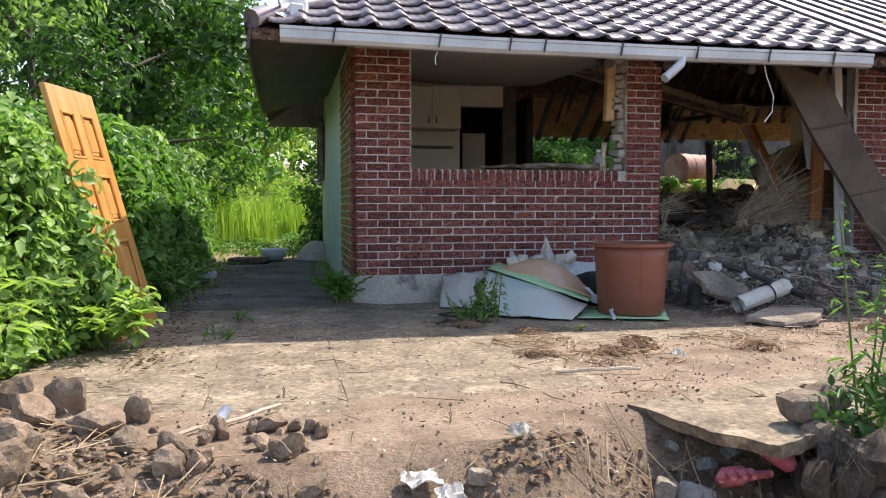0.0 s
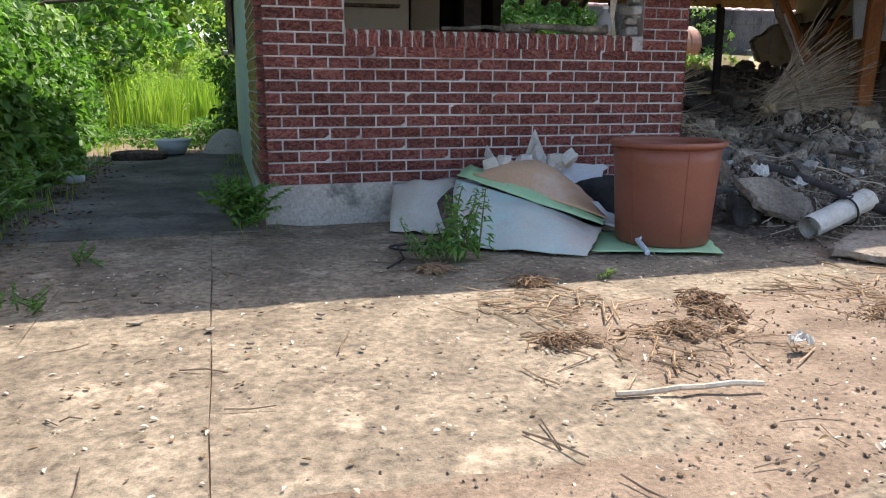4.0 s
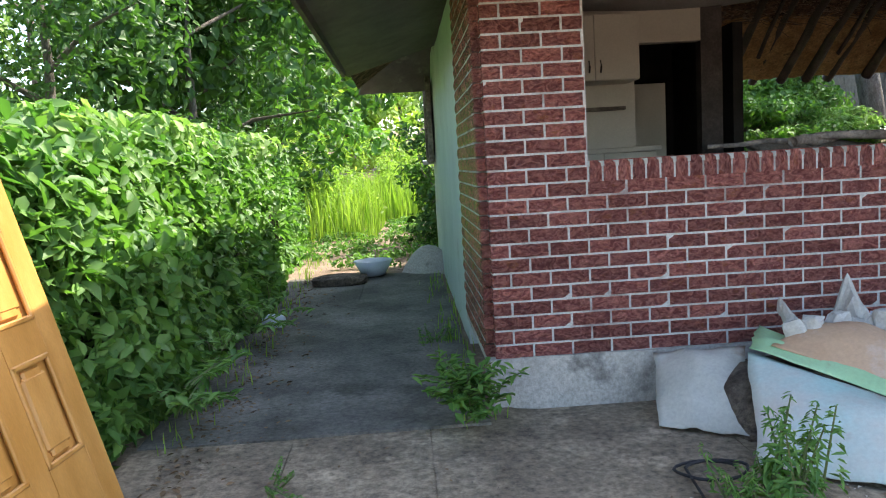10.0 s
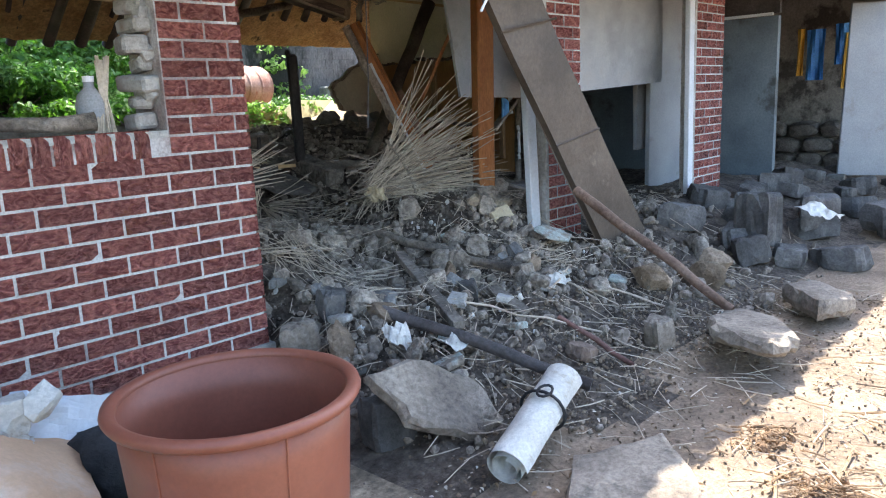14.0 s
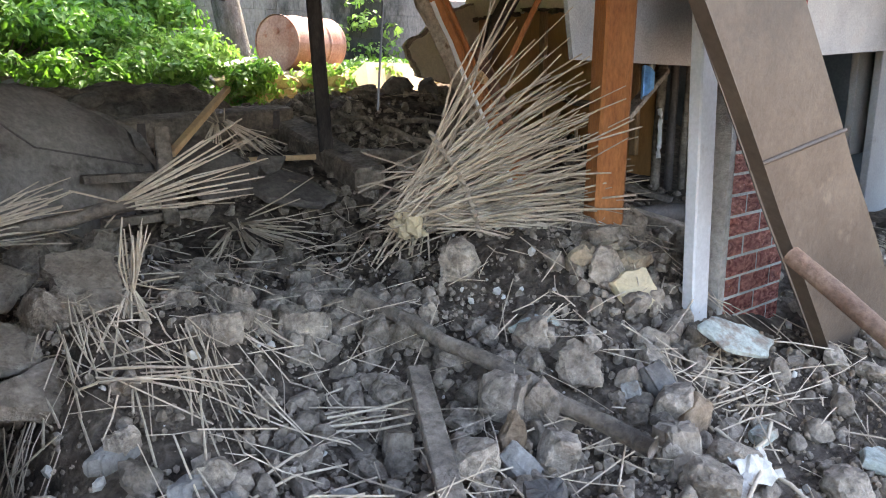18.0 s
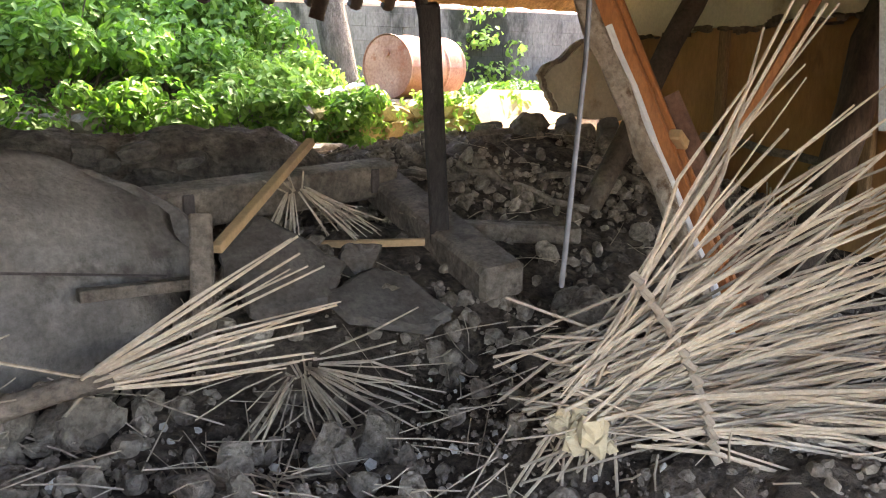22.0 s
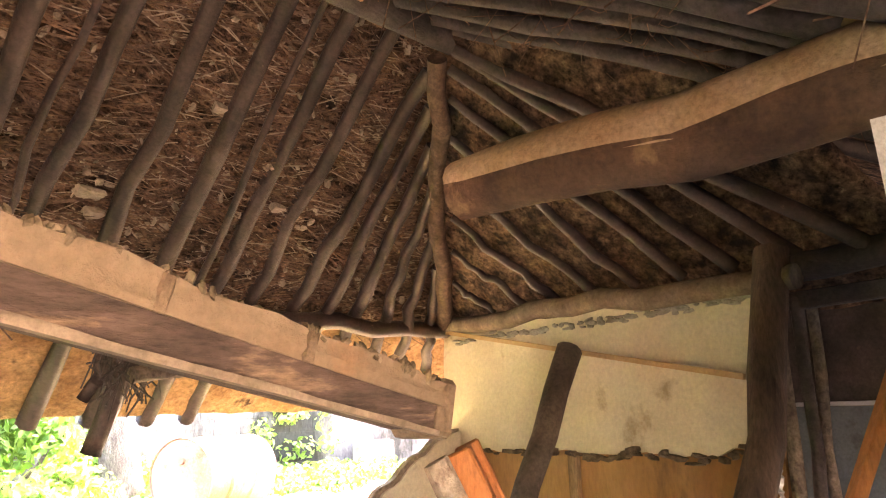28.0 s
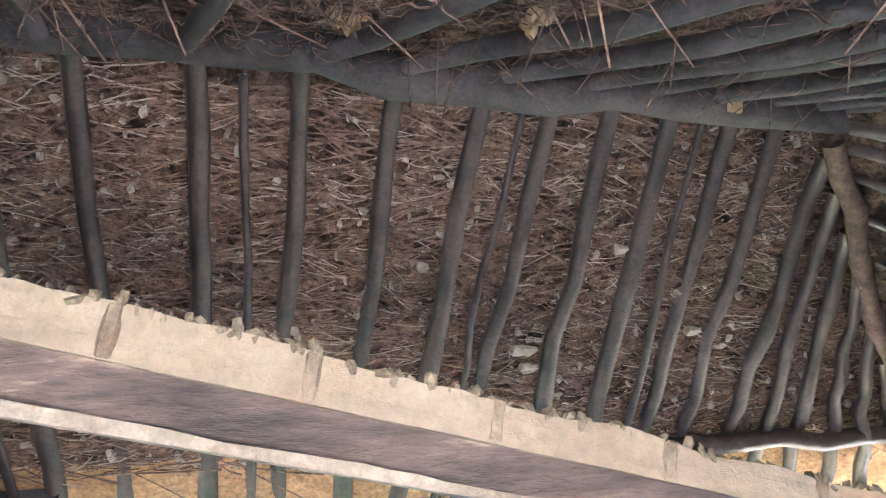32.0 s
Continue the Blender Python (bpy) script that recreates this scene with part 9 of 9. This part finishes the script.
for k, (x, y, a, b, c, tilt) in enumerate(((4.32, 7.33, 0.22, 0.18, 0.14, 8), (4.10, 7.68, 0.17, 0.15, 0.10, 35), (4.18, 7.36, 0.20, 0.16, 0.06, 18), (5.07, 7.03, 0.15, 0.14, 0.11, -15), (4.98, 7.55, 0.12, 0.10, 0.08, 20), (5.57, 7.02, 0.15, 0.14, 0.13, 10), (5.75, 7.23, 0.09, 0.13, 0.10, 40), (4.06, 7.28, 0.26, 0.24, 0.20, 5), (5.64, 6.16, 0.24, 0.20, 0.16, 6))):
    slab_piece("rubble_stone", (x, y, ground_z(x, y) + c * 0.42), (a, b, c), (tilt, tilt * 0.4, 27 * k), EARTHY if k % 3 else DARKSTONE, "rough brown stone bedded in the rubble", "stone", "rubble stones", 820 + k)
for k in range(44):
    x, y = RNG.uniform(4.62, 5.36), RNG.uniform(8.00, 8.72)
    c = 0.05 + 0.09 * RNG.random() ** 1.4
    slab_piece("mud_clod", (x, y, ground_z(x, y) + c * 0.35), (c * RNG.uniform(1.0, 1.5), c, c * RNG.uniform(0.7, 1.0)), (RNG.uniform(-30, 30), RNG.uniform(-30, 30), RNG.uniform(0, 180)), MUDCLOD, "broken angular clod of wall mud on the heap", "clod", "wall mud clods", 900 + k)
TAN_LUMP = mat("sandy_mud_lump", (0.30, 0.235, 0.165), (0.46, 0.375, 0.27), 8, 45, 0.96, 0.8, grain=0.4)
for k in range(9):
    x, y = 6.12 + 0.14 * RNG.normal() * 0.6, 7.72 + 0.08 * RNG.normal() * 0.6
    slab_piece("plaster_chunk", (x, y, ground_z(x, y) + 0.07), (0.10, 0.08, 0.07), (RNG.uniform(0, 90), 10, RNG.uniform(0, 180)), TAN_LUMP, "crumbling cream mud lump below the post", "wall fragment", "cream lumps", 840 + k)
slab_piece("brick_fragment", (5.08, 6.31, ground_z(5.08, 6.31) + 0.04), (0.20, 0.17, 0.07), (12, 8, 30), mat("brown_wall_block", (0.17, 0.12, 0.09), (0.28, 0.21, 0.165), 9, 40, 0.95, 0.8, grain=0.4), "square brown fragment of mud block", "wall fragment", seed=860)
solid("broken_kerb", post_between((4.03, 7.06, 0.17), (4.36, 6.74, 0.15), 0.16, 0.14, 0, 0.02), CONC, "broken pale concrete kerb at the end of the wall", "kerb")
solid("bark_strip", post_between((5.20, 6.98, ground_z(5.2, 6.98) + 0.05), (5.13, 6.68, ground_z(5.13, 6.68) + 0.05), 0.065, 0.025, 20, 0.006), WOOD_OLD, "split strip of bark on the rubble", "bark")
solid("red_stick", Mesh().tube(log_pts((5.24, 6.55, ground_z(5.24, 6.55) + 0.06), (5.19, 6.08, ground_z(5.19, 6.08) + 0.05), 4, 0.01, 3), 0.014, 8), mat("reddish_stick", (0.15, 0.075, 0.06), (0.24, 0.135, 0.11), 6, 50, 0.8, 0.3), "reddish peeled stick on the rubble", "stick", smooth=True)
for k, (x0, y0, x1, y1) in enumerate(((5.90, 6.68, 6.06, 6.20), (5.76, 7.02, 5.72, 6.60), (4.85, 6.9, 5.35, 6.35), (5.45, 6.75, 5.95, 6.95))):
    solid("long_reed", Mesh().tube(log_pts((x0, y0, ground_z(x0, y0) + 0.07), (x1, y1, ground_z(x1, y1) + 0.06), 5, 0.012, 40 + k), 0.006, 6), REED, "long pale reed lying on the rubble", "reed", "long reeds", smooth=True)

# ---------------------------------------------------------------- behind the house
RUST = mat("rusty_red_drum", (0.33, 0.155, 0.105), (0.50, 0.31, 0.235), 2.5, 40, 0.65, 0.2, metal=0.05, grain=0.3, stain=(0.34, 0.13, 0.075), stain_scale=4, stain_at=0.55)
drum = thing("oil_drum", "rusty faded red oil drum lying on the stone bank", "oil drum", at=(8.35, 14.35, 1.38))
da, db = Vector((7.88, 14.06, 1.74)), Vector((8.73, 14.44, 1.74))
ax = (db - da).normalized()
e1 = ax.cross(Vector((0, 0, 1))).normalized()
e2 = e1.cross(ax)


def drum_fn(u, v):
    r = 0.31
    for b in (0.33, 0.67):
        if abs(v - b) < 0.02:
            r = 0.323
    if v < 0.02 or v > 0.98:
        r = 0.321
    return da.lerp(db, v) + (e1 * math.cos(u * 2 * math.pi) + e2 * math.sin(u * 2 * math.pi)) * r


part("shell", Mesh().grid(drum_fn, 36, 60), RUST, drum, smooth=True)
for c, name in ((da + ax * 0.015, "head"), (db - ax * 0.015, "head")):
    hm = Mesh()
    hm.v = [tuple(c)] + [tuple(c + (e1 * math.cos(t) + e2 * math.sin(t)) * 0.31) for t in np.linspace(0, 2 * math.pi, 37)[:-1]]
    hm.f = [(0, i + 1, (i + 1) % 36 + 1) for i in range(36)]
    part(name, hm, RUST, drum)
part("bung", Mesh().tube([da + e2 * 0.14 + ax * 0.02, da + e2 * 0.14 - ax * 0.01], 0.035, 12), RUST, drum)
YELLOW = mat("ochre_yellow_metal", (0.46, 0.30, 0.06), (0.58, 0.42, 0.13), 3, 50, 0.6, 0.15, grain=0.2, stain=(0.28, 0.17, 0.06), stain_scale=3)
ybox = thing("yellow_feed_box", "battered pale yellow metal hopper lying in the rubble", "box", at=(9.0, 13.2, 1.1))
yb = Mesh()
p = [Vector(q) for q in ((8.45, 13.0, 1.02), (9.05, 12.85, 1.05), (8.62, 13.35, 1.52), (9.42, 13.45, 1.50), (9.38, 13.10, 1.08), (8.40, 13.3, 1.38))]
yb.add([p[0], p[1], p[3], p[2], p[5], p[4]], [(0, 1, 2, 3), (0, 3, 4), (1, 5, 2), (0, 4, 5, 1)])
part("sheet", yb, mat("cream_yellow", (0.44, 0.375, 0.18), (0.54, 0.475, 0.27), 2, 50, 0.6, 0.1, grain=0.1), ybox)
part("bottom_flap", Mesh().grid(lambda u, v: Vector((8.35, 12.75, 1.04)).lerp(Vector((9.2, 12.7, 1.30)), u) + Vector((0, 0.22 * v, 0.14 * v)), 6, 3, (0, 0, -0.01)), YELLOW, ybox)
pipe_o = Mesh()
pipe_o.tube([(7.35, 14.12, 1.35), (7.62, 14.55, 1.37)], 0.085, 18, cap=False)
pipe_o.tube([(7.35, 14.12, 1.35), (7.62, 14.55, 1.37)], 0.068, 18, cap=False)
pp = thing("steel_pipe", "short rusty steel pipe on the stone bank", "pipe", at=(7.45, 14.3, 1.3))
part("pipe_wall", pipe_o, RUST, pp, smooth=True)
solid("tin_sheet", Mesh().grid(lambda u, v: (6.85 + 0.85 * u, 14.05 + 0.35 * v + 0.15 * u, 1.40 + 0.16 * u + 0.03 * math.sin(v * 12)), 6, 24, (0, 0, 0.004)), ZINC, "bent grey corrugated tin sheet on the stone bank", "tin sheet")
# dry stone bank
bank = thing("stone_bank", "dry stone retaining bank tangled with vines", "stone wall", kind="structure")
STONES = [Mesh().lump((0, 0, 0), (1, 0.9, 0.8), 0.16, Matrix.Identity(4), 400 + k, 2).data("stone", STONE) for k in range(5)]
STONES_D = [Mesh().lump((0, 0, 0), (1, 0.9, 0.8), 0.16, Matrix.Identity(4), 440 + k, 2).data("stone", mat("earth_stone", (0.12, 0.105, 0.09), (0.22, 0.195, 0.165), 6, 40, 0.95, 0.8, grain=0.5)) for k in range(1)] * 5
# bank stones from x 6.8 to 9: ochre, with sunlight put into the colour
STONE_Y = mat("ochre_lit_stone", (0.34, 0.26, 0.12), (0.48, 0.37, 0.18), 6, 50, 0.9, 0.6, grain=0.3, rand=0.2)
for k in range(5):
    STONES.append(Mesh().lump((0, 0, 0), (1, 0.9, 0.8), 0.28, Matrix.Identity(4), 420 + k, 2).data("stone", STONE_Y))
for r in range(3):
    x = 2.6 + 0.1 * r
    while x < 9.4:
        w = RNG.uniform(0.22, 0.40)
        z = 0.98 + r * 0.16
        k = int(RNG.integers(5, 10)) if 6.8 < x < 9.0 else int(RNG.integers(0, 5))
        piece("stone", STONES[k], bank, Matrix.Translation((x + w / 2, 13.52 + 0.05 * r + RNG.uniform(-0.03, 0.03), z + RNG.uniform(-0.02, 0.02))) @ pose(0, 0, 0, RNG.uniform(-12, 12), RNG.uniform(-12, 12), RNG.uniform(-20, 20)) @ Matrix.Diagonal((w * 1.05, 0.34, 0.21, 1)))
        x += w
# low ruined mud wall at the back of the room
low = thing("wall_back_low", "low ruined mud and stone back wall", "wall", kind="structure")


def low_fn(u, v):
    x = 1.9 + u * 4.75
    top = 1.33 - 0.42 * smooth01(5.75, 6.65, x) + 0.05 * wob(x * 2, 0, 1, 6)
    a = v * math.pi
    return (x, 11.5 - 0.30 * math.cos(a) * (1 + 0.12 * wob(x * 3, v * 4, 1, 5)), 0.6 + (top - 0.6) * (math.sin(a) ** 0.35) + 0.03 * wob(x * 4, v * 5, 1, 8) + 0.035 * wob(x * 11, v * 13, 1, 4))


part("mud_core", Mesh().grid(low_fn, 140, 30), mat("grey_brown_mud", (0.125, 0.105, 0.088), (0.30, 0.258, 0.212), 6, 26, 0.97, 1.0, grain=0.6, stain=(0.10, 0.085, 0.07), stain_scale=8, bump_dist=0.05), low)
for i in range(34):
    x = RNG.uniform(3.6, 6.3)
    z = RNG.uniform(0.9, 1.24 - 0.3 * smooth01(5.75, 6.5, x))
    piece("stone", STONES_D[int(RNG.integers(0, 5))], low, Matrix.Translation((x, 11.24 + 0.10 * (z - 0.9), z)) @ pose(0, 0, 0, *RNG.uniform(-20, 20, 3)) @ Matrix.Diagonal((RNG.uniform(0.10, 0.22), 0.14, RNG.uniform(0.08, 0.14), 1)))
slab_piece("flat_stone", (6.55, 13.1, 1.06), (1.0, 0.42, 0.09), (2, 2, 8), CONC, "pale flat stone lit by the sun", "stone", seed=81)
slab_piece("flat_stone", (5.75, 13.2, 1.06), (0.6, 0.35, 0.09), (2, -2, -8), CONC, "pale flat stone lit by the sun", "stone", seed=82)
# boundary wall and what shows above it
bw = thing("wall_boundary", "stained grey cement block boundary wall", "wall", kind="structure")
part("render", Mesh().grid(lambda u, v: (3.6 + 18.4 * u, 17.5 + 0.01 * wob(u * 30, v * 4, 1, 2), 0.6 + v * (2.05 + 0.12 * u)), 60, 10, (0, 0.18, 0)), BLOCKW, bw)
BLOCK_DATA = Mesh().box((0, 0, 0), (0.397, 0.03, 0.197), None, 0.003).data("block", BLOCKW)
for r in range(7):
    for c in range(19):
        piece("block", BLOCK_DATA, bw, Matrix.Translation((7.4 + c * 0.4 + 0.2 * (r % 2), 17.500 + RNG.uniform(-0.002, 0.002), 1.30 + 0.2 * r)) @ pose(0, 0, 0, 0, RNG.uniform(-0.4, 0.4), 0))
solid("stone_trough", Mesh().box((12.55, 17.2, 1.55), (0.6, 0.35, 0.55), None, 0.04), STONE, "mossy square stone trough by the boundary wall", "trough")
nb = thing("neighbour_roof", "pale pink and blue metal roof beyond the wall", "building", at=(12, 24, 2))
part("wall", Mesh().box((15, 26, 2.6), (13, 4, 2.4)), WHITE, nb)
part("roof", Mesh().grid(lambda u, v: (9.5 + 13 * u, 23.2 + 3.0 * v, 3.35 + 0.8 * v + 0.02 * math.sin(u * 260)), 120, 2, (0, 0, 0.03)), mat("faded_pink_roof", (0.62, 0.36, 0.38), (0.70, 0.46, 0.47), 1, 40, 0.5, 0.05), nb, "faded pink metal roof")
part("roof", Mesh().grid(lambda u, v: (6.3 + 3.1 * u, 23.4 + 3.0 * v, 3.3 + 0.7 * v + 0.02 * math.sin(u * 260)), 120, 2, (0, 0, 0.03)), mat("faded_blue_roof", (0.42, 0.55, 0.66), (0.52, 0.64, 0.73), 1, 40, 0.5, 0.05), nb, "faded blue metal roof")

# ---------------------------------------------------------------- far right of the house
solid("white_door_panel", Mesh().box((12.07, 6.52, 1.32), (0.95, 0.05, 2.0), pose(0, 0, 0, 2, 1, -62), 0.008), SHADED_WHITE, "dirty white door panel standing on blocks", "door panel")
solid("concrete_block", Mesh().box((11.75, 6.95, 0.18), (0.22, 0.2, 0.34), pose(0, 0, 0, 0, 0, 10), 0.01), CONC, "grey block under the door panel", "block")
solid("porch_post", Mesh().tube(log_pts((11.35, 8.05, 0.1), (11.42, 8.0, 2.25), 6, 0.01, 4), 0.075, 12, rough=0.04), WOOD_OLD, "grey timber porch post with a cross piece", "post", smooth=True)
solid("porch_post", Mesh().box((11.1, 8.15, 1.3), (0.14, 0.14, 2.5), None, 0.01), WOOD_DARK, "dark timber porch post", "post")
solid("porch_rail", Mesh().box((11.3, 8.0, 2.28), (0.5, 0.12, 0.10), pose(0, 0, 0, 0, 6, 10), 0.01), WOOD_OLD, "grey cross piece on the porch post", "rail")
ew = thing("wall_end", "weathered plaster wall on a rough stone base", "wall", kind="structure")
# plaster colour lowered for the porch's shade; upper part added against the sky
part("render", Mesh().grid(lambda u, v: (16.0 + 0.02 * wob(u * 10, v * 5, 1, 3), 4.5 + u * 9, -0.1 + v * 4.7), 20, 16, (0.2, 0, 0)), mat("patchy_shaded_plaster", (0.20, 0.183, 0.155), (0.34, 0.31, 0.265), 1.6, 30, 0.95, 0.4, stain=(0.08, 0.07, 0.06), stain_scale=1.8, stain_at=0.5), ew)
for r in range(3):
    y = 5.0
    while y < 12.5:
        w = RNG.uniform(0.3, 0.55)
        piece("stone", STONES_D[int(RNG.integers(0, 5))], ew, Matrix.Translation((15.95, y + w / 2, 0.12 + r * 0.27)) @ pose(0, 0, 0, *RNG.uniform(-12, 12, 3)) @ Matrix.Diagonal((0.35, w, 0.33, 1)))
        y += w
BLUE = mat("blue_tarp", (0.04, 0.18, 0.50), (0.08, 0.28, 0.62), 4, 50, 0.5, 0.1)
YCLOTH = mat("orange_cloth", (0.62, 0.30, 0.03), (0.72, 0.40, 0.07), 4, 50, 0.7, 0.1)
for k, (y, z, w, h, m_, lab) in enumerate(((8.05, 1.95, 0.10, 0.65, YCLOTH, "orange cloth strip hanging under the porch"), (7.92, 1.93, 0.24, 0.70, BLUE, "blue tarpaulin strip hanging under the porch"), (7.55, 1.98, 0.22, 0.55, BLUE, "blue tarpaulin strip hanging under the porch"), (7.45, 1.85, 0.10, 0.75, YCLOTH, "orange cloth strip hanging under the porch"))):
    solid("hanging_cloth", Mesh().grid(lambda u, v: (13.6 + 0.03 * math.sin(u * 9 + v * 3), y - w * u, z + 0.25 - h * v), 6, 6, (0.01, 0, 0)), m_, lab, "cloth", "hanging cloths")
for k in range(26):
    x, y = RNG.uniform(7.6, 12.5), RNG.uniform(5.9, 7.3)
    s = RNG.uniform(0.15, 0.55)
    slab_piece("stone_block", (x, y, ground_z(x, y) + 0.06), (s, s * 0.7, s * 0.4), (RNG.uniform(-15, 15), RNG.uniform(-15, 15), RNG.uniform(0, 180)), DARKSTONE, "dark broken stone by the porch", "stone", "foundation stones", 500 + k)
# added black wall that shuts light out of the right wing
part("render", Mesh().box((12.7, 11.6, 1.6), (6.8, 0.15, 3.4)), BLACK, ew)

# ---------------------------------------------------------------- bricks and tiles, laid last
for parent, x0, x1, z0, rows, plane, first in BRICK_JOBS:
    brick_run(parent, x0, x1, z0, rows, plane, first)
for i in range(int((OPEN_R - OPEN_L) / 0.08)):
    m = Matrix.Translation((OPEN_L + 0.04 + i * 0.08, FRONT, SILL_Z - 0.055)) @ pose(0, 0, 0, 0, 90, 0) @ Matrix.Diagonal((0.115 / 0.0957, 1, 1, 1))
    piece("brick", BRICK_SOLDIER, kit, m)
for c in range(TILE_COLS):
    for r in range(TILE_ROWS):
        m = TILE_BASE @ Matrix.Translation((-0.1 + (c + 0.5) * TW, r * TL, 0)) @ pose(0, 0, RNG.uniform(-0.003, 0.004), RNG.uniform(-0.5, 0.5), RNG.uniform(-0.6, 0.6), RNG.uniform(-0.8, 0.8))
        if m.translation.x > hip_x(m.translation.z - 0.08) + 0.05:
            piece("tile", TILE_DATA, roof, m)
